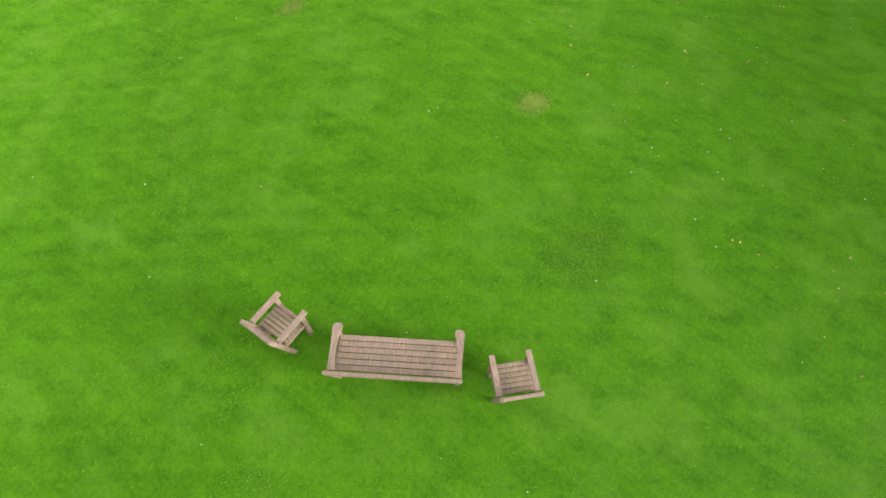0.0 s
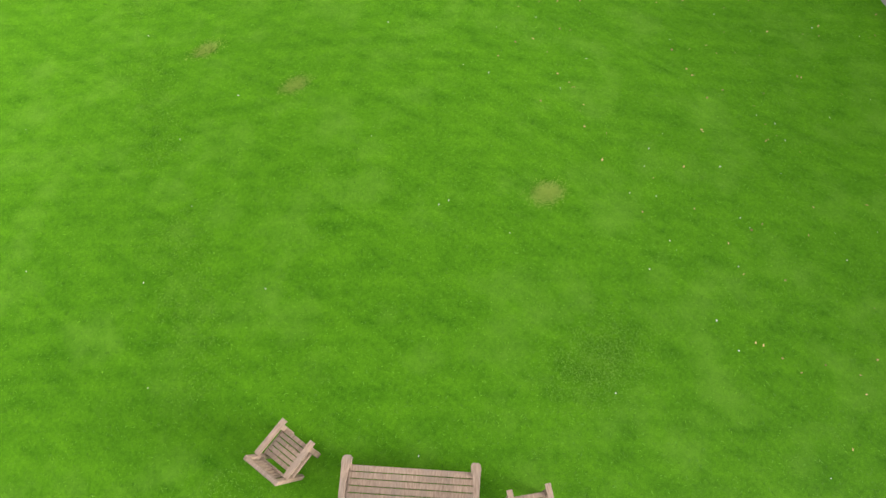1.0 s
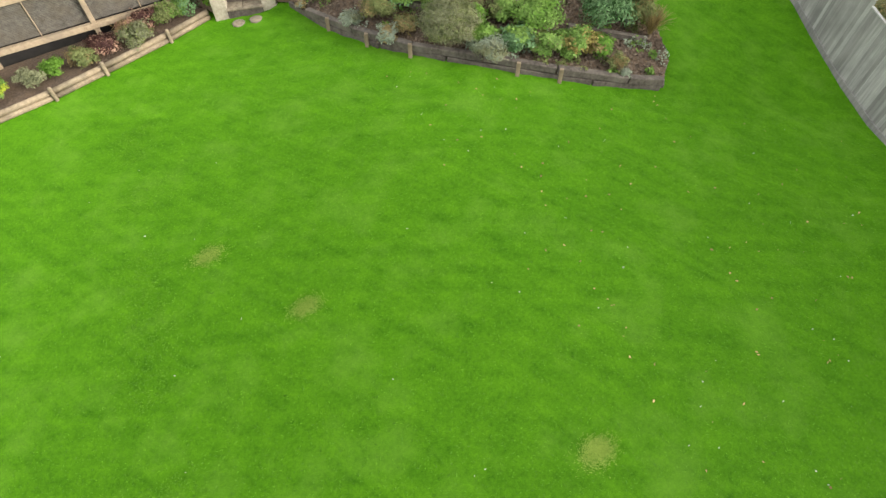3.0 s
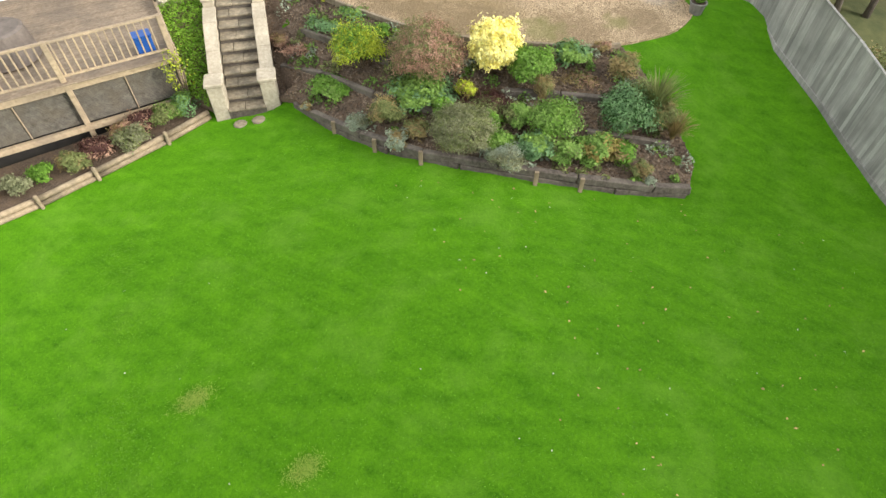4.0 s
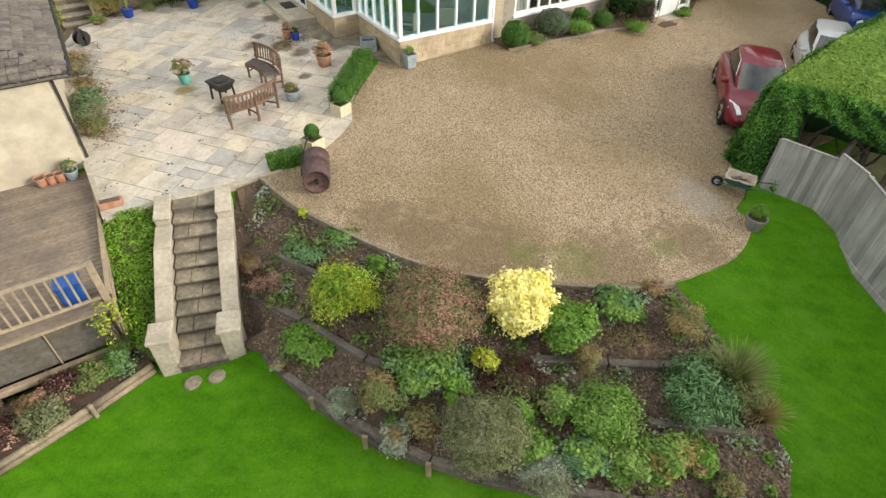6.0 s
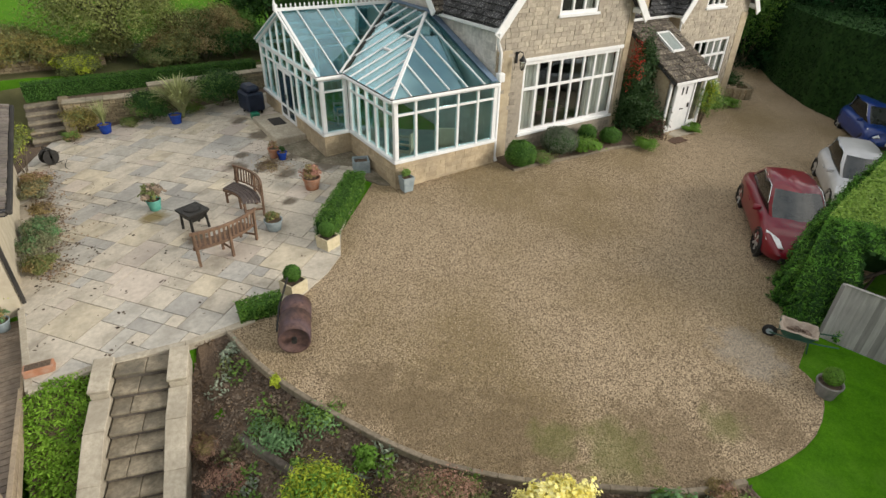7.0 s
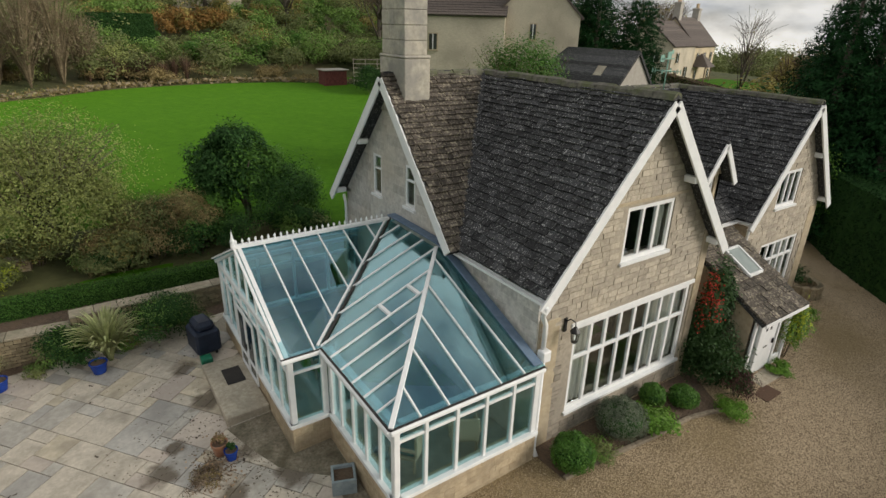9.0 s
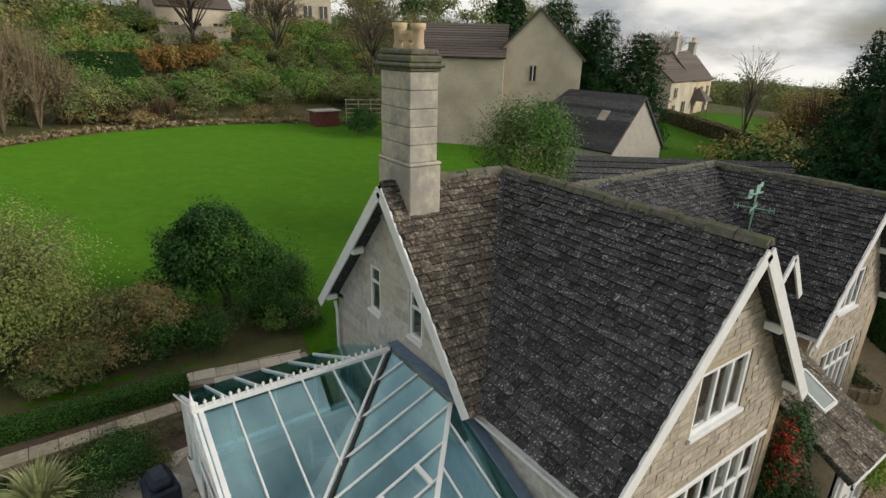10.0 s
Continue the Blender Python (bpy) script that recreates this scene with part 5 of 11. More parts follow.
sleepers(BED_FRONT, z_ground, "sleepers of the flower bed", lift=-0.04, h=0.17, rows=2, each=1.7)
sleepers(BED_RIGHT[:5], z_ground, "sleepers of the flower bed", lift=-0.02, h=0.12, w=0.1, each=1.0)
sleepers([(8.95, 18.6), (9.2, 17.95), (9.58, 16.95), (9.95, 16.04), (10.33, 15.05), (10.61, 14.5), (11.05, 14.1)], z_bed, "sleepers of the flower bed", lift=-0.06, h=0.2, w=0.13)
sleepers([(9.7, 18.8), (10.12, 17.82), (10.88, 16.05)], z_bed, "sleepers of the flower bed", lift=-0.06, h=0.2, w=0.12)
sleepers([(12.6, 13.75), (13.42, 13.23), (13.96, 12.82), (14.79, 12.37)], z_bed, "sleepers of the flower bed", lift=-0.06, h=0.2, w=0.14)
sleepers([(13.57, 11.95), (14.72, 11.16), (15.2, 10.88)], z_bed, "sleepers of the flower bed", lift=-0.06, h=0.2, w=0.13)
M_STAKE = material("stake wood", (0.16, 0.12, 0.08), (0.30, 0.24, 0.16), grain=10, stretch=(1, 1, 0.2), bump=0.3)
for x, y in ((9.5, 14.25), (10.12, 13.25), (11.88, 11.48), (12.66, 10.92), (9.05, 15.5)):
    bm = bmesh.new()
    block(bm, -0.045, 0.045, -0.035, 0.035, -0.15, 0.36, 0.008)
    ob = part("stake", bm, M_STAKE, None, "short wooden stake holding the sleepers", False, "", "stake", "stakes of the flower bed")
    ob.matrix_world = pose(x, y, z_ground(x, y), 0, 0, -38)
# stone kerb between bed and gravel
M_KERB = material("kerb stone", (0.15, 0.125, 0.09), (0.27, 0.225, 0.165), grain=12, bump=0.4, per_object=0.15)
for (x0, y0), (x1, y1) in zip(BED_BACK, BED_BACK[1:]):
    bm = bmesh.new()
    beam(bm, (x0, y0, z_upper(x0, y0) + 0.0), (x1, y1, z_upper(x1, y1) + 0.0), 0.09, 0.16, 0.012)
    part("kerb_stone", bm, M_KERB, None, "low stone kerb holding back the gravel", False, "", "kerb", "kerb of the drive")

BED_PLANTS = [
    ("shrub", 10.34, 16.64, 1.20, 0.95, L_LIME, "yellow-green feathery upright shrub in the flower bed", 3000, (0.085, 0.03), L_BRIGHT),
    ("shrub", 11.44, 15.25, 1.46, 1.12, L_RED, "large round russet shrub in the flower bed", 8200, (0.055, 0.024), L_OLIVE),
    ("shrub", 12.82, 14.49, 1.02, 1.08, L_YELLOW, "bright butter yellow shrub in the flower bed", 6200, (0.085, 0.055), None),
    ("shrub", 13.30, 13.79, 1.01, 0.80, L_BRIGHT, "light green shrub beside the yellow one", 2800, (0.08, 0.045), L_GREEN),
    ("shrub", 14.50, 13.68, 0.82, 0.50, L_GREEN, "low green leafy perennial near the gravel", 1500, (0.11, 0.06), L_BLUE),
    ("shrub", 15.32, 12.79, 0.69, 0.70, L_TAN, "straw coloured dying perennial at the bed's end", 1700, (0.08, 0.03), L_OLIVE),
    ("shrub", 10.99, 14.72, 1.51, 0.40, L_GREEN, "mid green leafy perennial under the russet shrub", 2400, (0.12, 0.06), L_BLUE),
    ("shrub", 12.00, 13.59, 1.08, 0.30, L_PLUM, "dark plum leaved ground cover", 2000, (0.13, 0.022), L_OLIVE),
    ("shrub", 11.79, 14.13, 0.50, 0.40, L_LIME, "yellow flowering perennial beside the plum leaves", 700, (0.06, 0.035), L_AUTUMN),
    ("shrub", 11.16, 14.06, 0.51, 0.35, L_BRIGHT, "fresh green clump among the sleepers", 800, (0.08, 0.05), L_GREEN),
    ("shrub", 11.05, 13.06, 1.17, 0.80, L_LAV, "rounded grey-green lavender bush", 5200, (0.075, 0.016), L_OLIVE),
    ("shrub", 11.76, 13.04, 0.43, 0.45, L_BRIGHT, "fresh green plant behind the lavender", 700, (0.08, 0.045), L_GREEN),
    ("shrub", 12.39, 12.87, 0.59, 0.50, L_GREEN, "green leafy perennial among the sleepers", 1300, (0.085, 0.045), L_OLIVE),
    ("shrub", 12.91, 12.33, 1.08, 0.70, L_GREEN, "bushy mid green shrub", 3000, (0.07, 0.04), L_BRIGHT),
    ("shrub", 12.21, 12.01, 0.68, 0.50, L_BLUE, "blue-green large leaved plant", 1500, (0.10, 0.06), L_GREEN),
    ("shrub", 11.53, 12.10, 0.79, 0.40, L_SILVER, "silver-grey plant spilling over the sleepers", 2000, (0.1, 0.018), L_LAV),
    ("shrub", 11.61, 12.50, 0.53, 0.45, L_BRIGHT, "fresh green perennial behind the silver plant", 1100, (0.085, 0.045), L_GREEN),
    ("shrub", 12.72, 11.65, 0.73, 0.45, L_GREEN, "green perennial behind the front sleepers", 1700, (0.09, 0.05), L_OLIVE),
    ("shrub", 13.37, 11.35, 0.81, 0.50, L_GREEN, "dark leaved green perennial with yellowing leaves", 1900, (0.1, 0.055), L_AUTUMN),
    ("shrub", 13.82, 11.09, 0.56, 0.45, L_BRIGHT, "fresh green perennial near the bed corner", 1100, (0.09, 0.05), L_TAN),
    ("shrub", 14.51, 11.78, 1.21, 0.90, L_BLUE, "loose dark blue-green shrub at the bed's end", 2200, (0.12, 0.03), L_DARK),
    ("shrub", 15.31, 11.50, 0.80, 0.60, L_OLIVE, "loose olive brown perennial at the bed's end", 1100, (0.11, 0.02), L_TAN),
    ("shrub", 13.99, 10.55, 0.42, 0.40, L_OLIVE, "loose green plant at the bed corner", 600, (0.07, 0.03), L_TAN),
    ("shrub", 14.03, 10.31, 0.28, 0.25, L_SILVER, "small silver plant at the bed corner", 500, (0.05, 0.02), None),
    ("shrub", 9.42, 16.56, 1.08, 0.28, L_BRIGHT, "spreading bright green ground cover", 1500, (0.1, 0.055), L_GREEN),
    ("shrub", 9.47, 14.99, 0.46, 0.32, L_SILVER, "small silver-grey cushion plant", 1000, (0.06, 0.016), L_LAV),
    ("shrub", 10.02, 14.70, 0.75, 0.60, L_OLIVE, "low olive green herb", 2000, (0.07, 0.022), L_TAN),
    ("shrub", 9.92, 13.92, 0.46, 0.35, L_SILVER, "pale woolly leaved plant", 900, (0.08, 0.04), L_TAN),
    ("shrub", 10.40, 13.93, 0.60, 0.30, L_TAN, "sparse faded perennial by the sleepers", 500, (0.09, 0.04), L_OLIVE),
    ("shrub", 8.82, 16.60, 0.28, 0.20, L_TAN, "small faded plant at the edge of the sleepers", 400, (0.06, 0.03), L_SILVER),
    ("shrub", 11.18, 17.01, 0.38, 0.28, L_BRIGHT, "small fresh green plant near the gravel", 500, (0.08, 0.05), None),
    ("shrub", 10.53, 19.19, 0.27, 0.20, L_LIME, "tiny lime green seedling near the gravel", 300, (0.06, 0.04), None),
    ("shrub", 10.25, 18.34, 0.94, 0.22, L_BLUE, "blue-green seedlings in the mulch", 420, (0.09, 0.04), None),
    ("shrub", 10.88, 18.14, 0.82, 0.20, L_GREEN, "sparse green seedlings in the mulch", 300, (0.08, 0.04), L_BLUE),
    ("shrub", 9.25, 19.22, 0.61, 0.30, L_RED, "dry russet stems beside the steps", 1300, (0.09, 0.014), L_TAN),
    ("shrub", 9.37, 18.36, 0.82, 0.20, L_RED, "low russet dying ground cover beside the steps", 700, (0.07, 0.02), L_PLUM),
    ("shrub", 13.30, 13.17, 0.46, 0.55, L_TAN, "upright straw coloured stems", 700, (0.14, 0.012), L_OLIVE),
    ("shrub", 14.36, 13.21, 0.83, 0.20, L_TAN, "dry brown stems in bare soil", 260, (0.1, 0.015), L_RED),
    ("shrub", 15.42, 13.70, 0.44, 0.25, L_TAN, "small dry plant beside the gravel", 400, (0.08, 0.02), L_RED),
]
for nm, x, y, w, h, mt, lb, n, lf, sec in BED_PLANTS:
    shrub(nm, (x, y, z_bed(x, y) - 0.02), w, h, mt, lb, n=n, leaf=lf, second=sec, group="plants of the flower bed", ball=mt in (L_YELLOW, L_LAV) or (mt is L_RED and w > 1), share=0.45 if mt in (L_RED, L_LAV) else 0.3)
blades("ornamental_grass", (15.25, 11.65, z_bed(15.25, 11.65)), 1.5, 1.0, L_OLIVE, "loose arching olive and straw grass clump", 260, width=0.028)
blades("ornamental_grass", (15.35, 11.0, z_bed(15.35, 11.0)), 1.0, 0.6, L_TAN, "straw and green ornamental grass tuft", 200, width=0.024)
blades("ornamental_grass", (15.0, 11.95, z_bed(15.0, 11.95)), 0.9, 0.75, L_OLIVE, "olive ornamental grass tuft", 170, width=0.024)

# mulch chips on the soil
chips_p, chips_n = [], []
while len(chips_p) < 9000:
    x, y = NP.uniform(8.6, 16.1), NP.uniform(9.8, 21)
    if inside(x, y, BED):
        chips_p.append((x, y, z_bed(x, y) + 0.012))
quads("bark_mulch", np.array(chips_p), NP.normal(size=(9000, 3)) * 0.5 + np.array([0, 0, 1.0]), 0.06, 0.025,
      material("bark chips", (0.05, 0.03, 0.018), (0.26, 0.18, 0.11), grain=2, bump=0, per_island=0.5), None, NP, "brown bark chip mulch", "stuff", "mulch")

# leaf litter and low weeds
lp = []
while len(lp) < 15000:
    x, y = NP.uniform(8.4, 16.1), NP.uniform(9.8, 21)
    if inside(x, y, BED):
        lp.append((x, y, z_bed(x, y) + NP.uniform(0.012, 0.04)))
quads("leaf_litter", np.array(lp), NP.normal(size=(15000, 3)) * 0.5 + np.array([0, 0, 1.0]), 0.075, 0.04,
      material("dry leaf litter", (0.065, 0.048, 0.036), (0.22, 0.17, 0.125), grain=2, bump=0, per_island=0.5), None, NP, "pinkish brown leaf litter on the soil", "stuff", "leaf litter")
for wm, lb, cn in ((L_GREEN, "low green weeds and seedlings in the bed", 60), (L_SILVER, "low grey-green seedlings in the bed", 36), (L_OLIVE, "low olive weeds in the bed", 40)):
    wp = []
    while len(wp) < cn * 60:
        x, y = NP.uniform(8.6, 15.9), NP.uniform(10, 20.5)
        if inside(x, y, BED):
            r = NP.uniform(0.1, 0.3)
            for _ in range(60):
                a, q = NP.uniform(0, 6.28), r * NP.random() ** 0.6
                px, py = x + q * math.cos(a), y + q * math.sin(a)
                if inside(px, py, BED):
                    wp.append((px, py, z_bed(px, py) + NP.uniform(0.03, 0.2) * (1 - 0.6 * q / r)))
                else:
                    wp.append((x, y, z_bed(x, y) + 0.05))
    quads("seedling", np.array(wp), NP.normal(size=(len(wp), 3)) * 0.6 + np.array([0, 0, 0.9]), 0.085, 0.05, wm, None, NP, lb, "stuff", "weeds")

# ---- garden steps ----
steps = thing("garden_steps", (0, 0, 0), "worn stone garden steps between pale stone side walls", "steps")
B0, T0 = Vector((7.62, 17.72, 0)), Vector((8.68, 21.05, 0))
run = (T0 - B0)
SL = run.length
rd = run.normalized()
rs = Vector((rd.y, -rd.x, 0))
zb, zt_ = -0.12, z_upper(8.68, 21.05) + 0.02
NS = 11
M_STEP = material("step stone", (0.16, 0.135, 0.095), (0.34, 0.29, 0.21), grain=10, bump=0.4, per_object=0.15, stain=(0.10, 0.09, 0.07), stain_scale=3, stain_amount=0.6)
HALF = 0.46
for k in range(NS):
    z1 = zb + (zt_ - zb) * (k + 1) / NS
    for side, (o0, o1) in enumerate(((-HALF, -0.05 + 0.12 * math.sin(k * 2.1)), (-0.04 + 0.12 * math.sin(k * 2.1), HALF))):
        bm = bmesh.new()
        a = B0 + rd * (SL * k / NS - 0.03) + rs * o0
        m = Matrix(((rd.x, rs.x, 0, a.x), (rd.y, rs.y, 0, a.y), (0, 0, 1, 0), (0, 0, 0, 1)))
        block(bm, 0, SL / NS + 0.06, 0, o1 - o0, z1 - 0.06, z1 + rnd.uniform(-0.006, 0.006), 0.012, m)
        part("tread", bm, M_STEP, steps)
    bm = bmesh.new()
    a = B0 + rd * (SL * k / NS + 0.02) + rs * -HALF
    m = Matrix(((rd.x, rs.x, 0, a.x), (rd.y, rs.y, 0, a.y), (0, 0, 1, 0), (0, 0, 0, 1)))
    block(bm, 0, SL / NS + 0.1, 0, 2 * HALF, z1 - 0.3, z1 - 0.055, 0.0, m)
    part("riser", bm, M_SLEEPER, steps)
for sgn in (-1, 1):
    off = sgn * (HALF + 0.17)
    for k, (t0, t1) in enumerate(((0.18, 0.40), (0.40, 0.62), (0.62, 0.80), (0.80, 1.0))):
        a, b = B0 + rd * SL * t0 + rs * off, B0 + rd * SL * t1 + rs * off
        za, zz = zb + (zt_ - zb) * t0 + 0.28, zb + (zt_ - zb) * t1 + 0.28
        if k >= 2:
            za, zz = zb + (zt_ - zb) * (t0 + 0.06) + 0.18, zb + (zt_ - zb) * t1 + 0.1
        vs = []
        bm = bmesh.new()
        w2 = 0.14
        base_z = -0.3
        ring = []
        for p, z in ((a, za), (b, zz)):
            ring.append([bm.verts.new((p.x - rs.x * w2, p.y - rs.y * w2, base_z)), bm.verts.new((p.x + rs.x * w2, p.y + rs.y * w2, base_z)), bm.verts.new((p.x + rs.x * w2, p.y + rs.y * w2, z)), bm.verts.new((p.x - rs.x * w2, p.y - rs.y * w2, z))])
        for i in range(4):
            bm.faces.new((ring[0][i], ring[0][(i + 1) % 4], ring[1][(i + 1) % 4], ring[1][i]))
        bm.faces.new(ring[0][::-1])
        bm.faces.new(ring[1])
        bmesh.ops.recalc_face_normals(bm, faces=bm.faces[:])
        part("side_wall", bm, M_PALESTONE, steps)
        bm = bmesh.new()
        up = Vector((0, 0, 0.035))
        pa, pb = Vector((a.x, a.y, za)) + up, Vector((b.x, b.y, zz)) + up
        beam(bm, pa, pb, 0.34, 0.07, 0.012)
        part("coping", bm, M_PALESTONE, steps, "pale coping slab")
    p = B0 + rd * (SL * 0.08) + rs * off
    m = Matrix(((rd.x, rs.x, 0, p.x), (rd.y, rs.y, 0, p.y), (0, 0, 1, 0), (0, 0, 0, 1)))
    bm = bmesh.new()
    block(bm, -0.24, 0.24, -0.19, 0.19, -0.5, 0.66, 0.02, m)
    part("pillar", bm, M_PALESTONE, steps, "pale stone end pillar")
    bm = bmesh.new()
    block(bm, -0.28, 0.28, -0.23, 0.23, 0.66, 0.76, 0.025, m)
    part("pillar_cap", bm, M_PALESTONE, steps)
for dx in (-0.22, 0.24):
    p = B0 - rd * 0.3 + rs * dx
    bm = bmesh.new()
    lathe(bm, [(0, -0.03), (0.17, -0.03), (0.18, 0.01), (0.16, 0.022), (0, 0.024)], 9)
    ob = part("stepping_stone", bm, M_STEP, None, "round stepping stone at the foot of the steps", False, "", "stepping stone", "stepping stones")
    ob.matrix_world = pose(p.x, p.y, z_ground(p.x, p.y))
# grassy bank beside the steps
L_WEED = leaf_mat("fresh weed leaves", (0.12, 0.25, 0.02), (0.22, 0.38, 0.04))
BANK = [(6.5, 18.7), (6.9, 18.2), (7.45, 19.3), (8.0, 21.0), (7.9, 21.3), (6.7, 21.3), (6.6, 20.0)]
def z_bank(x, y):
    t = ((Vector((x, y, 0)) - B0).dot(rd)) / SL
    return zb + (zt_ - zb) * min(1, max(0, t)) - 0.05
sheet("bank", BANK, z_bank, M_SOIL, "soil bank beside the garden steps", "bank", step=0.3, lift=0.0)
bp = []
while len(bp) < 6000:
    x, y = NP.uniform(6.5, 8.0), NP.uniform(18.2, 21.3)
    if inside(x, y, BANK):
        bp.append((x, y, z_bank(x, y) + NP.uniform(0.0, 0.08) + 0.07 * math.sin(5 * x) * math.cos(4 * y) + 0.05))
quads("ground_cover", np.array(bp), NP.normal(size=(6000, 3)) * 0.6 + np.array([0, 0, 1.0]), 0.085, 0.03, L_WEED, None, NP, "green ground cover on the bank beside the steps", "stuff", "ground cover")

# ---- fence ----
def fence_panel(a, b, za, zb_, h, n, lean=0.0):
    """A panel of upright feather-edge boards between two posts, with rails and a capping strip."""
    a, b = Vector((*a, za)), Vector((*b, zb_))
    t = thing("fence_panel", (0, 0, 0), "silver-grey weathered close-board fence panel beside the lawn", "fence panel", "panels of the fence")
    d = (b - a)
    flat = Vector((d.x, d.y, 0)).normalized()
    side = Vector((-flat.y, flat.x, 0))
    for k in range(n):
        p, q = a.lerp(b, k / n), a.lerp(b, (k + 1.12) / n)
        bm = bmesh.new()
        o = rnd.uniform(-0.004, 0.004)
        v = [bm.verts.new(p + side * (0.012 + o)), bm.verts.new(q + side * (0.002 + o)), bm.verts.new(q - side * (0.006 - o)), bm.verts.new(p - side * (0.012 - o))]
        top = [bm.verts.new(x.co + Vector((0, 0, h + rnd.uniform(-0.012, 0.012)))) for x in v]
        bm.faces.new(v)
        bm.faces.new(top[::-1])
        for i in range(4):
            bm.faces.new((v[i], top[i], top[(i + 1) % 4], v[(i + 1) % 4]))
        bmesh.ops.recalc_face_normals(bm, faces=bm.faces[:])
        part("board", bm, M_FENCE, t)
    for f in (0.15, 0.5, 0.85):
        board("rail", a + side * 0.045 + Vector((0, 0, h * f)), b + side * 0.045 + Vector((0, 0, h * f)), 0.04, 0.08, M_FENCE, t)
    board("capping", a + Vector((0, 0, h + 0.02)), b + Vector((0, 0, h + 0.02)), 0.07, 0.03, M_FENCE, t)
    bm = bmesh.new()
    p = a + side * 0.07
    block(bm, p.x - 0.05, p.x + 0.05, p.y - 0.05, p.y + 0.05, p.z - 0.2, p.z + h - 0.02, 0.01)
    part("post", bm, M_FENCE, t)
    board("gravel_board", a + Vector((0, 0, 0.06)) - side * 0.025, b + Vector((0, 0, 0.06)) - side * 0.025, 0.03, 0.15, M_FENCE, t)
    return t


FENCE = [(20.4, 14.75, 1.2, 1.55), (20.85, 13.65, 1.1, 1.7), (20.62, 12.95, 1.05, 1.68), (20.05, 12.0, 0.92, 1.75), (19.75, 10.2, 0.35, 1.75), (19.2, 8.4, -0.2, 1.62), (18.6, 6.6, -0.5, 1.6), (18.0, 4.8, -0.55, 1.6), (17.4, 3.0, -0.6, 1.6), (16.8, 1.2, -0.62, 1.6), (16.2, -0.6, -0.65, 1.6)]
for (x0, y0, z0, h0), (x1, y1, z1, h1) in zip(FENCE, FENCE[1:]):
    L = math.dist((x0, y0), (x1, y1))
    fence_panel((x0, y0), (x1, y1), z0 - 0.05, z1 - 0.05, h0, max(5, int(L / 0.11)))

# ---- deck, its balustrade and the planted border below ----
deck = thing("deck", (0, 0, 0), "weathered timber deck on posts with a spindle balustrade", "deck")
DZ = 1.22
nb = 38
for k in range(nb):
    y0 = 18.78 + (24.11 - 18.78) * k / nb
    x1 = 6.5 + 0.22 * min(1, (y0 - 18.8) / 3)
    bm = bmesh.new()
    block(bm, -4.0, x1, y0, y0 + 0.131, DZ - 0.03, DZ, 0.004)
    ob = part("deck_board", bm, M_DECKWOOD, deck)
M_OAK = material("pale weathered timber", (0.26, 0.20, 0.13), (0.44, 0.35, 0.24), grain=12, rough=0.8, bump=0.3, stain=(0.18, 0.15, 0.12), stain_scale=1.5, stain_amount=0.5)
def yfront(x): return 18.72 + 0.028 * (x + 4)
board("beam", (-4, yfront(-4), DZ - 0.13), (6.6, yfront(6.6), DZ - 0.13), 0.09, 0.2, M_OAK, deck)
board("sill_beam", (-4, yfront(-4) - 0.02, 0.02), (6.5, yfront(6.5) - 0.02, -0.02), 0.12, 0.14, M_OAK, deck)
for x in (6.5, 4.1, 1.7, -0.7, -3.1):
    bm = bmesh.new()
    block(bm, x - 0.06, x + 0.06, yfront(x) - 0.06, yfront(x) + 0.06, -0.6, DZ + 0.95, 0.01)
    part("post", bm, M_OAK, deck)
board("handrail", (-4, yfront(-4), DZ + 0.92), (6.56, yfront(6.5), DZ + 0.92), 0.08, 0.05, M_OAK, deck)
board("bottom_rail", (-4, yfront(-4), DZ + 0.12), (6.56, yfront(6.5), DZ + 0.12), 0.06, 0.05, M_OAK, deck)
for k in range(66):
    x = -3.95 + k * 0.157
    bm = bmesh.new()
    block(bm, x - 0.018, x + 0.018, yfront(x) - 0.018, yfront(x) + 0.018, DZ + 0.14, DZ + 0.9, 0.004)
    part("spindle", bm, M_OAK, deck)
board("end_rail", (6.56, 19.1, DZ + 0.1), (6.72, 21.6, DZ + 0.1), 0.08, 0.12, M_OAK, deck)
board("deck_edge", (6.6, 19.05, DZ - 0.06), (6.78, 24.0, DZ - 0.0), 0.05, 0.16, M_OAK, deck)
edge_wall = new("edge_wall")
tagged(edge_wall, "low pale stone wall and coping holding the patio above the deck", "wall")
for k in range(4):
    ya, yb = 21.36 + 0.66 * k, 22.01 + 0.66 * k
    xa, xb = 6.86 - 0.022 * k, 6.838 - 0.022 * k
    board("coping_stone", (xa, ya, z_upper(xa, ya) - 0.28), (xb, yb, z_upper(xb, yb) - 0.28), 0.13, 0.66, M_PALESTONE, edge_wall, bevel=0.012)
# trellis screen under the deck
M_TRELLIS = material("dark mesh screen", (0.08, 0.075, 0.065), (0.18, 0.165, 0.14), grain=9, bump=0.3, stain=(0.12, 0.10, 0.07), stain_scale=3, stain_amount=0.5)
for k in range(26):
    z = 0.08 + k * 0.037
    board("screen_slat", (-4, yfront(-4) + 0.1, z), (6.45, yfront(6.45) + 0.1, z), 0.012, 0.026, M_TRELLIS, deck, bevel=0)
for k in range(9):
    x = 5.3 - k * 1.2
    board("screen_upright", (x, yfront(x) + 0.07, 0.05), (x, yfront(x) + 0.07, DZ - 0.2), 0.025, 0.03, M_OAK, deck, up=(0, 1, 0))
# near-black wall behind the screen stands in for shade under the deck
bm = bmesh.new()
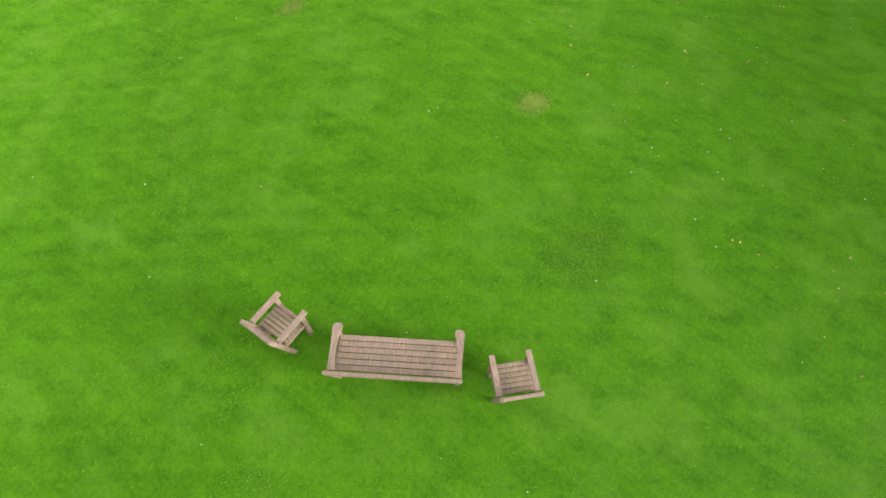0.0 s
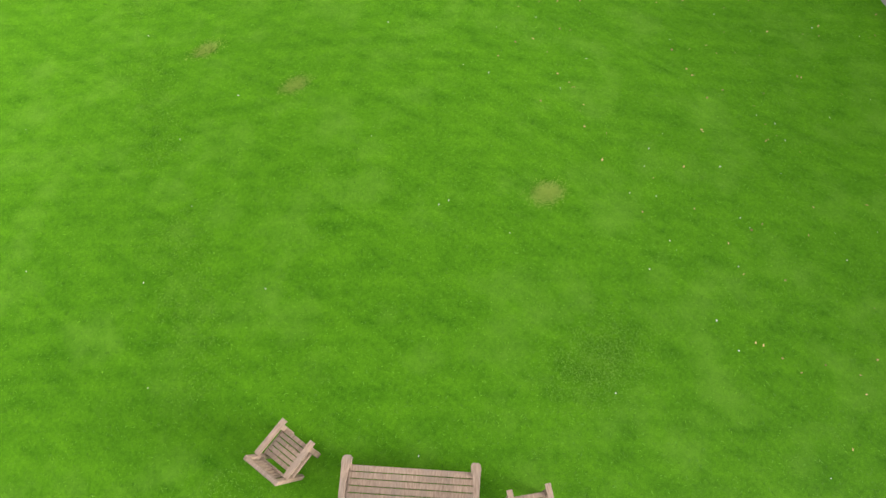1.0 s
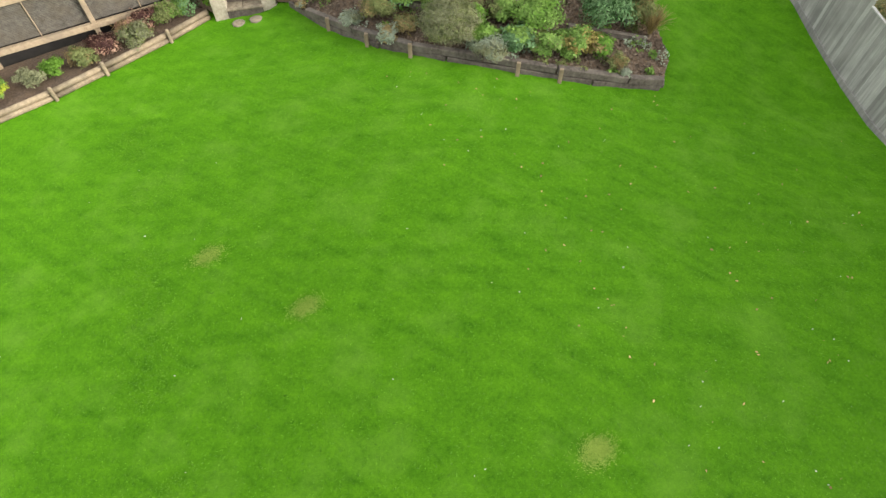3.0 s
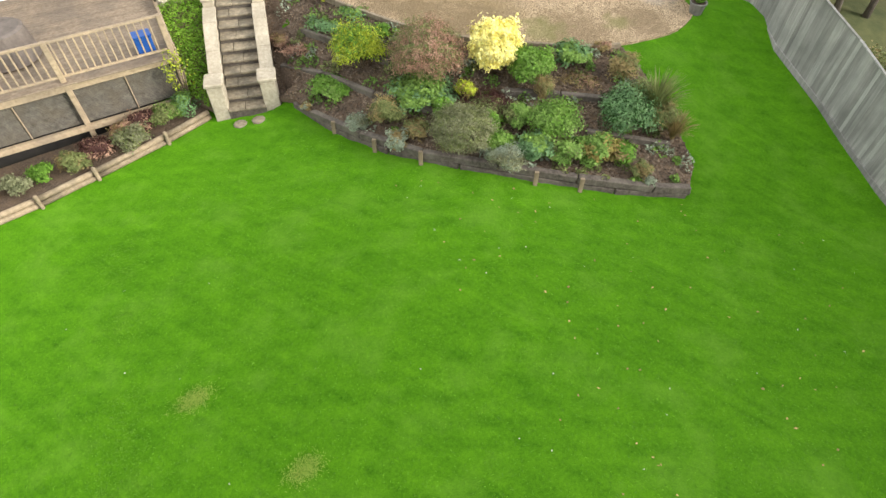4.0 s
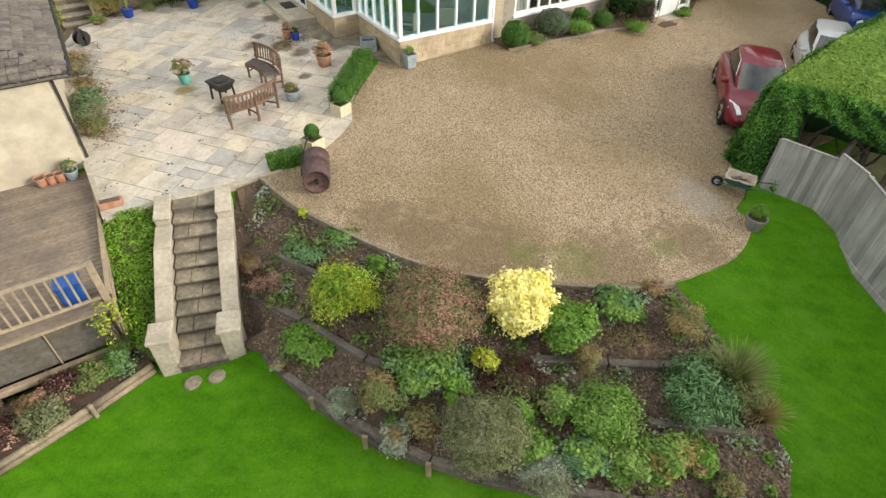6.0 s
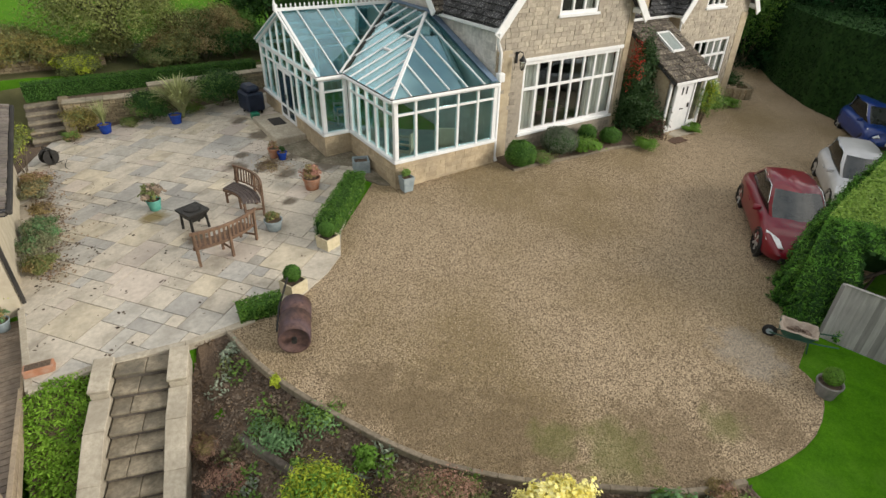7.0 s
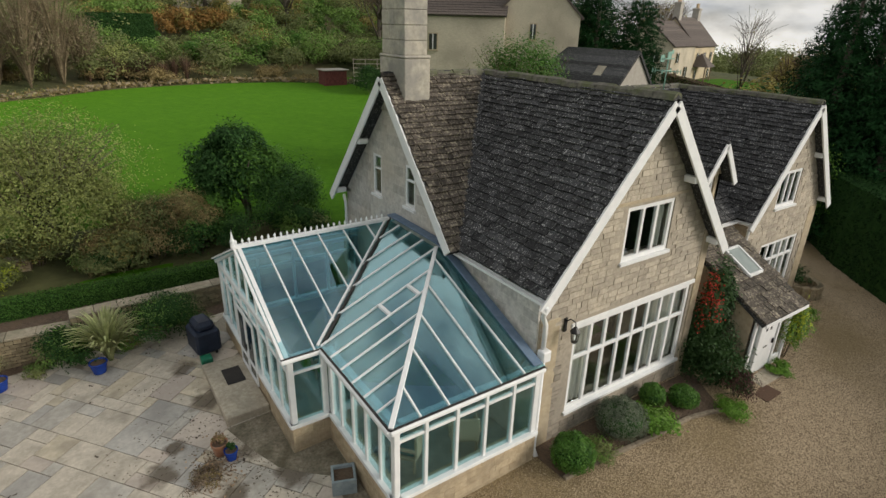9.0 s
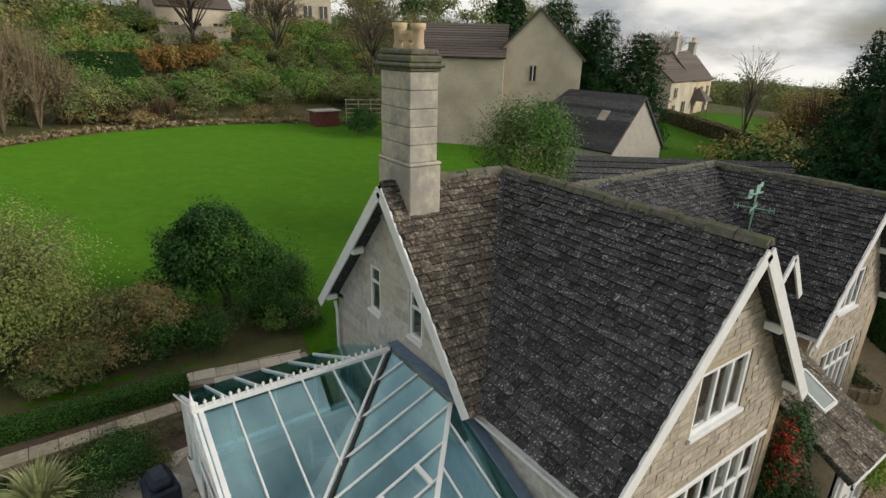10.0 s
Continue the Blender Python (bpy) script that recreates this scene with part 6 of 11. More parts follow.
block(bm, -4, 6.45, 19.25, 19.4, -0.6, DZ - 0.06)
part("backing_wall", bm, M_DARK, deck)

def z_border(x, y): return z_lawn(x, y) + 0.22
BORDER = [(-4, 17.15), (1.0, 17.05), (3.9, 17.55), (5.6, 17.95), (6.75, 18.3), (6.6, 19.0), (-4, 18.75)]
sheet("border", BORDER, z_border, M_SOIL, "dark soil of the narrow border below the deck", "flower bed", step=0.5, lift=0.0)
M_LOG = material("log wood", (0.20, 0.155, 0.10), (0.36, 0.29, 0.20), grain=10, bump=0.4, per_object=0.15, stain=(0.14, 0.12, 0.09), stain_scale=3, stain_amount=0.5)
edge = smooth_line([(-4, 17.1), (1.0, 17.0), (3.9, 17.5), (5.6, 17.9), (6.75, 18.25)], 1.1)
for (x0, y0), (x1, y1) in zip(edge, edge[1:]):
    for r in (0, 1):
        ob = pipe("edging_log", [(x0, y0 + 0.02 * r, z_lawn(x0, y0) + 0.06 + r * 0.13), (x1, y1 + 0.02 * r, z_lawn(x1, y1) + 0.06 + r * 0.13)], 0.07, M_LOG, None, 8, "peeled log edging of the border")
        tagged(ob, "", "log edging", "logs edging the border")
    bm = bmesh.new()
    lathe(bm, [(0, -0.2), (0.045, -0.2), (0.045, 0.36), (0.03, 0.38), (0, 0.38)], 8, (x0, y0 - 0.09, z_lawn(x0, y0)))
    part("peg", bm, M_LOG, None, "round wooden peg holding the log edging", False, "", "peg", "pegs of the border")
BORDER_PLANTS = [(6.3, 18.55, 0.7, 0.5, L_GREEN, L_BLUE, "green leafy plant beside the steps pillar"), (5.75, 18.4, 0.6, 0.45, L_OLIVE, L_GREEN, "pale green plant in the border"),
                 (5.3, 18.55, 0.8, 0.4, L_PLUM, L_RED, "dark red heuchera like clump in the border"), (4.75, 18.35, 0.6, 0.4, L_RED, L_TAN, "russet dying perennial in the border"),
                 (4.9, 17.95, 0.75, 0.45, L_LAV, L_OLIVE, "grey-green lavender in the border"), (4.1, 18.1, 0.8, 0.35, L_PLUM, L_RED, "dark plum clump in the border"),
                 (3.55, 17.8, 0.6, 0.4, L_OLIVE, L_TAN, "olive green herb in the border"), (2.9, 17.85, 0.55, 0.35, L_BRIGHT, None, "fresh green plant in the border"),
                 (2.35, 17.75, 0.6, 0.4, L_LAV, None, "grey cushion plant in the border"), (1.6, 17.6, 0.6, 0.4, L_GREEN, L_LIME, "green cushion plant in the border"),
                 (0.8, 17.6, 0.6, 0.4, L_LAV, None, "grey lavender cushion in the border"), (0.0, 17.6, 0.7, 0.4, L_OLIVE, None, "olive green shrub in the border"), (-1.0, 17.7, 0.7, 0.4, L_GREEN, None, "green shrub in the border")]
for x, y, w, h, m1, m2, lb in BORDER_PLANTS:
    shrub("border_plant", (x, y, z_border(x, y)), w, h, m1, lb, "plant", n=1100, leaf=(0.07, 0.04), second=m2, group="plants of the border")
# climbing stems at the deck corner
cl = shrub("climber", (6.45, 18.75, 0.1), 0.6, 1.3, L_LIME, "sparse yellowing climber on the deck corner post", "climber", n=130, leaf=(0.08, 0.05), second=L_OLIVE)
# blue crates on the deck
M_BLUE = material("blue plastic", (0.012, 0.07, 0.30), (0.02, 0.10, 0.38), grain=4, rough=0.45, bump=0.05)
bx = thing("recycling_box", (6.0, 19.35, DZ), "blue plastic recycling box standing on the deck", "storage box")
bm = bmesh.new()
block(bm, -0.2, 0.2, -0.16, 0.16, 0, 0.42, 0.02)
part("body", bm, M_BLUE, bx)
bm = bmesh.new()
block(bm, -0.22, 0.22, -0.18, 0.18, 0.42, 0.47, 0.015)
part("rim", bm, M_BLUE, bx)
tb = thing("garden_table", (3.15, 20.6, DZ), "round covered garden table on the deck", "table")
bm = bmesh.new()
lathe(bm, [(0.0, 0.76), (0.55, 0.76), (0.62, 0.73), (0.66, 0.4), (0.70, 0.05), (0.66, 0.05), (0.6, 0.7), (0, 0.72)], 24)
part("cover", bm, material("grey-brown cover", (0.10, 0.085, 0.075), (0.17, 0.145, 0.13), grain=5, rough=0.7, bump=0.1), tb, "taut grey-brown fabric cover")
bm = bmesh.new()
lathe(bm, [(0, 0), (0.3, 0), (0.3, 0.03), (0.05, 0.06), (0.05, 0.7), (0, 0.7)], 12)
part("pedestal", bm, M_DARK, tb)

# ---- annex ----
annex = thing("annex", (0, 0, 0), "single storey cream rendered annex with a tiled roof and white doors", "outbuilding")
M_RENDER = material("cream render", (0.42, 0.37, 0.27), (0.56, 0.505, 0.39), grain=4, bump=0.25, stain=(0.36, 0.31, 0.24), stain_scale=1.4, stain_amount=0.6, rough=0.9)
AX, AY0, AY1, AZ = 6.78, 24.1, 31.2, 3.66
def at_as(a, d, z): return (a, AY0 + d, z)
DOOR = (2.6, 4.75, 1.2, 3.1)
wall("wall", [(-4, 1.0), (AX, 1.0), (AX, AZ), (-4, AZ)], [DOOR], at_as, 0.3, M_RENDER, annex)
def at_ae(a, d, z): return (AX - d, a, z)
wall("wall", [(AY0 + 0.3, 1.0), (AY1 - 0.3, 1.0), (AY1 - 0.3, AZ), (AY0 + 0.3, AZ)], [], at_ae, 0.3, M_RENDER, annex)
def at_an(a, d, z): return (a, AY1 - d, z)
wall("wall", [(-4, 1.0), (AX, 1.0), (AX, AZ), (-4, AZ)], [], at_an, 0.3, M_RENDER, annex)
M_BROWNTILE = material("brown roof tile", (0.085, 0.072, 0.064), (0.19, 0.16, 0.14), grain=12, bump=0.4, per_island=0.25, stain=(0.22, 0.20, 0.15), stain_scale=3, stain_amount=0.5)
ym = (AY0 + AY1) / 2
EX, RX = AX + 0.44, AX - 3.4
roof_plane([(-4, AY0 - 0.12, AZ), (EX, AY0 - 0.12, AZ), (RX, ym, AZ + 1.35), (-4, ym, AZ + 1.35)], (0, 1, 0.37), annex, rnd, mat=M_BROWNTILE, gap=(0.18, 0.24), width=(0.2, 0.34))
roof_plane([(EX, AY0 - 0.12, AZ), (EX, AY1 + 0.12, AZ), (RX, ym, AZ + 1.35)], (-1, 0, 0.367), annex, rnd, mat=M_BROWNTILE, gap=(0.18, 0.24), width=(0.2, 0.34))
roof_plane([(-4, AY1 + 0.12, AZ), (EX, AY1 + 0.12, AZ), (RX, ym, AZ + 1.35), (-4, ym, AZ + 1.35)], (0, -1, 0.37), annex, rnd, mat=M_BROWNTILE, gap=(0.18, 0.24), width=(0.2, 0.34))
board("gutter", (EX + 0.05, AY0 - 0.15, AZ - 0.03), (EX + 0.05, AY1 + 0.12, AZ - 0.03), 0.1, 0.09, M_DARK, annex, bevel=0.02)
board("fascia", (-4, AY0 - 0.1, AZ - 0.05), (EX, AY0 - 0.1, AZ - 0.05), 0.03, 0.06, M_SLEEPER, annex)
board("downpipe", (AX + 0.06, AY0 + 0.1, 1.3), (AX + 0.06, AY0 + 0.1, AZ - 0.05), 0.07, 0.07, M_DARK, annex, up=(0, 1, 0))
window("door", at_as, *DOOR, 3, parent=annex, sill=False, frame=0.12, bar=0.12, label="white framed glazed patio door")
# near-black floor and wall put the annex's inner shade into colour
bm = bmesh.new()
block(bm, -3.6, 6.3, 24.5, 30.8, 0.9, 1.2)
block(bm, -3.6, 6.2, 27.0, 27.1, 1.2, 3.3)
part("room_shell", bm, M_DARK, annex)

# ---- lawn furniture ----
M_TEAK = material("weathered teak", (0.17, 0.115, 0.085), (0.32, 0.235, 0.18), grain=9, stretch=(6, 1, 1), rough=0.75, bump=0.25, per_object=0.1, stain=(0.17, 0.14, 0.12), stain_scale=4, stain_amount=0.5)
M_TEAKDARK = material("brown teak", (0.10, 0.06, 0.04), (0.20, 0.125, 0.08), grain=9, stretch=(1, 1, 1), rough=0.65, bump=0.25, per_object=0.1)


def slat_seat(name, at, turn, width, depth, label, category, slats, back_slats, curved=True, group=""):
    """A slatted garden seat facing +y: arms, legs, seat slats, upright back slats, rails."""
    t = thing(name, at, label, category, group, turn)

    def bx(nm, x0, x1, y0, y1, z0, z1, bv=0.008, m=None):
        bm = bmesh.new()
        block(bm, x0, x1, y0, y1, z0, z1, bv, m)
        return part(nm, bm, M_TEAK, t)
    hw, hd = width / 2, depth / 2
    for sx in (-1, 1):
        x = sx * (hw - 0.04)
        bx("front_leg", x - 0.03, x + 0.03, hd - 0.1, hd - 0.03, 0, 0.60)
        tilt = Matrix.Translation((x, -hd + 0.14, 0)) @ Matrix.Rotation(radians(13), 4, "X")
        bx("back_leg", -0.03, 0.03, -0.03, 0.03, 0.008, 0.84, 0.008, tilt)
        bm = bmesh.new()
        prof = [(0.052, 0), (0.036, 0.25), (0.034, 0.5), (0.045, 0.75), (0.062, 0.9), (0.058, 0.98), (0.035, 1.02)] if curved else [(0.035, 0), (0.035, 0.5), (0.035, 1.0)]
        lo, hi = [], []
        for wdt, q in prof:
            y = -hd + 0.04 + (depth - 0.02) * q
            bulge = sx * (0.02 * math.sin(q * math.pi) if curved else 0)
            for lst, z in ((lo, 0.60), (hi, 0.635)):
                lst.append((bm.verts.new((x - wdt + bulge, y, z)), bm.verts.new((x + wdt + bulge, y, z))))
        for a, b in ((lo, 1), (hi, 0)):
            for i in range(len(a) - 1):
                f = (a[i][0], a[i][1], a[i + 1][1], a[i + 1][0])
                bm.faces.new(f)
        for i in range(len(lo) - 1):
            bm.faces.new((lo[i][0], hi[i][0], hi[i + 1][0], lo[i + 1][0]))
            bm.faces.new((lo[i][1], hi[i][1], hi[i + 1][1], lo[i + 1][1]))
        bm.faces.new((lo[0][0], lo[0][1], hi[0][1], hi[0][0]))
        bm.faces.new((lo[-1][0], lo[-1][1], hi[-1][1], hi[-1][0]))
        bmesh.ops.recalc_face_normals(bm, faces=bm.faces[:])
        part("armrest", bm, M_TEAK, t, "broad curved armrest" if curved else "")
        bx("side_rail", x - 0.02, x + 0.02, -hd + 0.08, hd - 0.08, 0.34, 0.40)
    sd = depth - 0.14
    for k in range(slats):
        y0 = -hd + 0.10 + sd * k / slats
        bx("seat_slat", -hw + 0.05, hw - 0.05, y0, y0 + sd / slats - 0.009, 0.405, 0.43, 0.005)
    bx("front_rail", -hw + 0.06, hw - 0.06, hd - 0.085, hd - 0.05, 0.33, 0.40)
    lean = Matrix.Translation((0, -hd + 0.14, 0)) @ Matrix.Rotation(radians(13), 4, "X")
    bx("top_rail", -hw + (-0.02 if curved else 0.03), hw + (0.02 if curved else -0.03), -0.025, 0.025, 0.785, 0.85, 0.01, lean)
    bx("back_rail", -hw + 0.06, hw - 0.06, -0.02, 0.02, 0.46, 0.51, 0.006, lean)
    for k in range(back_slats):
        x = -hw + 0.12 + (width - 0.24) * k / max(1, back_slats - 1)
        bx("back_slat", x - 0.02, x + 0.02, -0.009, 0.009, 0.5, 0.79, 0.004, lean)
    return t


def lawn_at(x, y): return (x, y, z_ground(x, y) - 0.01)


slat_seat("garden_bench", lawn_at(4.07, 1.40), -33.5, 1.62, 0.62, "weathered teak three seat bench with curved arms on the lawn", "bench", 6, 17)
slat_seat("garden_chair", lawn_at(2.96, 2.55), -65.0, 0.54, 0.52, "weathered teak slatted garden armchair turned aside on the lawn", "chair", 6, 7, False, "armchairs on the lawn")
slat_seat("garden_chair", lawn_at(5.22, 0.46), -21.0, 0.55, 0.54, "weathered teak slatted garden armchair beside the bench", "chair", 6, 7, False, "armchairs on the lawn")


# ---- patio furniture ----
def curved_bench(at, turn, radius, sweep, label, seat_mat):
    """A bench bent round a fire bowl: its centre of curvature lies ahead (+y)."""
    t = thing("curved_bench", at, label, "bench", "curved benches on the patio", turn)
    def polar(r, a, z): return Vector((r * math.sin(a), radius - r * math.cos(a), z))
    n = 16
    a0, a1 = -sweep / 2, sweep / 2
    def arc_band(nm, r0, r1, z0, z1, mat):
        bm = bmesh.new()
        prev = None
        for i in range(n + 1):
            a = a0 + (a1 - a0) * i / n
            ring = [bm.verts.new(polar(r0, a, z0)), bm.verts.new(polar(r1, a, z0)), bm.verts.new(polar(r1, a, z1)), bm.verts.new(polar(r0, a, z1))]
            if prev:
                for k in range(4):
                    bm.faces.new((prev[k], prev[(k + 1) % 4], ring[(k + 1) % 4], ring[k]))
            else:
                bm.faces.new(ring)
            prev = ring
        bm.faces.new(prev[::-1])
        bmesh.ops.recalc_face_normals(bm, faces=bm.faces[:])
        return part(nm, bm, mat, t)
    for k in range(5):
        r1 = radius - k * 0.088
        arc_band("seat_slat", r1 - 0.078, r1, 0.41, 0.435, seat_mat)
    arc_band("front_rail", radius - 0.44, radius - 0.41, 0.34, 0.41, M_TEAKDARK)
    arc_band("top_rail", radius + 0.05, radius + 0.10, 0.84, 0.90, M_TEAKDARK)
    arc_band("back_rail", radius + 0.02, radius + 0.05, 0.47, 0.51, M_TEAKDARK)
    for i in range(15):
        a = a0 + (a1 - a0) * (i + 0.5) / 15
        bm = bmesh.new()
        beam(bm, polar(radius + 0.03, a, 0.5), polar(radius + 0.07, a, 0.85), 0.05, 0.016, 0.003, up=polar(1, a, 0) - polar(0, a, 0))
        part("back_slat", bm, M_TEAKDARK, t)
    for a in (a0 + 0.04, 0, a1 - 0.04):
        bm = bmesh.new()
        beam(bm, polar(radius + 0.03, a, 0), polar(radius + 0.07, a, 0.9), 0.06, 0.06, 0.008)
        part("back_leg", bm, M_TEAKDARK, t)
        bm = bmesh.new()
        beam(bm, polar(radius - 0.40, a, 0), polar(radius - 0.40, a, 0.41), 0.055, 0.055, 0.008)
        part("front_leg", bm, M_TEAKDARK, t)
        bm = bmesh.new()
        beam(bm, polar(radius - 0.40, a, 0.2), polar(radius + 0.04, a, 0.2), 0.04, 0.04, 0.004)
        part("stretcher", bm, M_TEAKDARK, t)
    return t


def patio_at(x, y, h=0.03): return (x, y, z_upper(x, y) + h)


# the bowl stands at (10.5, 25.1); both benches curve round it
curved_bench(patio_at(10.95, 23.35), 17, 1.75, 0.92, "brown slatted teak bench curving round the fire bowl, back turned", M_TEAKDARK)
curved_bench(patio_at(12.1, 25.35), 100, 1.75, 0.9, "curved dark teak bench facing the fire bowl", material("grey-brown seat wood", (0.07, 0.055, 0.05), (0.13, 0.105, 0.095), grain=9, bump=0.2))
M_IRON = material("black iron", (0.012, 0.012, 0.012), (0.035, 0.033, 0.03), grain=14, rough=0.55, bump=0.2)
fp = thing("fire_bowl", patio_at(10.52, 25.05), "square black iron fire table on four legs", "fire pit", "", 20)
bm = bmesh.new()
block(bm, -0.29, 0.29, -0.29, 0.29, 0.49, 0.54, 0.008)
part("table_top", bm, M_IRON, fp)
bm = bmesh.new()
tray = [[bm.verts.new((sx * r, sy * r, z)) for sx, sy in ((-1, -1), (1, -1), (1, 1), (-1, 1))] for r, z in ((0.15, 0.26), (0.28, 0.489))]
bm.faces.new(tray[0][::-1])
bm.faces.new(tray[1])
for i in range(4):
    bm.faces.new((tray[0][i], tray[0][(i + 1) % 4], tray[1][(i + 1) % 4], tray[1][i]))
part("tapered_tray", bm, M_IRON, fp)
bm = bmesh.new()
lathe(bm, [(0.0, 0.42), (0.16, 0.44), (0.2, 0.54), (0.2, 0.565), (0.15, 0.59), (0.06, 0.62), (0, 0.63)], 18)
part("bowl_lid", bm, M_IRON, fp)
for sx in (-1, 1):
    for sy in (-1, 1):
        bm = bmesh.new()
        beam(bm, (sx * 0.2, sy * 0.2, 0.5), (sx * 0.22, sy * 0.22, 0), 0.055, 0.055, 0.006)
        part("leg", bm, M_IRON, fp)

M_TERRA = material("terracotta", (0.30, 0.13, 0.07), (0.44, 0.22, 0.13), grain=9, bump=0.2, stain=(0.38, 0.30, 0.24), stain_scale=6, stain_amount=0.5)
M_GLAZE = material("teal glaze", (0.06, 0.27, 0.22), (0.14, 0.40, 0.33), grain=6, rough=0.25, bump=0.05)
M_COBALT = material("cobalt glaze", (0.008, 0.03, 0.22), (0.02, 0.07, 0.36), grain=5, rough=0.2, bump=0.03)
M_GREYPOT = material("blue-grey pot", (0.20, 0.25, 0.27), (0.32, 0.37, 0.38), grain=7, bump=0.15)
M_WOODTUB = material("grey barrel wood", (0.13, 0.125, 0.115), (0.25, 0.24, 0.22), grain=9, stretch=(1, 1, 0.2), bump=0.3)
M_BUFF = material("buff stone planter", (0.46, 0.40, 0.26), (0.62, 0.55, 0.38), grain=9, bump=0.3)


def pot(at, r, h, mat, label, plant=None, name="plant_pot", category="plant pot", group="", flare=0.75, square=False, turn=0.0):
    """A pot with its rim and soil; plant: (material, width, height, leaf, count, second)."""
    t = thing(name, at, label, category, group, turn)
    bm = bmesh.new()
    if square:
        lo, hi = r * flare, r
        m = []
        for q, z in ((lo, 0), (hi, h), (hi - 0.025, h), (hi - 0.03, h - 0.07)):
            m.append([bm.verts.new((sx * q, sy * q, z)) for sx, sy in ((-1, -1), (1, -1), (1, 1), (-1, 1))])
        for a, b in zip(m, m[1:]):
            for k in range(4):
                bm.faces.new((a[k], a[(k + 1) % 4], b[(k + 1) % 4], b[k]))
        bm.faces.new(m[0][::-1])
        bm.faces.new(m[-1])
    else:
        lathe(bm, [(0, 0), (r * flare * 0.95, 0), (r * flare, 0.02), (r * 0.95, h * 0.8), (r * 0.95, h * 0.86), (r * 1.04, h * 0.88), (r * 1.05, h), (r * 0.92, h), (r * 0.9, h * 0.84), (0, h * 0.82)], 24)
    bmesh.ops.recalc_face_normals(bm, faces=bm.faces[:])
    part("pot", bm, mat, t, "", not square)
    bm = bmesh.new()
    if square:
        block(bm, -r + 0.035, r - 0.035, -r + 0.035, r - 0.035, h - 0.09, h - 0.05)
    else:
        lathe(bm, [(0, h * 0.83), (r * 0.9, h * 0.83), (r * 0.9, h * 0.87), (0, h * 0.9)], 16)
    part("soil", bm, M_SOIL, t)
    if plant:
        mt, w, ph, lf, n, sec = plant
        pts, nrm = cloud(NP, n, (0, 0, h + ph * 0.42), (w / 2, w / 2, ph / 2), lumps=10)
        pts[:, 2] = np.maximum(pts[:, 2], h * 0.85)
        quads("foliage", pts, nrm, lf[0], lf[1], mt, t, NP)
        if sec is not None:
            pts, nrm = cloud(NP, n // 2, (0, 0, h + ph * 0.45), (w / 2, w / 2, ph / 2), lumps=10)
            pts[:, 2] = np.maximum(pts[:, 2], h * 0.85)
            quads("second_foliage", pts, nrm, lf[0], lf[1], sec, t, NP)
        bm = bmesh.new()
        beam(bm, (0, 0, h * 0.8), (0.02, 0, h + ph * 0.4), 0.03, 0.03)
        part("stem", bm, M_TWIG, t)
    return t


L_FADED = leaf_mat("faded flower heads", (0.13, 0.09, 0.06), (0.38, 0.30, 0.22), isl=0.5)
pot(patio_at(9.84, 26.62), 0.18, 0.3, M_GLAZE, "teal glazed pot of faded brown hydrangea on the patio", (L_FADED, 0.64, 0.42, (0.10, 0.075), 420, L_OLIVE))
pot(patio_at(13.69, 25.32), 0.24, 0.34, M_TERRA, "terracotta pot with pink-tinged foliage on the patio", (leaf_mat("pink leaves", (0.30, 0.14, 0.11), (0.46, 0.26, 0.18)), 0.5, 0.4, (0.085, 0.045), 420, L_TAN))
pot(patio_at(12.12, 23.9), 0.22, 0.28, M_GREYPOT, "round blue-grey pot with a low plant beside the bench", (L_OLIVE, 0.4, 0.22, (0.06, 0.03), 500, L_TAN))
pot(patio_at(15.85, 23.85), 0.17, 0.42, M_GREYPOT, "tall square grey planter with a small green plant", (L_GREEN, 0.3, 0.25, (0.06, 0.03), 500, None), square=True, flare=0.75)
pot(patio_at(13.46, 27.8), 0.17, 0.3, M_TERRA, "small terracotta pot by the doorstep", (L_TAN, 0.3, 0.25, (0.08, 0.02), 160, L_RED))
pot(patio_at(13.62, 27.52), 0.14, 0.24, M_COBALT, "small cobalt blue pot by the doorstep", (L_DARK, 0.22, 0.2, (0.05, 0.03), 200, None))
pot(patio_at(11.55, 32.55), 0.21, 0.32, M_COBALT, "cobalt glazed pot below the striped strap-leaved plant", None)
pot(patio_at(9.38, 33.3), 0.21, 0.32, M_COBALT, "cobalt glazed pot with a spiky pale plant", None)
L_STRAP = leaf_mat("striped strap leaves", (0.24, 0.28, 0.10), (0.48, 0.50, 0.26))
blades("strap_plant", patio_at(11.85, 32.95, 0.0), 2.2, 1.15, L_STRAP, "large arching cream-striped strap-leaved plant against the wall", 210, "plant", 0.11, 1.15)
blades("strap_plant", patio_at(9.38, 33.3, 0.3), 0.9, 0.8, L_STRAP, "spiky pale strap-leaved plant in a blue pot", 80, "plant", 0.035, 0.5)
shrub("shrub", patio_at(10.95, 33.5, -0.02), 1.4, 1.05, L_DARK, "dark green shrub against the stone wall", n=2600, leaf=(0.08, 0.04), second=L_GREEN)
shrub("shrub", patio_at(13.25, 33.3, -0.02), 1.9, 1.25, L_DARK, "broad dark green shrub against the stone wall", n=4200, leaf=(0.08, 0.04), second=L_GREEN)
shrub("shrub", patio_at(8.75, 33.9, -0.02), 1.0, 0.9, L_AUTUMN, "yellowing shrub at the foot of the wall", n=1500, leaf=(0.08, 0.04), second=L_OLIVE)
shrub("shrub", patio_at(10.2, 33.55, -0.02), 0.7, 0.3, L_OLIVE, "low weeds at the foot of the wall", n=500, leaf=(0.07, 0.04), second=L_GREEN)
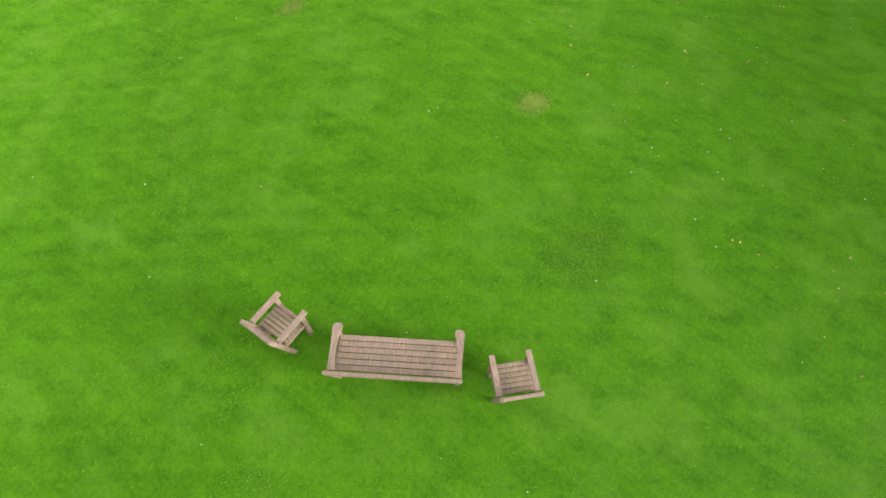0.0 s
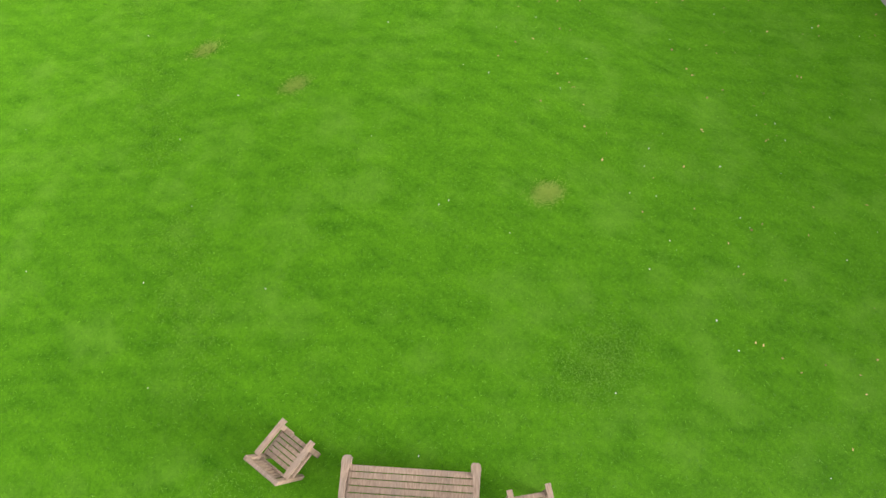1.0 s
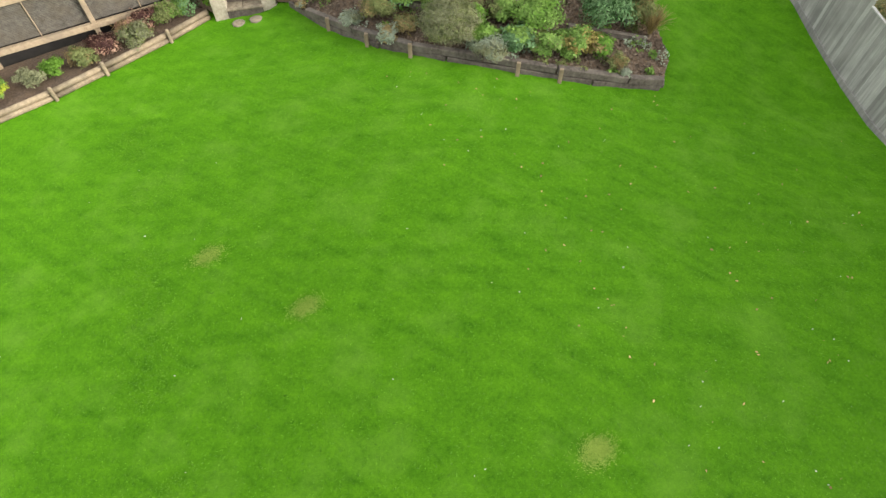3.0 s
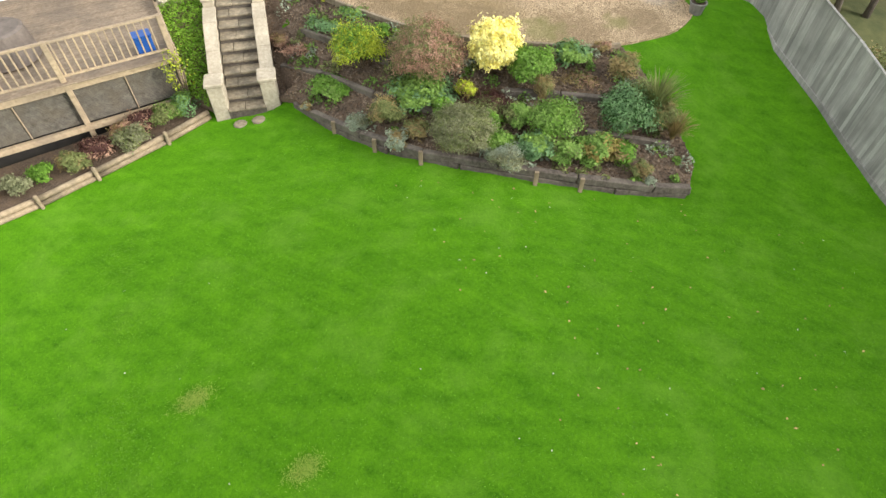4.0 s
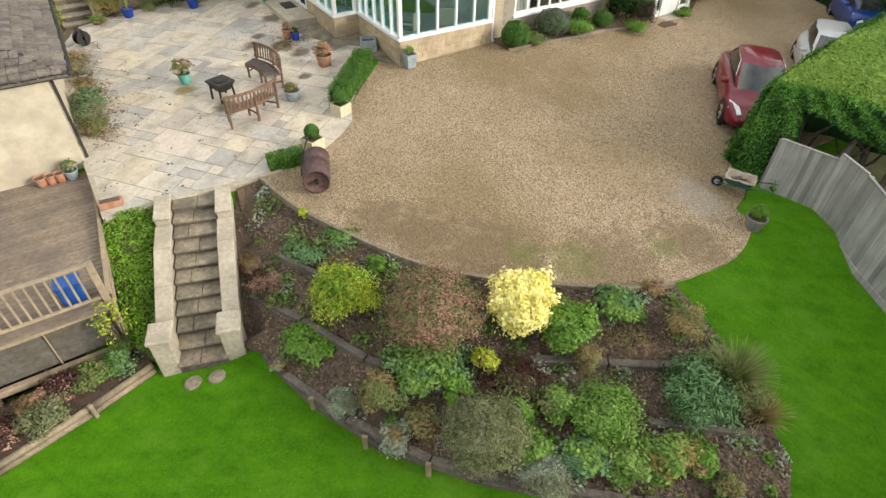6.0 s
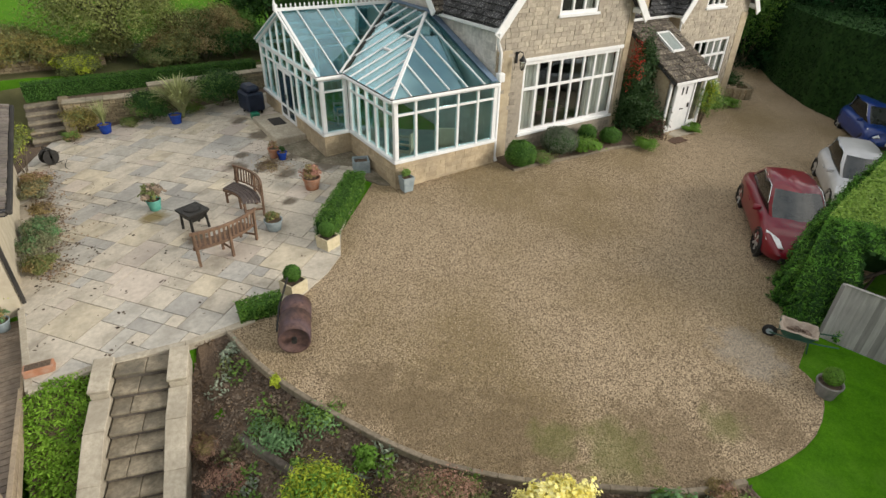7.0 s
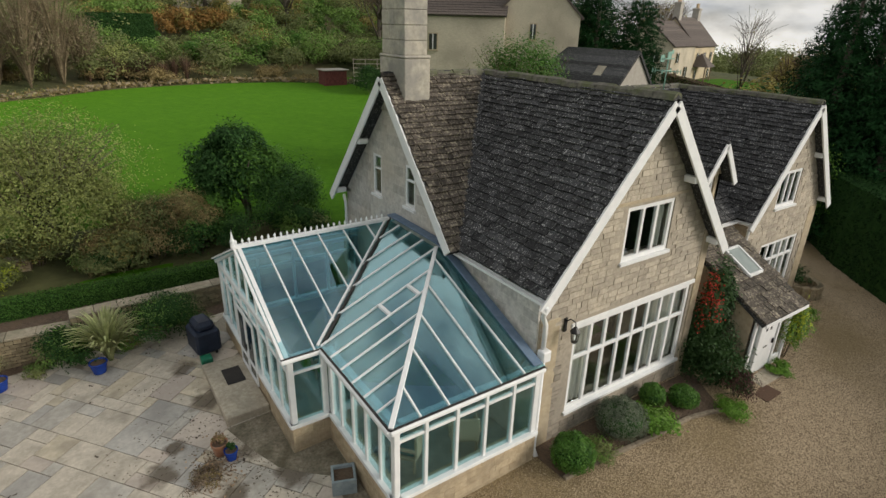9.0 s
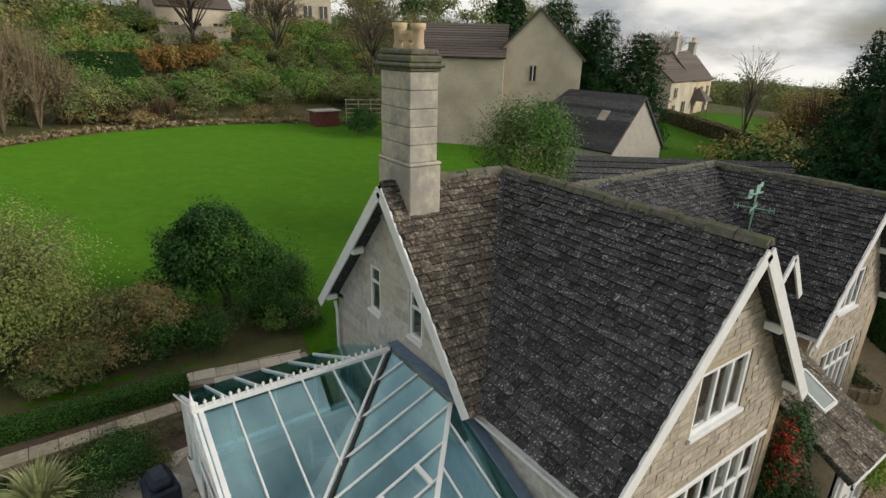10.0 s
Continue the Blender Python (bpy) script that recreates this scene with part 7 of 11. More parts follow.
shrub("shrub", patio_at(13.05, 27.3, -0.02), 0.75, 0.14, L_FADED, "dead brown weeds between the patio slabs", n=420, leaf=(0.1, 0.02), second=L_TAN)
for x, y, w, h, m1, m2, n, lb in ((7.2, 30.5, 0.8, 0.35, L_TAN, L_RED, 900, "dry brown perennial beside the annex wall"), (7.2, 29.5, 0.8, 0.45, L_LAV, L_TAN, 1300, "grey faded plant beside the annex wall"), (7.3, 28.5, 0.7, 0.2, L_TAN, L_FADED, 500, "flattened dry leaves beside the annex wall"),
                                  (7.25, 27.0, 0.85, 0.5, L_BLUE, L_LAV, 1700, "grey-green shrub beside the annex wall"), (7.2, 26.2, 0.8, 0.5, L_LAV, L_BLUE, 1600, "blue-grey lavender beside the annex wall"), (7.2, 25.3, 0.7, 0.4, L_OLIVE, L_TAN, 1200, "olive faded lavender at the annex corner"), (6.95, 31.6, 0.95, 1.5, L_OLIVE, L_LIME, 2200, "tall yellow-green climber beside the back steps")):
    shrub("shrub", patio_at(x, y, -0.02), w, h, m1, lb, n=n, leaf=(0.07, 0.03), second=m2)
lq = []
for cx, cy, r, n in ((7.45, 27.7, 0.32, 420), (7.4, 29.0, 0.3, 260), (7.4, 30.4, 0.35, 260), (7.45, 25.2, 0.3, 200), (7.6, 26.6, 0.4, 160), (13.32, 27.45, 0.3, 240)):
    q = NP.normal(size=(n, 2)) * r * np.array([0.7, 1.2]) + np.array([cx, cy])
    lq += [(x, y, z_upper(x, y) + NP.uniform(0.042, 0.065)) for x, y in q if inside(x, y, PATIO)]
quads("leaf_drift", np.array(lq), NP.normal(size=(len(lq), 3)) * 0.35 + np.array([0, 0, 1.0]), 0.07, 0.045, material("dead patio leaves", (0.10, 0.065, 0.04), (0.34, 0.24, 0.15), grain=2, bump=0, per_island=0.5), None, NP, "drift of dead brown leaves on the patio", "stuff", "leaves", bend=0.3)
lq = []
while len(lq) < 260:
    x, y = NP.uniform(6.9, 15), NP.uniform(21.4, 33.3)
    if inside(x, y, PATIO) and NP.random() < (0.85 if x < 8.6 else 0.16):
        for _ in range(int(NP.integers(1, 4))):
            lq.append((x + NP.normal(0, 0.05), y + NP.normal(0, 0.05), z_upper(x, y) + 0.045))
quads("wet_leaves", np.array(lq), NP.normal(size=(len(lq), 3)) * 0.12 + np.array([0, 0, 1.0]), 0.085, 0.055, material("wet black leaves", (0.03, 0.022, 0.016), (0.10, 0.07, 0.045), grain=2, bump=0, per_island=0.4), None, NP, "dark wet leaves scattered over the slabs", "stuff", "leaves", bend=0.1)
for x, y, w, h, m1, lb in ((8.35, 33.3, 0.55, 0.4, L_GREEN, "weeds at the corner of the back steps"), (7.2, 34.3, 0.5, 0.5, L_OLIVE, "weeds growing over the back steps"), (12.3, 33.35, 0.8, 0.35, L_GREEN, "low green weeds under the strap-leaved plant"), (14.1, 33.2, 0.9, 0.5, L_OLIVE, "low green shrub in the wall corner")):
    shrub("shrub", patio_at(x, y, -0.02), w, h, m1, lb, n=700, leaf=(0.06, 0.03), second=L_TAN)
# covered barbecue
bb = thing("barbecue", patio_at(14.05, 31.85), "barbecue under a dark blue-black fabric cover", "barbecue", "", 8)
bm = bmesh.new()
block(bm, -0.32, 0.32, -0.42, 0.42, 0.12, 0.78, 0.06)
block(bm, -0.24, 0.24, -0.34, 0.34, 0.74, 1.02, 0.1)
part("cover", bm, material("navy cover", (0.008, 0.012, 0.025), (0.02, 0.03, 0.055), grain=4, rough=0.5, bump=0.3, bump_dist=0.03), bb, "creased navy cover")
for sy in (-0.3, 0.3):
    for sx in (-0.2, 0.2):
        bm = bmesh.new()
        lathe(bm, [(0, 0), (0.035, 0), (0.035, 0.15), (0, 0.15)], 8, (sx, sy, 0))
        part("foot", bm, M_IRON, bb)
bm = bmesh.new()
block(bm, -0.14, 0.14, -0.14, 0.14, 0, 0.2, 0.02)
ob = part("watering_box", bm, material("green plastic", (0.02, 0.16, 0.09), (0.03, 0.22, 0.13), grain=4, rough=0.4, bump=0), None, "small green plastic box beside the barbecue", False, "", "box")
ob.matrix_world = pose(*patio_at(13.95, 31.25))
# hose reel
hr = thing("hose_reel", patio_at(7.65, 31.7), "black hose reel with its loose hose on the patio", "hose reel")
bm = bmesh.new()
lathe(bm, [(0.05, -0.12), (0.24, -0.12), (0.24, -0.1), (0.16, -0.09), (0.16, 0.09), (0.24, 0.1), (0.24, 0.12), (0.05, 0.12)], 18)
ob = part("drum", bm, M_IRON, hr)
ob.matrix_local = pose(0, 0, 0.26, 90, 0, 30)
pipe("hose", [(0.1 + 0.8 * q + 0.14 * math.sin(9 * q), -0.1 - 0.8 * q + 0.3 * math.sin(7.3 * q), 0.045) for q in [k / 24 for k in range(25)]], 0.012, M_IRON, hr, 6)
bm = bmesh.new()
beam(bm, (-0.1, 0.15, 0), (-0.1, 0.15, 0.55), 0.025, 0.025)
beam(bm, (0.1, -0.15, 0), (0.1, -0.15, 0.55), 0.025, 0.025)
beam(bm, (-0.1, 0.15, 0.55), (0.1, -0.15, 0.55), 0.025, 0.025)
part("stand", bm, M_IRON, hr)
# brick trough
bt = thing("trough", patio_at(7.05, 21.75), "small red terracotta trough near the patio edge", "planter", "", -6)
bm = bmesh.new()
block(bm, -0.24, 0.24, -0.11, 0.11, 0, 0.16, 0.015)
part("body", bm, M_TERRA, bt)
bm = bmesh.new()
block(bm, -0.2, 0.2, -0.08, 0.08, 0.158, 0.166)
part("soil", bm, M_SOIL, bt)
# pots along the annex wall
for k, (x, r, m1, pl, lb) in enumerate(((5.75, 0.13, M_TERRA, None, "empty terracotta pot by the annex wall"), (5.95, 0.12, M_TERRA, None, "small empty terracotta pot by the annex wall"), (6.15, 0.12, M_TERRA, None, "terracotta pot by the annex wall"), (6.4, 0.16, M_GREYPOT, (L_BLUE, 0.35, 0.3, (0.07, 0.04), 260, L_TAN), "grey pot with a leafy plant by the annex wall"), (6.62, 0.15, material("white pot", (0.6, 0.6, 0.57), (0.7, 0.7, 0.66), grain=5, bump=0.05), (L_LIME, 0.35, 0.3, (0.07, 0.04), 260, L_AUTUMN), "white pot with a yellowing plant at the annex corner"))):
    pot((x, 23.85 if x < 6.5 else 24.3, DZ if x < 6.5 else z_upper(6.6, 24.3) + 0.02), r, 0.24, m1, lb, pl, group="pots by the annex")


# ---- clipped hedges ----
def hedge(name, line, width, height, zf, mat, label, n, leaf=(0.05, 0.03), top_round=0.06, second=None, category="hedge"):
    """A clipped hedge along a line: core coloured dark for its inner shade, and leaves over its faces."""
    t = new(name)
    tagged(t, label, category)
    pts = [Vector((x, y, 0)) for x, y in line]
    bm = bmesh.new()
    w = width / 2 - 0.05
    prev = None
    for i, p in enumerate(pts):
        d = (pts[min(i + 1, len(pts) - 1)] - pts[max(i - 1, 0)]).normalized()
        s = Vector((-d.y, d.x, 0))
        z = zf(p.x, p.y)
        ring = [bm.verts.new((p.x + s.x * a, p.y + s.y * a, z + b)) for a, b in ((-w, 0), (w, 0), (w, height - 0.05), (-w, height - 0.05))]
        if prev:
            for k in range(4):
                bm.faces.new((prev[k], prev[(k + 1) % 4], ring[(k + 1) % 4], ring[k]))
        else:
            bm.faces.new(ring)
        prev = ring
    bm.faces.new(prev[::-1])
    bmesh.ops.recalc_face_normals(bm, faces=bm.faces[:])
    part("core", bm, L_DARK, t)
    seg = [(b - a).length for a, b in zip(pts, pts[1:])]
    cum = np.concatenate([[0], np.cumsum(seg)])
    s = NP.uniform(0, cum[-1], n)
    idx = np.clip(np.searchsorted(cum, s) - 1, 0, len(seg) - 1)
    q = (s - cum[idx]) / np.array(seg)[idx]
    P = np.array([tuple(p) for p in pts])
    base = P[idx] * (1 - q[:, None]) + P[idx + 1] * q[:, None]
    dv = (P[idx + 1] - P[idx]) / np.array(seg)[idx][:, None]
    sv = np.stack([-dv[:, 1], dv[:, 0], np.zeros(n)], 1)
    per = width + 2 * height
    u = NP.uniform(0, per, n)
    side = np.where(u < height, -1.0, np.where(u < height + width, 0.0, 1.0))
    off = np.where(side == 0, u - height - width / 2, side * width / 2) + NP.normal(0, 0.02, n)
    hh = np.where(side == -1, u, np.where(side == 0, height, per - u)) + NP.normal(0, 0.02, n)
    zz = np.array([zf(a, b) for a, b in base[:, :2]])
    pos = base + sv * off[:, None]
    pos[:, 2] = zz + hh
    nrm = sv * side[:, None] + np.where(side == 0, 1.0, 0.25)[:, None] * np.array([0, 0, 1.0]) + NP.normal(size=(n, 3)) * 0.5
    quads("leaves", pos, nrm, leaf[0], leaf[1], mat, t, NP)
    if second is not None:
        k = n // 4
        quads("new_growth", pos[:k] + NP.normal(0, 0.02, (k, 3)), nrm[:k], leaf[0], leaf[1], second, t, NP, kind="stuff")
    return t


hedge("box_hedge", [(12.98, 22.75), (13.5, 23.35), (14.2, 24.1), (14.75, 24.68)], 0.48, 0.55, z_upper, L_HEDGE, "clipped box hedge between patio and gravel", 9000, (0.04, 0.025), second=L_BRIGHT)
hedge("box_hedge", [(10.45, 21.12), (10.9, 21.08), (11.3, 21.0)], 0.34, 0.34, z_upper, L_HEDGE, "short low box hedge at the patio corner", 2600, (0.045, 0.03), second=L_BRIGHT)


def topiary(at, pw, ph, r, label):
    t = pot(at, pw, ph, M_BUFF, label, None, "box_planter", "planter", "", 0.95, True, 20)
    n = 2600
    d = NP.normal(size=(n, 3))
    d /= np.linalg.norm(d, axis=1, keepdims=True)
    pts = d * r * NP.uniform(0.85, 1.0, (n, 1)) + np.array([0, 0, ph + r * 0.85])
    quads("clipped_ball", pts, d + NP.normal(size=(n, 3)) * 0.4, 0.04, 0.025, L_HEDGE, t, NP)
    bm = bmesh.new()
    bmesh.ops.create_icosphere(bm, subdivisions=2, radius=r * 0.86, matrix=Matrix.Translation((0, 0, ph + r * 0.85)))
    # darker core: the shade between the leaves is in its colour
    part("core", bm, L_DARK, t)
    return t


topiary(patio_at(11.68, 21.35), 0.21, 0.30, 0.19, "buff stone planter with a clipped box ball at the patio corner")
topiary(patio_at(12.95, 22.5), 0.2, 0.30, 0.2, "buff stone planter with a clipped box ball at the hedge end")
# old iron roller
ro = thing("garden_roller", patio_at(11.3, 20.2, 0.0), "old rusty brown cast iron garden roller on the gravel", "garden roller", "", -22)
M_RUST = material("rusty iron", (0.05, 0.03, 0.028), (0.14, 0.08, 0.065), grain=11, rough=0.7, bump=0.3, stain=(0.07, 0.055, 0.075), stain_scale=2.5, stain_amount=0.6)
for y0, y1 in ((-0.62, -0.01), (0.01, 0.42)):
    bm = bmesh.new()
    lathe(bm, [(0.05, y0 + 0.06), (0.24, y0 + 0.06), (0.27, y0), (0.30, y0), (0.30, y1), (0.27, y1), (0.24, y1 - 0.05), (0.05, y1 - 0.05)], 30)
    bmesh.ops.recalc_face_normals(bm, faces=bm.faces[:])
    ob = part("drum", bm, M_RUST, ro, "", True)
    ob.matrix_local = pose(0, 0, 0.3, -90, 0, 0)
bm = bmesh.new()
lathe(bm, [(0, -0.66), (0.05, -0.66), (0.05, 0.46), (0, 0.46)], 10)
part("axle", bm, M_IRON, ro).matrix_local = pose(0, 0, 0.3, -90, 0, 0)
bm = bmesh.new()
beam(bm, (-0.33, 0.45, 0.3), (-0.33, -0.3, 0.3), 0.03, 0.04)
beam(bm, (-0.33, 0.45, 0.3), (-0.12, 1.2, 0.62), 0.03, 0.04)
beam(bm, (-0.2, 1.2, 0.62), (0.1, 1.2, 0.62), 0.03, 0.03)
part("handle", bm, M_IRON, ro)

# ---- stone wall and back steps ----
gw = new("garden_wall")
tagged(gw, "low dry stone garden wall with flat coping stones behind the patio", "garden wall")
M_DRY = material("dry stone", (0.20, 0.155, 0.095), (0.38, 0.31, 0.20), grain=10, bump=0.5, per_object=0.2, per_island=0.25, stain=(0.15, 0.14, 0.09), stain_scale=2.0, stain_amount=0.5)
M_COPING = material("mossy coping stone", (0.24, 0.205, 0.15), (0.40, 0.35, 0.265), grain=8, bump=0.4, per_object=0.2, stain=(0.13, 0.13, 0.08), stain_scale=1.6, stain_amount=0.6)
def dry_wall(a, b, z0, h, parent, thick=0.4, singles=False):
    a, b = Vector((*a, 0)), Vector((*b, 0))
    d = (b - a)
    L = d.length
    d.normalize()
    nrm = Vector((-d.y, d.x, 0))
    bm = bmesh.new()
    beam(bm, a + nrm * thick / 2 + Vector((0, 0, z0 + h / 2)), b + nrm * thick / 2 + Vector((0, 0, z0 + h / 2)), thick - 0.06, h)
    part("core", bm, M_SOIL, parent)
    def on(s, dd, z, a_=a, d_=d, n_=nrm): return tuple(a_ + d_ * s + n_ * (dd + 0.03) + Vector((0, 0, z)))
    courses([(0, z0), (L, z0), (L, z0 + h), (0, z0 + h)], [], on, parent, M_DRY, rnd, singles=(lambda s, z: True) if singles else None, course=(0.06, 0.13), length=(0.12, 0.42), proud=0.06, inner=0.008)
    s = 0
    while s < L:
        w = min(rnd.uniform(0.5, 0.9), L - s)
        bm = bmesh.new()
        p, q = a + d * s + nrm * thick / 2 + Vector((0, 0, z0 + h + 0.03)), a + d * (s + w - 0.012) + nrm * thick / 2 + Vector((0, 0, z0 + h + 0.03))
        beam(bm, p, q, thick + 0.1, 0.06, 0.012)
        part("coping_stone", bm, M_COPING, parent)
        s += w
dry_wall((8.35, 34.45), (11.1, 34.2), 1.5, 1.15, gw, singles=True)
dry_wall((11.1, 34.2), (15.6, 34.3), 1.6, 1.35, gw)
dry_wall((15.6, 34.3), (18.9, 34.6), 1.7, 1.2, gw)
bs = thing("back_steps", (7.72, 33.7, 1.55), "worn stone steps up beside the garden wall", "steps")
for k in range(5):
    bm = bmesh.new()
    block(bm, -0.5, 0.52, k * 0.38 + 0.03, 2.0, -0.1, 0.19 * (k + 1) - 0.06, 0.01)
    part("riser", bm, M_SLEEPER, bs)
    bm = bmesh.new()
    block(bm, -0.51, 0.52, k * 0.38, k * 0.38 + 0.46, 0.19 * (k + 1) - 0.06, 0.19 * (k + 1), 0.015)
    part("tread", bm, M_STEP, bs)
bm = bmesh.new()
block(bm, 0.52, 0.85, -0.1, 0.85, -0.1, 0.75, 0.03)
block(bm, 0.52, 0.85, 0.85, 1.9, -0.1, 1.1, 0.03)
part("flank_wall", bm, M_DRY, bs)
def z_terrace(x, y): return 2.55
TERR = [(8.3, 34.75), (15.6, 34.65), (18.9, 34.9), (18.9, 36.6), (15, 36.6), (8.3, 36.9)]
sheet("terrace", TERR, z_terrace, M_SOIL, "planted soil terrace behind the wall", "soil", step=1.0)
hedge("clipped_hedge", [(7.3, 36.0), (9.5, 35.95), (12.5, 35.9), (15.4, 35.75)], 0.5, 0.62, lambda x, y: 2.5, L_HEDGE, "long low clipped hedge above the stone wall", 16000, (0.05, 0.03), second=L_DARK)
gw2 = new("field_wall")
tagged(gw2, "old dry stone wall along the field", "garden wall")
dry_wall((-6.0, 39.6), (10.2, 38.6), 2.5, 0.75, gw2)

# open square planter by the conservatory corner
sp = thing("square_planter", patio_at(15.3, 25.55), "pale grey square planter full of dark soil beside the box hedge", "planter", "", -20)
for nm, a in (("side", (-0.24, 0.24, -0.24, -0.19, 0, 0.36)), ("side", (-0.24, 0.24, 0.19, 0.24, 0, 0.36)), ("side", (-0.24, -0.19, -0.188, 0.188, 0, 0.36)), ("side", (0.19, 0.24, -0.188, 0.188, 0, 0.36))):
    bm = bmesh.new()
    block(bm, *a, 0.008)
    part(nm, bm, M_GREYPOT, sp)
bm = bmesh.new()
block(bm, -0.188, 0.188, -0.188, 0.188, 0.02, 0.28, 0.0)
part("soil", bm, M_SOIL, sp)
M_MOSS = material("mossy dirt", (0.13, 0.112, 0.08), (0.30, 0.265, 0.20), grain=14, rough=0.95, bump=0.6, bump_dist=0.02, stain=(0.085, 0.075, 0.045), stain_scale=2.4, stain_amount=0.75)
sheet("mossy_strip", [(13.75, 28.45), (14.05, 27.5), (14.35, 26.75), (14.75, 26.3), (15.2, 25.9), (15.15, 25.0), (15.35, 24.5), (15.6, 24.3), (15.6, 26.88), (14.76, 26.92), (14.76, 28.45)], z_upper, M_MOSS, "mossy bare soil at the foot of the conservatory", "soil", step=0.4, lift=0.045)
# dirt, moss and fallen leaves on the slabs
M_DIRT = material("damp dirt", (0.07, 0.055, 0.04), (0.16, 0.13, 0.09), grain=4, bump=0, per_island=0.4)
dp = []
for cx, cy, r, n in ((13.4, 27.3, 0.9, 260), (14.3, 26.3, 0.6, 160), (13.6, 28.6, 0.6, 120), (14.4, 27.2, 0.5, 160), (12.4, 28.8, 0.5, 70), (10.2, 23.9, 0.7, 40), (11.2, 22.9, 0.6, 40), (7.6, 26.5, 0.6, 70), (7.7, 29.0, 0.7, 80), (9.0, 25.0, 1.6, 40), (9.0, 33.3, 1.0, 110), (13.0, 31.0, 0.9, 110)):
    q = NP.normal(size=(n, 2)) * r + np.array([cx, cy])
    dp += [(x, y, z_upper(x, y) + 0.041) for x, y in q if inside(x, y, PATIO) and not (x > 14.7 and y > 26.6 or x > 15.5 and y > 23.9)]
dp = np.array(dp)
quads("patio_dirt", dp, NP.normal(size=dp.shape) * 0.15 + np.array([0, 0, 1.0]), 0.055, 0.03, M_DIRT, None, NP, "crumbs of dirt and moss on the patio slabs", "stuff", "dirt", bend=0.05)

# ---- porch, dormer, front of the house ----
porch = new("porch")
tagged(porch, "small lean-to porch with a stone slate roof and white door", "porch")
PX0, PX1, PY = 25.85, 27.85, 23.3
roof_plane([(PX0 - 0.1, 23.0, 3.86), (PX1 + 0.12, 23.0, 3.86), (PX1 + 0.12, 25.95, 5.55), (PX0 - 0.1, 25.95, 5.55)], (0, 1, 0.573), porch, rnd, mat=M_TILEBROWN, gap=(0.2, 0.26), width=(0.2, 0.36), singles=lambda a, b: True)
wall("side_wall", [(PY, 1.7), (25.9, 1.7), (25.9, 5.4), (PY, 3.85)], [], lambda a, d, z: (PX0 + d, a, z), 0.2, M_DRESSED, porch)
wall("side_wall", [(PY, 1.7), (25.9, 1.7), (25.9, 5.4), (PY, 3.85)], [], lambda a, d, z: (PX1 - d, a, z), 0.2, M_DRESSED, porch)
for x0, x1, nm in ((PX0, PX0 + 0.1, "post"), (PX1 - 0.1, PX1, "post"), (26.22, 26.3, "post"), (27.2, 27.28, "post")):
    bm = bmesh.new()
    block(bm, x0, x1, PY - 0.06, PY + 0.06, 1.9, 3.86, 0.008)
    part(nm, bm, M_WHITE, porch)
board("head", (PX0, PY, 3.83), (PX1, PY, 3.83), 0.12, 0.12, M_WHITE, porch)
board("fascia", (PX0 - 0.1, 22.98, 3.82), (PX1 + 0.12, 22.98, 3.82), 0.03, 0.1, M_WHITE, porch)
door = new("door")
door.parent = porch
tagged(door, "white panelled front door with small dark panes")
bm = bmesh.new()
block(bm, 26.3, 27.2, PY - 0.02, PY + 0.04, 1.95, 3.77, 0.006)
part("leaf", bm, M_WHITE, door)
M_BLACK = material("black metal", (0.01, 0.01, 0.01), (0.03, 0.03, 0.03), grain=5, rough=0.4, bump=0)
for x, z0, z1 in ((26.62, 3.28, 3.55), (26.84, 3.28, 3.55)):
    bm = bmesh.new()
    block(bm, x - 0.04, x + 0.04, PY - 0.028, PY - 0.018, z0, z1, 0.004)
    part("small_pane", bm, M_BLACK, door)
bm = bmesh.new()
block(bm, 26.66, 26.86, PY - 0.03, PY - 0.018, 2.75, 2.79, 0.004)
part("letter_plate", bm, M_BLACK, door)
bm = bmesh.new()
block(bm, 27.05, 27.09, PY - 0.07, PY - 0.018, 2.8, 2.95, 0.008)
part("door_handle", bm, M_BLACK, door)
for x0, x1 in ((25.95, 26.22), (27.28, 27.75)):
    bm = bmesh.new()
    block(bm, x0, x1, PY - 0.006, PY + 0.006, 2.25, 3.77)
    g = part("side_light", bm, M_GLASS, porch, "dark glazed side light")
    g.visible_shadow = False
    bm = bmesh.new()
    block(bm, x0, x1, PY - 0.03, PY + 0.03, 1.95, 2.25, 0.006)
    part("side_panel", bm, M_WHITE, porch)
# near-black sheet added as the shade inside the porch
bm = bmesh.new()
block(bm, PX0 + 0.2, PX1 - 0.2, 23.8, 23.9, 1.8, 3.8)
part("inner_wall", bm, M_DARK, porch)
bm = bmesh.new()
block(bm, 26.1, 27.4, 22.8, 23.24, 1.8, 2.0, 0.02)
part("doorstep", bm, M_PALESTONE, porch)
bm = bmesh.new()
block(bm, -0.36, 0.36, -0.22, 0.22, 0, 0.018, 0.005)
ob = part("doormat", bm, material("brown coir", (0.08, 0.045, 0.03), (0.14, 0.085, 0.055), grain=40, bump=0.5), None, "brown coir doormat on the gravel at the porch", False, "", "doormat")
ob.matrix_world = pose(25.95, 22.62, z_upper(25.95, 22.62) + 0.016)
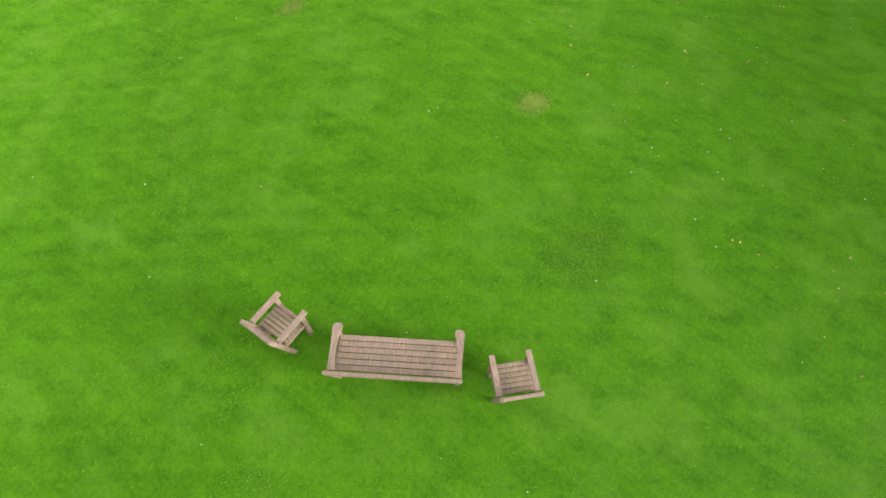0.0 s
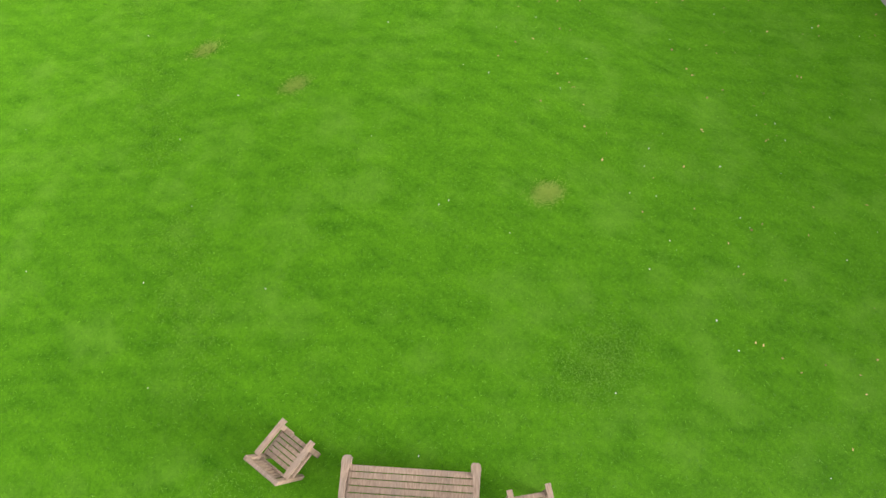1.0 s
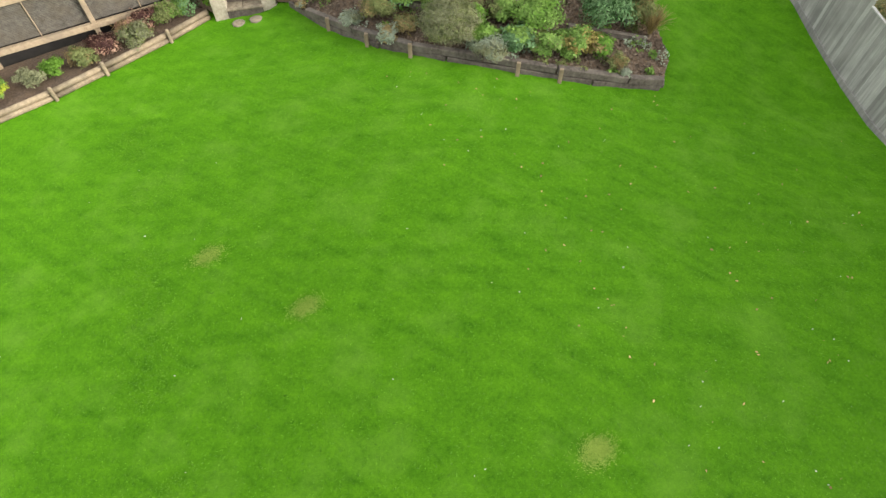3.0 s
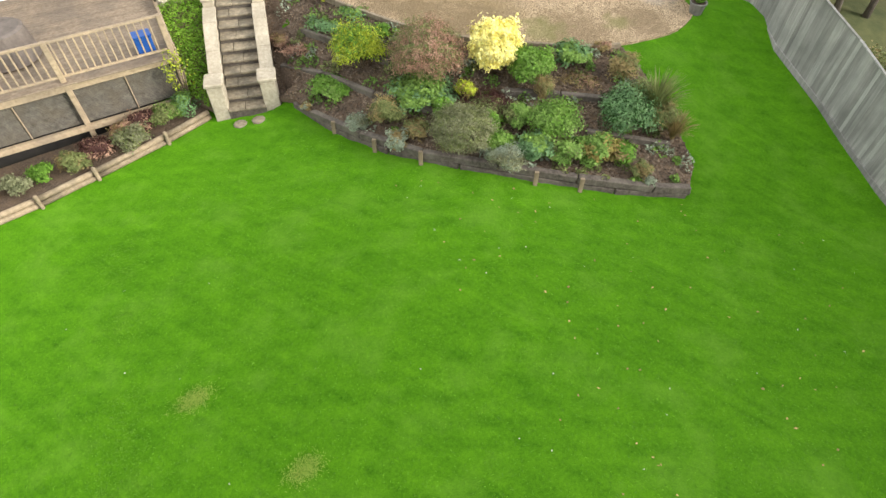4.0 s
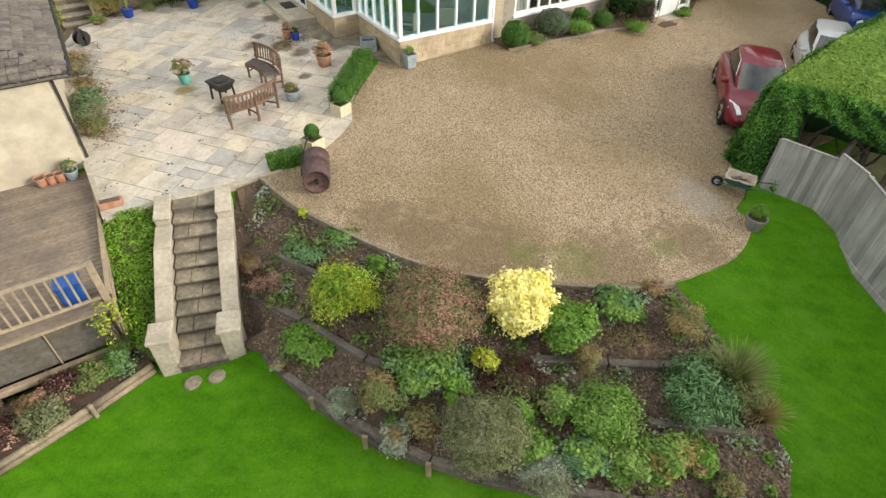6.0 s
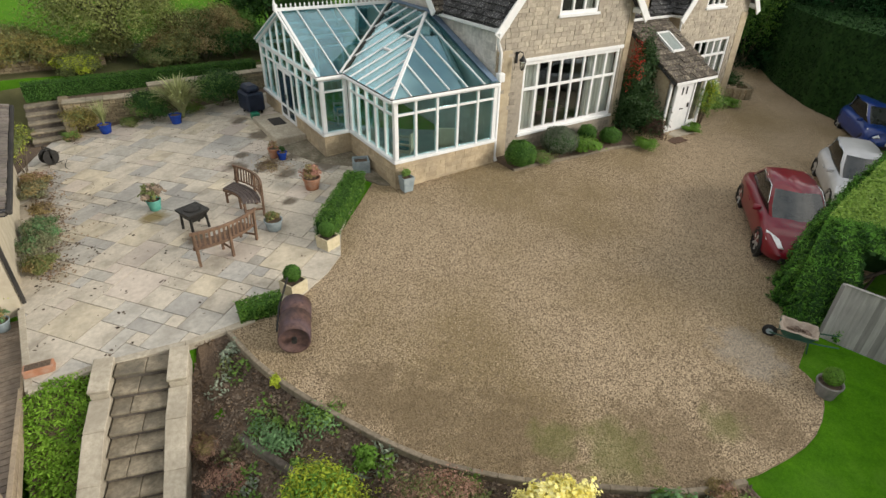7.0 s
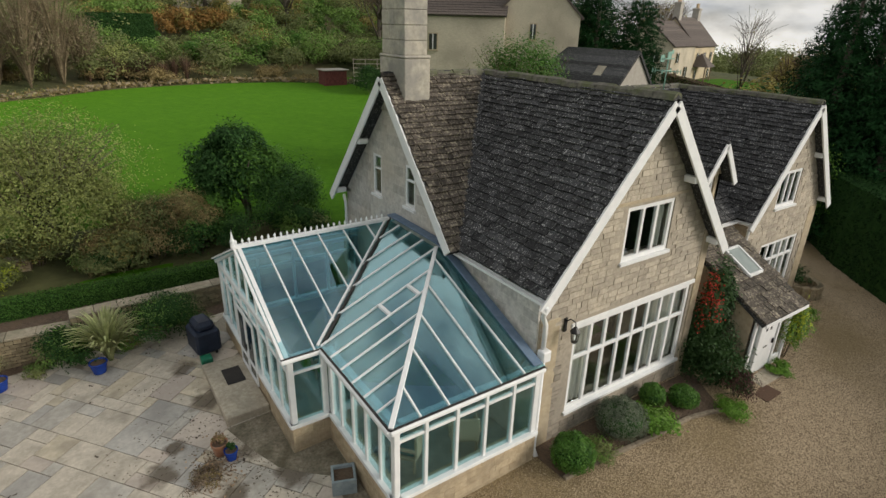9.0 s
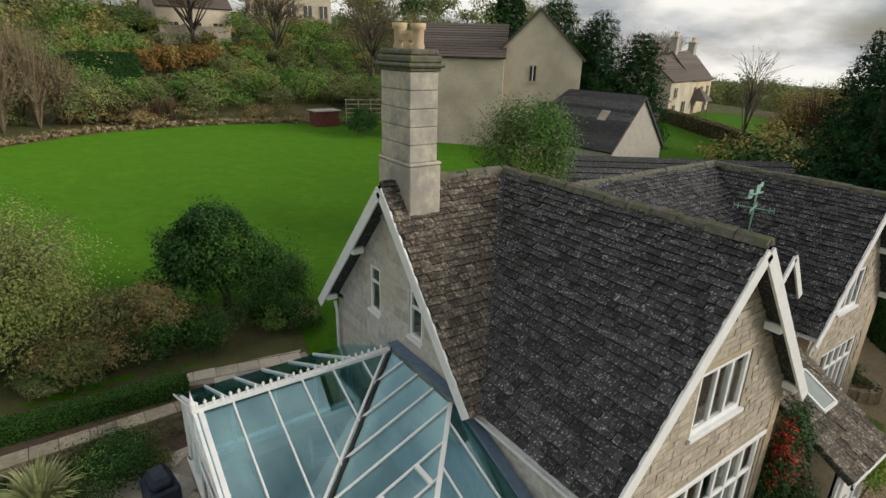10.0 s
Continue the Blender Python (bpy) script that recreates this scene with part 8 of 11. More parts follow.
# roof light in the porch roof
def porch_z(y): return 3.86 + (y - 23.0) * 0.573 + 0.09
sk = new("roof_light")
sk.parent = porch
tagged(sk, "pale framed roof light")
for (x0, y0), (x1, y1) in (((26.68, 24.1), (27.32, 24.1)), ((27.32, 24.1), (27.32, 24.9)), ((27.32, 24.9), (26.68, 24.9)), ((26.68, 24.9), (26.68, 24.1))):
    board("roof_light_frame", (x0, y0, porch_z(y0)), (x1, y1, porch_z(y1)), 0.07, 0.09, M_WHITE, sk)
bm = bmesh.new()
slab3(bm, [(26.70, 24.12, porch_z(24.12) + 0.02), (27.30, 24.12, porch_z(24.12) + 0.02), (27.30, 24.88, porch_z(24.88) + 0.02), (26.70, 24.88, porch_z(24.88) + 0.02)], 0.02)
part("roof_light_pane", bm, material("milky glass", (0.24, 0.28, 0.27), (0.31, 0.35, 0.33), grain=3, rough=0.15, bump=0), sk)

# dormer between the gables
dm = new("dormer")
dm.parent = house
tagged(dm, "small gabled dormer with white bargeboards")
DX, DYF, DZT = 26.6, 25.75, 8.0
wall("dormer_wall", [(26.05, 5.6), (27.15, 5.6), (27.15, 7.0), (DX, 7.85), (26.05, 7.0)], [(26.3, 26.9, 6.05, 6.95)], lambda a, d, z: (a, DYF + d, z), 0.2, M_DRESSED, dm)
wall("dormer_cheek", [(DYF, 5.6), (28.2, 5.6), (28.2, 7.0), (DYF, 7.0)], [], lambda a, d, z: (26.05 + d, a, z), 0.12, M_TILE, dm)
wall("dormer_cheek", [(DYF, 5.6), (28.2, 5.6), (28.2, 7.0), (DYF, 7.0)], [], lambda a, d, z: (27.15 - d, a, z), 0.12, M_TILE, dm)
roof_plane([(25.85, 25.45, 6.85), (25.85, 28.6, 6.85), (DX, 28.6, DZT), (DX, 25.45, DZT)], (1, 0, 1.44), dm, rnd)
roof_plane([(27.4, 25.45, 6.85), (27.4, 28.6, 6.85), (DX, 28.6, DZT), (DX, 25.45, DZT)], (-1, 0, 1.44), dm, rnd)
for e in ((25.85, 25.45, 6.85), (27.4, 25.45, 6.85)):
    board("bargeboard", Vector((DX, 25.43, DZT - 0.1)), Vector(e) + Vector((0, -0.02, -0.1)), 0.05, 0.17, M_WHITE, dm)
for x0, x1, z0, z1 in ((26.3, 26.9, 6.05, 6.12), (26.3, 26.9, 6.88, 6.95), (26.3, 26.37, 6.12, 6.88), (26.83, 26.9, 6.12, 6.88)):
    bm = bmesh.new()
    block(bm, x0, x1, DYF + 0.05, DYF + 0.12, z0, z1, 0.006)
    part("dormer_frame", bm, M_WHITE, dm)
bm = bmesh.new()
block(bm, 26.37, 26.83, DYF + 0.08, DYF + 0.092, 6.12, 6.88)
part("dormer_pane", bm, M_GLASS, dm)
# near-black plate gives the dormer's inner shade by its colour
bm = bmesh.new()
block(bm, 26.2, 27.0, DYF + 0.3, DYF + 0.35, 5.7, 7.0)
part("dormer_shade", bm, M_DARK, dm)

# wall lantern
ln = new("wall_lantern")
tagged(ln, "black iron wall lantern on a scroll bracket beside the bay window", "wall lamp")
LX, LY, LZ = 19.75, 24.24, 4.95
bm = bmesh.new()
block(bm, LX - 0.04, LX + 0.04, 24.24, 24.272, LZ - 0.02, LZ + 0.3, 0.006)
part("back_plate", bm, M_BLACK, ln)
pipe("bracket", [(LX, 24.25, LZ + 0.22), (LX, 24.13, LZ + 0.33), (LX, 24.0, LZ + 0.32), (LX, 23.98, LZ + 0.22)], 0.014, M_BLACK, ln, 8)
bm = bmesh.new()
lathe(bm, [(0, 0.24), (0.03, 0.22), (0.11, 0.12), (0.11, 0.10), (0.0, 0.10)], 6, (LX, 23.98, LZ))
part("cap", bm, M_BLACK, ln)
bm = bmesh.new()
lathe(bm, [(0.085, 0.10), (0.055, -0.12)], 6, (LX, 23.98, LZ))
g = part("glass_body", bm, M_GLASS, ln)
for k in range(6):
    a = k * math.pi / 3
    bm = bmesh.new()
    beam(bm, (LX + 0.09 * math.cos(a), 23.98 + 0.09 * math.sin(a), LZ + 0.1), (LX + 0.058 * math.cos(a), 23.98 + 0.058 * math.sin(a), LZ - 0.13), 0.012, 0.012)
    part("bar", bm, M_BLACK, ln)
bm = bmesh.new()
lathe(bm, [(0, -0.18), (0.03, -0.15), (0.065, -0.13), (0.065, -0.12), (0, -0.12)], 6, (LX, 23.98, LZ))
part("base_cap", bm, M_BLACK, ln)

# weathervane on the front gable
M_VERD = material("verdigris copper", (0.16, 0.30, 0.25), (0.30, 0.48, 0.40), grain=12, rough=0.7, bump=0.1)
wv = thing("weathervane", (21.8, 24.35, RZ + 0.1), "verdigris copper weathervane on the ridge", "weathervane")
pipe("rod", [(0, 0, 0), (0, 0, 0.95)], 0.018, M_VERD, wv, 8)
for a in (0.3, 0.3 + math.pi / 2):
    pipe("arm", [(-0.3 * math.cos(a), -0.3 * math.sin(a), 0.5), (0.3 * math.cos(a), 0.3 * math.sin(a), 0.5)], 0.012, M_VERD, wv, 6)
    for s in (-1, 1):
        bm = bmesh.new()
        m = Matrix.Translation((s * 0.34 * math.cos(a), s * 0.34 * math.sin(a), 0.5)) @ Matrix.Rotation(a, 4, "Z")
        block(bm, -0.05, -0.03, -0.008, 0.008, -0.06, 0.06, 0, m)
        block(bm, 0.03, 0.05, -0.008, 0.008, -0.06, 0.06, 0, m)
        block(bm, -0.05, 0.05, -0.008, 0.008, -0.01, 0.01, 0, m)
        part("letter", bm, M_VERD, wv)
bm = bmesh.new()
block(bm, -0.32, 0.26, -0.01, 0.01, 0.8, 0.83, 0)
block(bm, -0.34, -0.18, -0.01, 0.01, 0.74, 0.92, 0)
block(bm, -0.06, 0.12, -0.01, 0.01, 0.83, 1.0, 0.02)
block(bm, 0.1, 0.2, -0.01, 0.01, 0.93, 1.04, 0.02)
part("vane", bm, M_VERD, wv)

wv.scale = (0.7, 0.7, 0.7)
# climber beside the bay and shrubs along the front
L_CLIMB = leaf_mat("climber leaves", (0.02, 0.055, 0.014), (0.05, 0.10, 0.028))
L_BERRY = leaf_mat("red berries", (0.28, 0.02, 0.012), (0.46, 0.05, 0.03))
ck = thing("climber", (25.2, 24.1, 1.95), "dense dark green climber with red berries beside the bay window", "climber")
pts, nrm = cloud(NP, 9000, (0.05, 0.0, 1.55), (0.85, 0.45, 1.75), lumps=26)
pts = np.concatenate([pts, cloud(NP, 6500, (-0.1, -0.38, 0.75), (0.9, 0.8, 1.0), lumps=22)[0]])
nrm = np.concatenate([nrm, NP.normal(size=(6500, 3)) + np.array([0, -0.7, 0.4])])
pts[:, 2] = np.maximum(pts[:, 2], 0.02)
quads("foliage", pts, nrm, 0.085, 0.05, L_CLIMB, ck, NP)
pts, nrm = cloud(NP, 420, (-0.55, -0.15, 2.25), (0.26, 0.4, 1.15), lumps=16)
quads("berry", pts, nrm, 0.05, 0.045, L_BERRY, ck, NP, kind="stuff")
pipe("stem", [(0, 0, -0.05), (0.1, 0.05, 1.0), (-0.05, 0.05, 2.2), (0.05, 0.05, 3.0)], [0.05, 0.04, 0.03, 0.015], M_BARK, ck)


def ball(name, x, y, w, h, mat, label, n=2600, leaf=(0.05, 0.03), core=True):
    t = thing(name, (x, y, z_upper(x, y)), label, "shrub", "shrubs along the house front")
    d = NP.normal(size=(n, 3))
    d /= np.linalg.norm(d, axis=1, keepdims=True)
    d[:, 2] = np.where(d[:, 2] < -0.6, -d[:, 2], d[:, 2])
    r = NP.uniform(0.86, 1.03, (n, 1)) * (1 + 0.06 * np.sin(7 * d[:, :1]) * np.cos(6 * d[:, 1:2]))
    pts = d * r * np.array([w / 2, w / 2, h / 2]) + np.array([0, 0, h * 0.48])
    quads("foliage", pts, d + NP.normal(size=(n, 3)) * 0.45, leaf[0], leaf[1], mat, t, NP)
    bm = bmesh.new()
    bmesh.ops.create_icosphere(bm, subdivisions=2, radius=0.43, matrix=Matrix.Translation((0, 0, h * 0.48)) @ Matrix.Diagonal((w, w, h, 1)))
    # core coloured dark, as the shade behind the outer leaves
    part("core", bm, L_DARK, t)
    return t


ball("box_ball", 19.55, 23.45, 0.95, 0.85, L_HEDGE, "clipped round box ball at the house corner", 4200)
ball("lavender", 21.25, 23.6, 1.2, 0.9, leaf_mat("blue-grey lavender leaves", (0.09, 0.115, 0.075), (0.19, 0.22, 0.15)), "rounded grey-green lavender below the bay window", 4200, (0.08, 0.016))
ball("box_ball", 22.75, 23.85, 0.65, 0.62, L_HEDGE, "clipped box ball below the bay window", 2400)
ball("box_ball", 23.45, 23.45, 0.75, 0.55, L_HEDGE, "low clipped box mound near the climber", 2400)
shrub("shrub", (22.1, 23.3, z_upper(22.1, 23.3)), 1.0, 0.45, L_BRIGHT, "fresh green spreading plant below the bay window", n=1200, leaf=(0.09, 0.06), second=L_GREEN)
shrub("shrub", (20.35, 23.4, z_upper(20.35, 23.4)), 0.8, 0.3, L_OLIVE, "low herb between the clipped shrubs", n=800, leaf=(0.07, 0.03), second=L_GREEN)
shrub("shrub", (24.3, 22.62, z_upper(24.3, 22.62)), 0.8, 0.35, L_BRIGHT, "bright green ferny plant at the climber's foot", n=1500, leaf=(0.07, 0.03))
shrub("shrub", (25.05, 22.95, z_upper(25.05, 22.95)), 0.85, 0.75, L_PLUM, "dark purple-leaved shrub beside the porch", n=1500, leaf=(0.06, 0.035), second=L_DARK)
shrub("shrub", (27.2, 22.95, z_upper(27.2, 22.95)), 0.7, 0.3, L_BRIGHT, "bright green ferny plant beside the doorstep", n=1300, leaf=(0.07, 0.03))
shrub("shrub", (28.15, 23.3, z_upper(28.15, 23.3)), 0.8, 1.9, L_GREEN, "tall loose green climber beside the porch", n=1500, leaf=(0.08, 0.045), second=L_LIME)
shrub("shrub", (29.2, 23.9, z_upper(29.2, 23.9)), 1.2, 1.1, L_GREEN, "green leafy shrub by the wing window", n=2200, leaf=(0.08, 0.045), second=L_OLIVE)
ball("box_ball", 30.6, 24.4, 0.85, 0.6, L_DARK, "dark clipped mound under the wing window", 1800)
shrub("shrub", (31.5, 24.35, z_upper(31.5, 24.35)), 0.9, 0.35, L_BRIGHT, "low bright green plant under the wing window", n=900, leaf=(0.07, 0.04))
# kerb of the front bed
fb = smooth_line([(19.2, 23.3), (20.2, 23.25), (21.8, 23.1), (23.2, 23.05), (24.2, 22.8)], 0.5)
for (x0, y0), (x1, y1) in zip(fb, fb[1:]):
    bm = bmesh.new()
    beam(bm, (x0, y0, z_upper(x0, y0) + 0.03), (x1, y1, z_upper(x1, y1) + 0.03), 0.1, 0.12, 0.012)
    part("kerb_stone", bm, M_KERB, None, "rough stone kerb of the front bed", False, "", "kerb", "kerb of the front bed")
sheet("front_bed", fb + [(24.9, 24.2), (19.1, 24.26)], z_upper, M_SOIL, "soil of the bed below the bay window", "flower bed", step=0.6, lift=0.03)
# raised planter at the wing corner
rp2 = thing("raised_planter", (33.75, 25.4, 1.6), "curved stone edged planter with a clipped hedge at the wing corner", "planter")
for k in range(9):
    a = radians(200 + k * 17)
    bm = bmesh.new()
    m = Matrix.Translation((0.75 * math.cos(a), 1.2 * math.sin(a) + 0.6, 0)) @ Matrix.Rotation(a + math.pi / 2, 4, "Z")
    block(bm, -0.2, 0.2, -0.1, 0.1, 0, 0.55, 0.02, m)
    part("edge_stone", bm, M_DRY, rp2)
pts, nrm = cloud(NP, 3500, (0, 0.5, 0.75), (0.65, 1.0, 0.45), lumps=14)
quads("foliage", pts, nrm, 0.06, 0.035, L_DARK, rp2, NP)

# ---- parked cars ----
M_TYRE = material("tyre rubber", (0.012, 0.012, 0.012), (0.03, 0.03, 0.03), grain=30, rough=0.85, bump=0.2)
M_ALLOY = material("alloy", (0.45, 0.46, 0.47), (0.6, 0.61, 0.62), grain=6, rough=0.3, metal=0.8, bump=0)
M_CARGLASS = material("tinted car glass", (0.02, 0.025, 0.024), (0.05, 0.055, 0.052), grain=3, rough=0.05, bump=0, spec=0.6, coat=0.8)
M_SIDEGLASS = material("dark side glass", (0.006, 0.008, 0.008), (0.015, 0.018, 0.017), grain=3, rough=0.1, bump=0, spec=0.25)
M_LAMP = material("headlamp", (0.60, 0.63, 0.65), (0.8, 0.82, 0.84), grain=9, rough=0.1, bump=0.1, coat=0.5)
M_TRIM = material("black trim", (0.012, 0.012, 0.013), (0.025, 0.025, 0.026), grain=8, rough=0.5, bump=0)
M_PLATE = material("plate white", (0.62, 0.62, 0.60), (0.7, 0.7, 0.68), grain=4, rough=0.5, bump=0)
M_CHROME = material("chrome", (0.65, 0.66, 0.67), (0.75, 0.76, 0.77), grain=4, rough=0.12, metal=1.0, bump=0)


def car(at, turn, paint, label, L=4.28, W=1.78, H=1.36, hood=0.72, boot=0.86, scr=0.62, roof0=-0.05, roof1=-1.05, tail=-1.95, wheel_r=0.33, base=2.6, group="cars on the drive"):
    """A parked car facing +x: lofted body, glazed cabin, wheels, lamps, mirrors, grille and plates."""
    t = thing("car", at, label, "car", group, turn)
    hl, hw = L / 2, W / 2
    # body sections: x, half width, sill height, shoulder height, top height at the middle
    st = [(-hl, 0.66, 0.42, 0.62, 0.70), (-hl + 0.12, 0.82, 0.28, 0.72, boot - 0.03), (-hl + 0.45, 0.95, 0.20, 0.78, boot), (-1.3, 1.0, 0.18, 0.80, boot + 0.02), (-0.6, 0.985, 0.17, 0.78, boot + 0.02),
          (0.1, 0.98, 0.17, 0.76, boot), (0.75, 0.985, 0.17, 0.74, boot - 0.01), (1.15, 1.0, 0.18, 0.71, hood + 0.10), (1.6, 0.97, 0.20, 0.66, hood + 0.03), (hl - 0.22, 0.86, 0.24, 0.58, hood - 0.09), (hl - 0.05, 0.72, 0.32, 0.50, hood - 0.2), (hl, 0.58, 0.38, 0.46, 0.48)]
    bm = bmesh.new()
    prev = None
    for x, wf, z0, zs, zt in st:
        w = hw * wf
        half = [(0.0, z0), (w * 0.86, z0), (w * 0.985, z0 + 0.10), (w, (z0 + zs) / 2 + 0.04), (w * 0.985, zs - 0.02), (w * 0.93, zs + 0.05), (w * 0.78, zt - 0.015), (w * 0.45, zt + 0.012), (0.0, zt + 0.022)]
        ring = [bm.verts.new((x, y, z)) for y, z in half] + [bm.verts.new((x, -y, z)) for y, z in half[-2:0:-1]]
        n = len(ring)
        if prev:
            for k in range(n):
                bm.faces.new((prev[k], prev[(k + 1) % n], ring[(k + 1) % n], ring[k]))
        else:
            bm.faces.new(ring)
        prev = ring
    bm.faces.new(prev[::-1])
    bmesh.ops.recalc_face_normals(bm, faces=bm.faces[:])
    bmesh.ops.subdivide_edges(bm, edges=bm.edges[:], cuts=1, use_grid_fill=True, smooth=0.6)
    part("body", bm, paint, t, "", True)
    # cabin: base ring, shoulder ring and roof ring
    zb_, zr = boot - 0.02, H
    rows = [(scr + 0.28, 0.67, tail + 0.02, 0.62, zb_), (scr - 0.02, 0.665, tail + 0.30, 0.62, zb_ + 0.17), (roof0 + 0.18, 0.58, roof1 - 0.25, 0.54, zr - 0.07), (roof0 - 0.1, 0.51, roof1 + 0.05, 0.47, zr)]
    def ringp(r):
        xf, wf, xr, wr, z = r
        xm = (xf + xr) / 2
        return [(xf, -wf * hw * 1.0, z), (xf + 0.12, 0, z), (xf, wf * hw * 1.0, z), (xf - 0.13, wf * hw * 1.09, z), (xm, wf * hw * 1.14, z), (xr + 0.22, wr * hw * 1.09, z), (xr, wr * hw * 0.95, z), (xr - 0.07, 0, z), (xr, -wr * hw * 0.95, z), (xr + 0.22, -wr * hw * 1.09, z), (xm, -wf * hw * 1.14, z), (xf - 0.13, -wf * hw * 1.09, z)]
    rs_ = [ringp(r) for r in rows]
    paintbm = bmesh.new()
    panes = {0: bmesh.new(), 1: bmesh.new(), 2: bmesh.new(), 3: bmesh.new()}
    for i in range(len(rs_) - 1):
        for k in range(12):
            k2 = (k + 1) % 12
            quad = [rs_[i][k], rs_[i][k2], rs_[i + 1][k2], rs_[i + 1][k]]
            pillar = k in (2, 5, 8, 11)
            target = paintbm if (i == 2 or pillar) else panes[k // 3]
            target.faces.new([target.verts.new(p) for p in quad])
    paintbm.faces.new([paintbm.verts.new(p) for p in rs_[-1]])
    for b in (*panes.values(), paintbm):
        bmesh.ops.remove_doubles(b, verts=b.verts[:], dist=0.001)
        bmesh.ops.recalc_face_normals(b, faces=b.faces[:])
    for nm, b in zip(("windscreen", "side_window", "rear_window", "side_window"), panes.values()):
        part(nm, b, M_SIDEGLASS if nm == "side_window" else M_CARGLASS, t, "dark tinted glass", True)
    part("roof", paintbm, paint, t, "", True)
    for sy in (-1, 1):
        pts = [Vector(p) for p in (rs_[1][3], rs_[2][3], rs_[2][5], rs_[1][5])] if sy > 0 else [Vector(p) for p in (rs_[1][11], rs_[2][11], rs_[2][9], rs_[1][9])]
        pipe("roof_trim", [p + Vector((0, sy * 0.012, 0.01)) for p in pts], 0.014, M_CHROME, t, 6)
        # wheels
        for sx, x in ((1, base / 2 + 0.02), (-1, -base / 2 + 0.02)):
            wh = new("wheel")
            wh.parent = t
            wh.matrix_local = pose(x, sy * (hw - 0.10), wheel_r, -90 * sy, 0, 0)
            bm = bmesh.new()
            lathe(bm, [(wheel_r * 0.66, -0.10), (wheel_r * 0.93, -0.10), (wheel_r, -0.06), (wheel_r, 0.06), (wheel_r * 0.93, 0.105), (wheel_r * 0.66, 0.10)], 28)
            part("tyre", bm, M_TYRE, wh, "", True)
            bm = bmesh.new()
            lathe(bm, [(0.0, 0.03), (wheel_r * 0.62, 0.02), (wheel_r * 0.62, 0.10), (wheel_r * 0.68, 0.10), (wheel_r * 0.68, -0.08)], 28)
            part("rim", bm, M_TRIM, wh)
            for q in range(5):
                bm = bmesh.new()
                a = q * 2 * math.pi / 5
                beam(bm, (0.02 * math.cos(a), 0.02 * math.sin(a), 0.085), (wheel_r * 0.63 * math.cos(a), wheel_r * 0.63 * math.sin(a), 0.095), 0.065, 0.03, 0.008)
                part("spoke", bm, M_ALLOY, wh)
            bm = bmesh.new()
            lathe(bm, [(wheel_r * 1.0, 0.0), (wheel_r * 1.14, 0.0), (wheel_r * 1.14, 0.09), (wheel_r * 1.02, 0.10)], 28)
            arch = part("wheel_arch", bm, M_TRIM, t, "")
            arch.matrix_local = pose(x, sy * (hw - 0.085), wheel_r + 0.0, -90 * sy, 0, 0)
        bm = bmesh.new()
        block(bm, -0.06, 0.08, -0.1, 0.1, -0.06, 0.07, 0.03)
        mi = part("mirror", bm, paint, t, "", True)
        mi.matrix_local = pose(scr - 0.02, sy * (hw + 0.03), boot + 0.06)
        # headlamp swept back over the wing
        bm = bmesh.new()
        a, b = Vector((hl - 0.16, sy * hw * 0.62, hood - 0.17)), Vector((hl - 0.72, sy * hw * 0.86, hood - 0.005))
        mid = a.lerp(b, 0.45) + Vector((0, sy * 0.045, 0.005))
        w2 = Vector((0.05, -sy * 0.15, 0.055))
        v = [bm.verts.new(p) for p in (a + w2 * 0.5, mid + w2, b, mid - w2 * 0.7, a - w2 * 0.6)]
        bm.faces.new(v)
        r = bmesh.ops.extrude_face_region(bm, geom=bm.faces[:])
        bmesh.ops.translate(bm, verts=[g for g in r["geom"] if isinstance(g, bmesh.types.BMVert)], vec=(0.03, sy * 0.03, 0.045))
        bmesh.ops.recalc_face_normals(bm, faces=bm.faces[:])
        part("headlight", bm, M_LAMP, t, "clear glass headlamp")
        bm = bmesh.new()
        bmesh.ops.create_icosphere(bm, subdivisions=2, radius=0.055, matrix=Matrix.Translation((hl - 0.09, sy * hw * 0.66, 0.40)) @ Matrix.Diagonal((0.8, 0.8, 1.3, 1)))
        part("fog_light", bm, M_LAMP, t)
        bm = bmesh.new()
        block(bm, -hl - 0.005, -hl + 0.1, sy * hw * 0.55 - 0.13, sy * hw * 0.55 + 0.13, 0.62, 0.74, 0.02)
        part("tail_light", bm, material("tail lamp", (0.25, 0.01, 0.01), (0.4, 0.02, 0.02), rough=0.2, bump=0), t)
        bm = bmesh.new()
        block(bm, -0.12, 0.12, -0.015, 0.015, -0.015, 0.015, 0.008)
        dh = part("door_handle", bm, paint, t)
        dh.matrix_local = pose(-0.35, sy * (hw + 0.005), 0.74)
    bm = bmesh.new()
    block(bm, hl - 0.2, hl + 0.014, -hw * 0.6, hw * 0.6, 0.24, 0.44, 0.04)
    part("grille", bm, M_TRIM, t, "black lower grille")
    bm = bmesh.new()
    block(bm, hl - 0.06, hl + 0.03, -0.26, 0.26, 0.44, 0.54, 0.006)
    part("number_plate", bm, M_PLATE, t, "plain plate with dark bars")
    for k in range(6):
        bm = bmesh.new()
        block(bm, hl + 0.028, hl + 0.034, -0.2 + k * 0.07, -0.16 + k * 0.07, 0.465, 0.515)
        part("plate_bar", bm, M_TRIM, t)
    bm = bmesh.new()
    lathe(bm, [(0, 0), (0.06, 0), (0.05, 0.015), (0, 0.02)], 12)
    bd = part("badge", bm, M_CHROME, t)
    bd.matrix_local = pose(hl - 0.13, 0, hood - 0.13, 0, 60, 0)
    return t


def paint(name, dark, light, metal=0.0):
    return material(name, dark, light, grain=3, rough=0.35, bump=0, coat=0.7, spec=0.25, metal=metal)


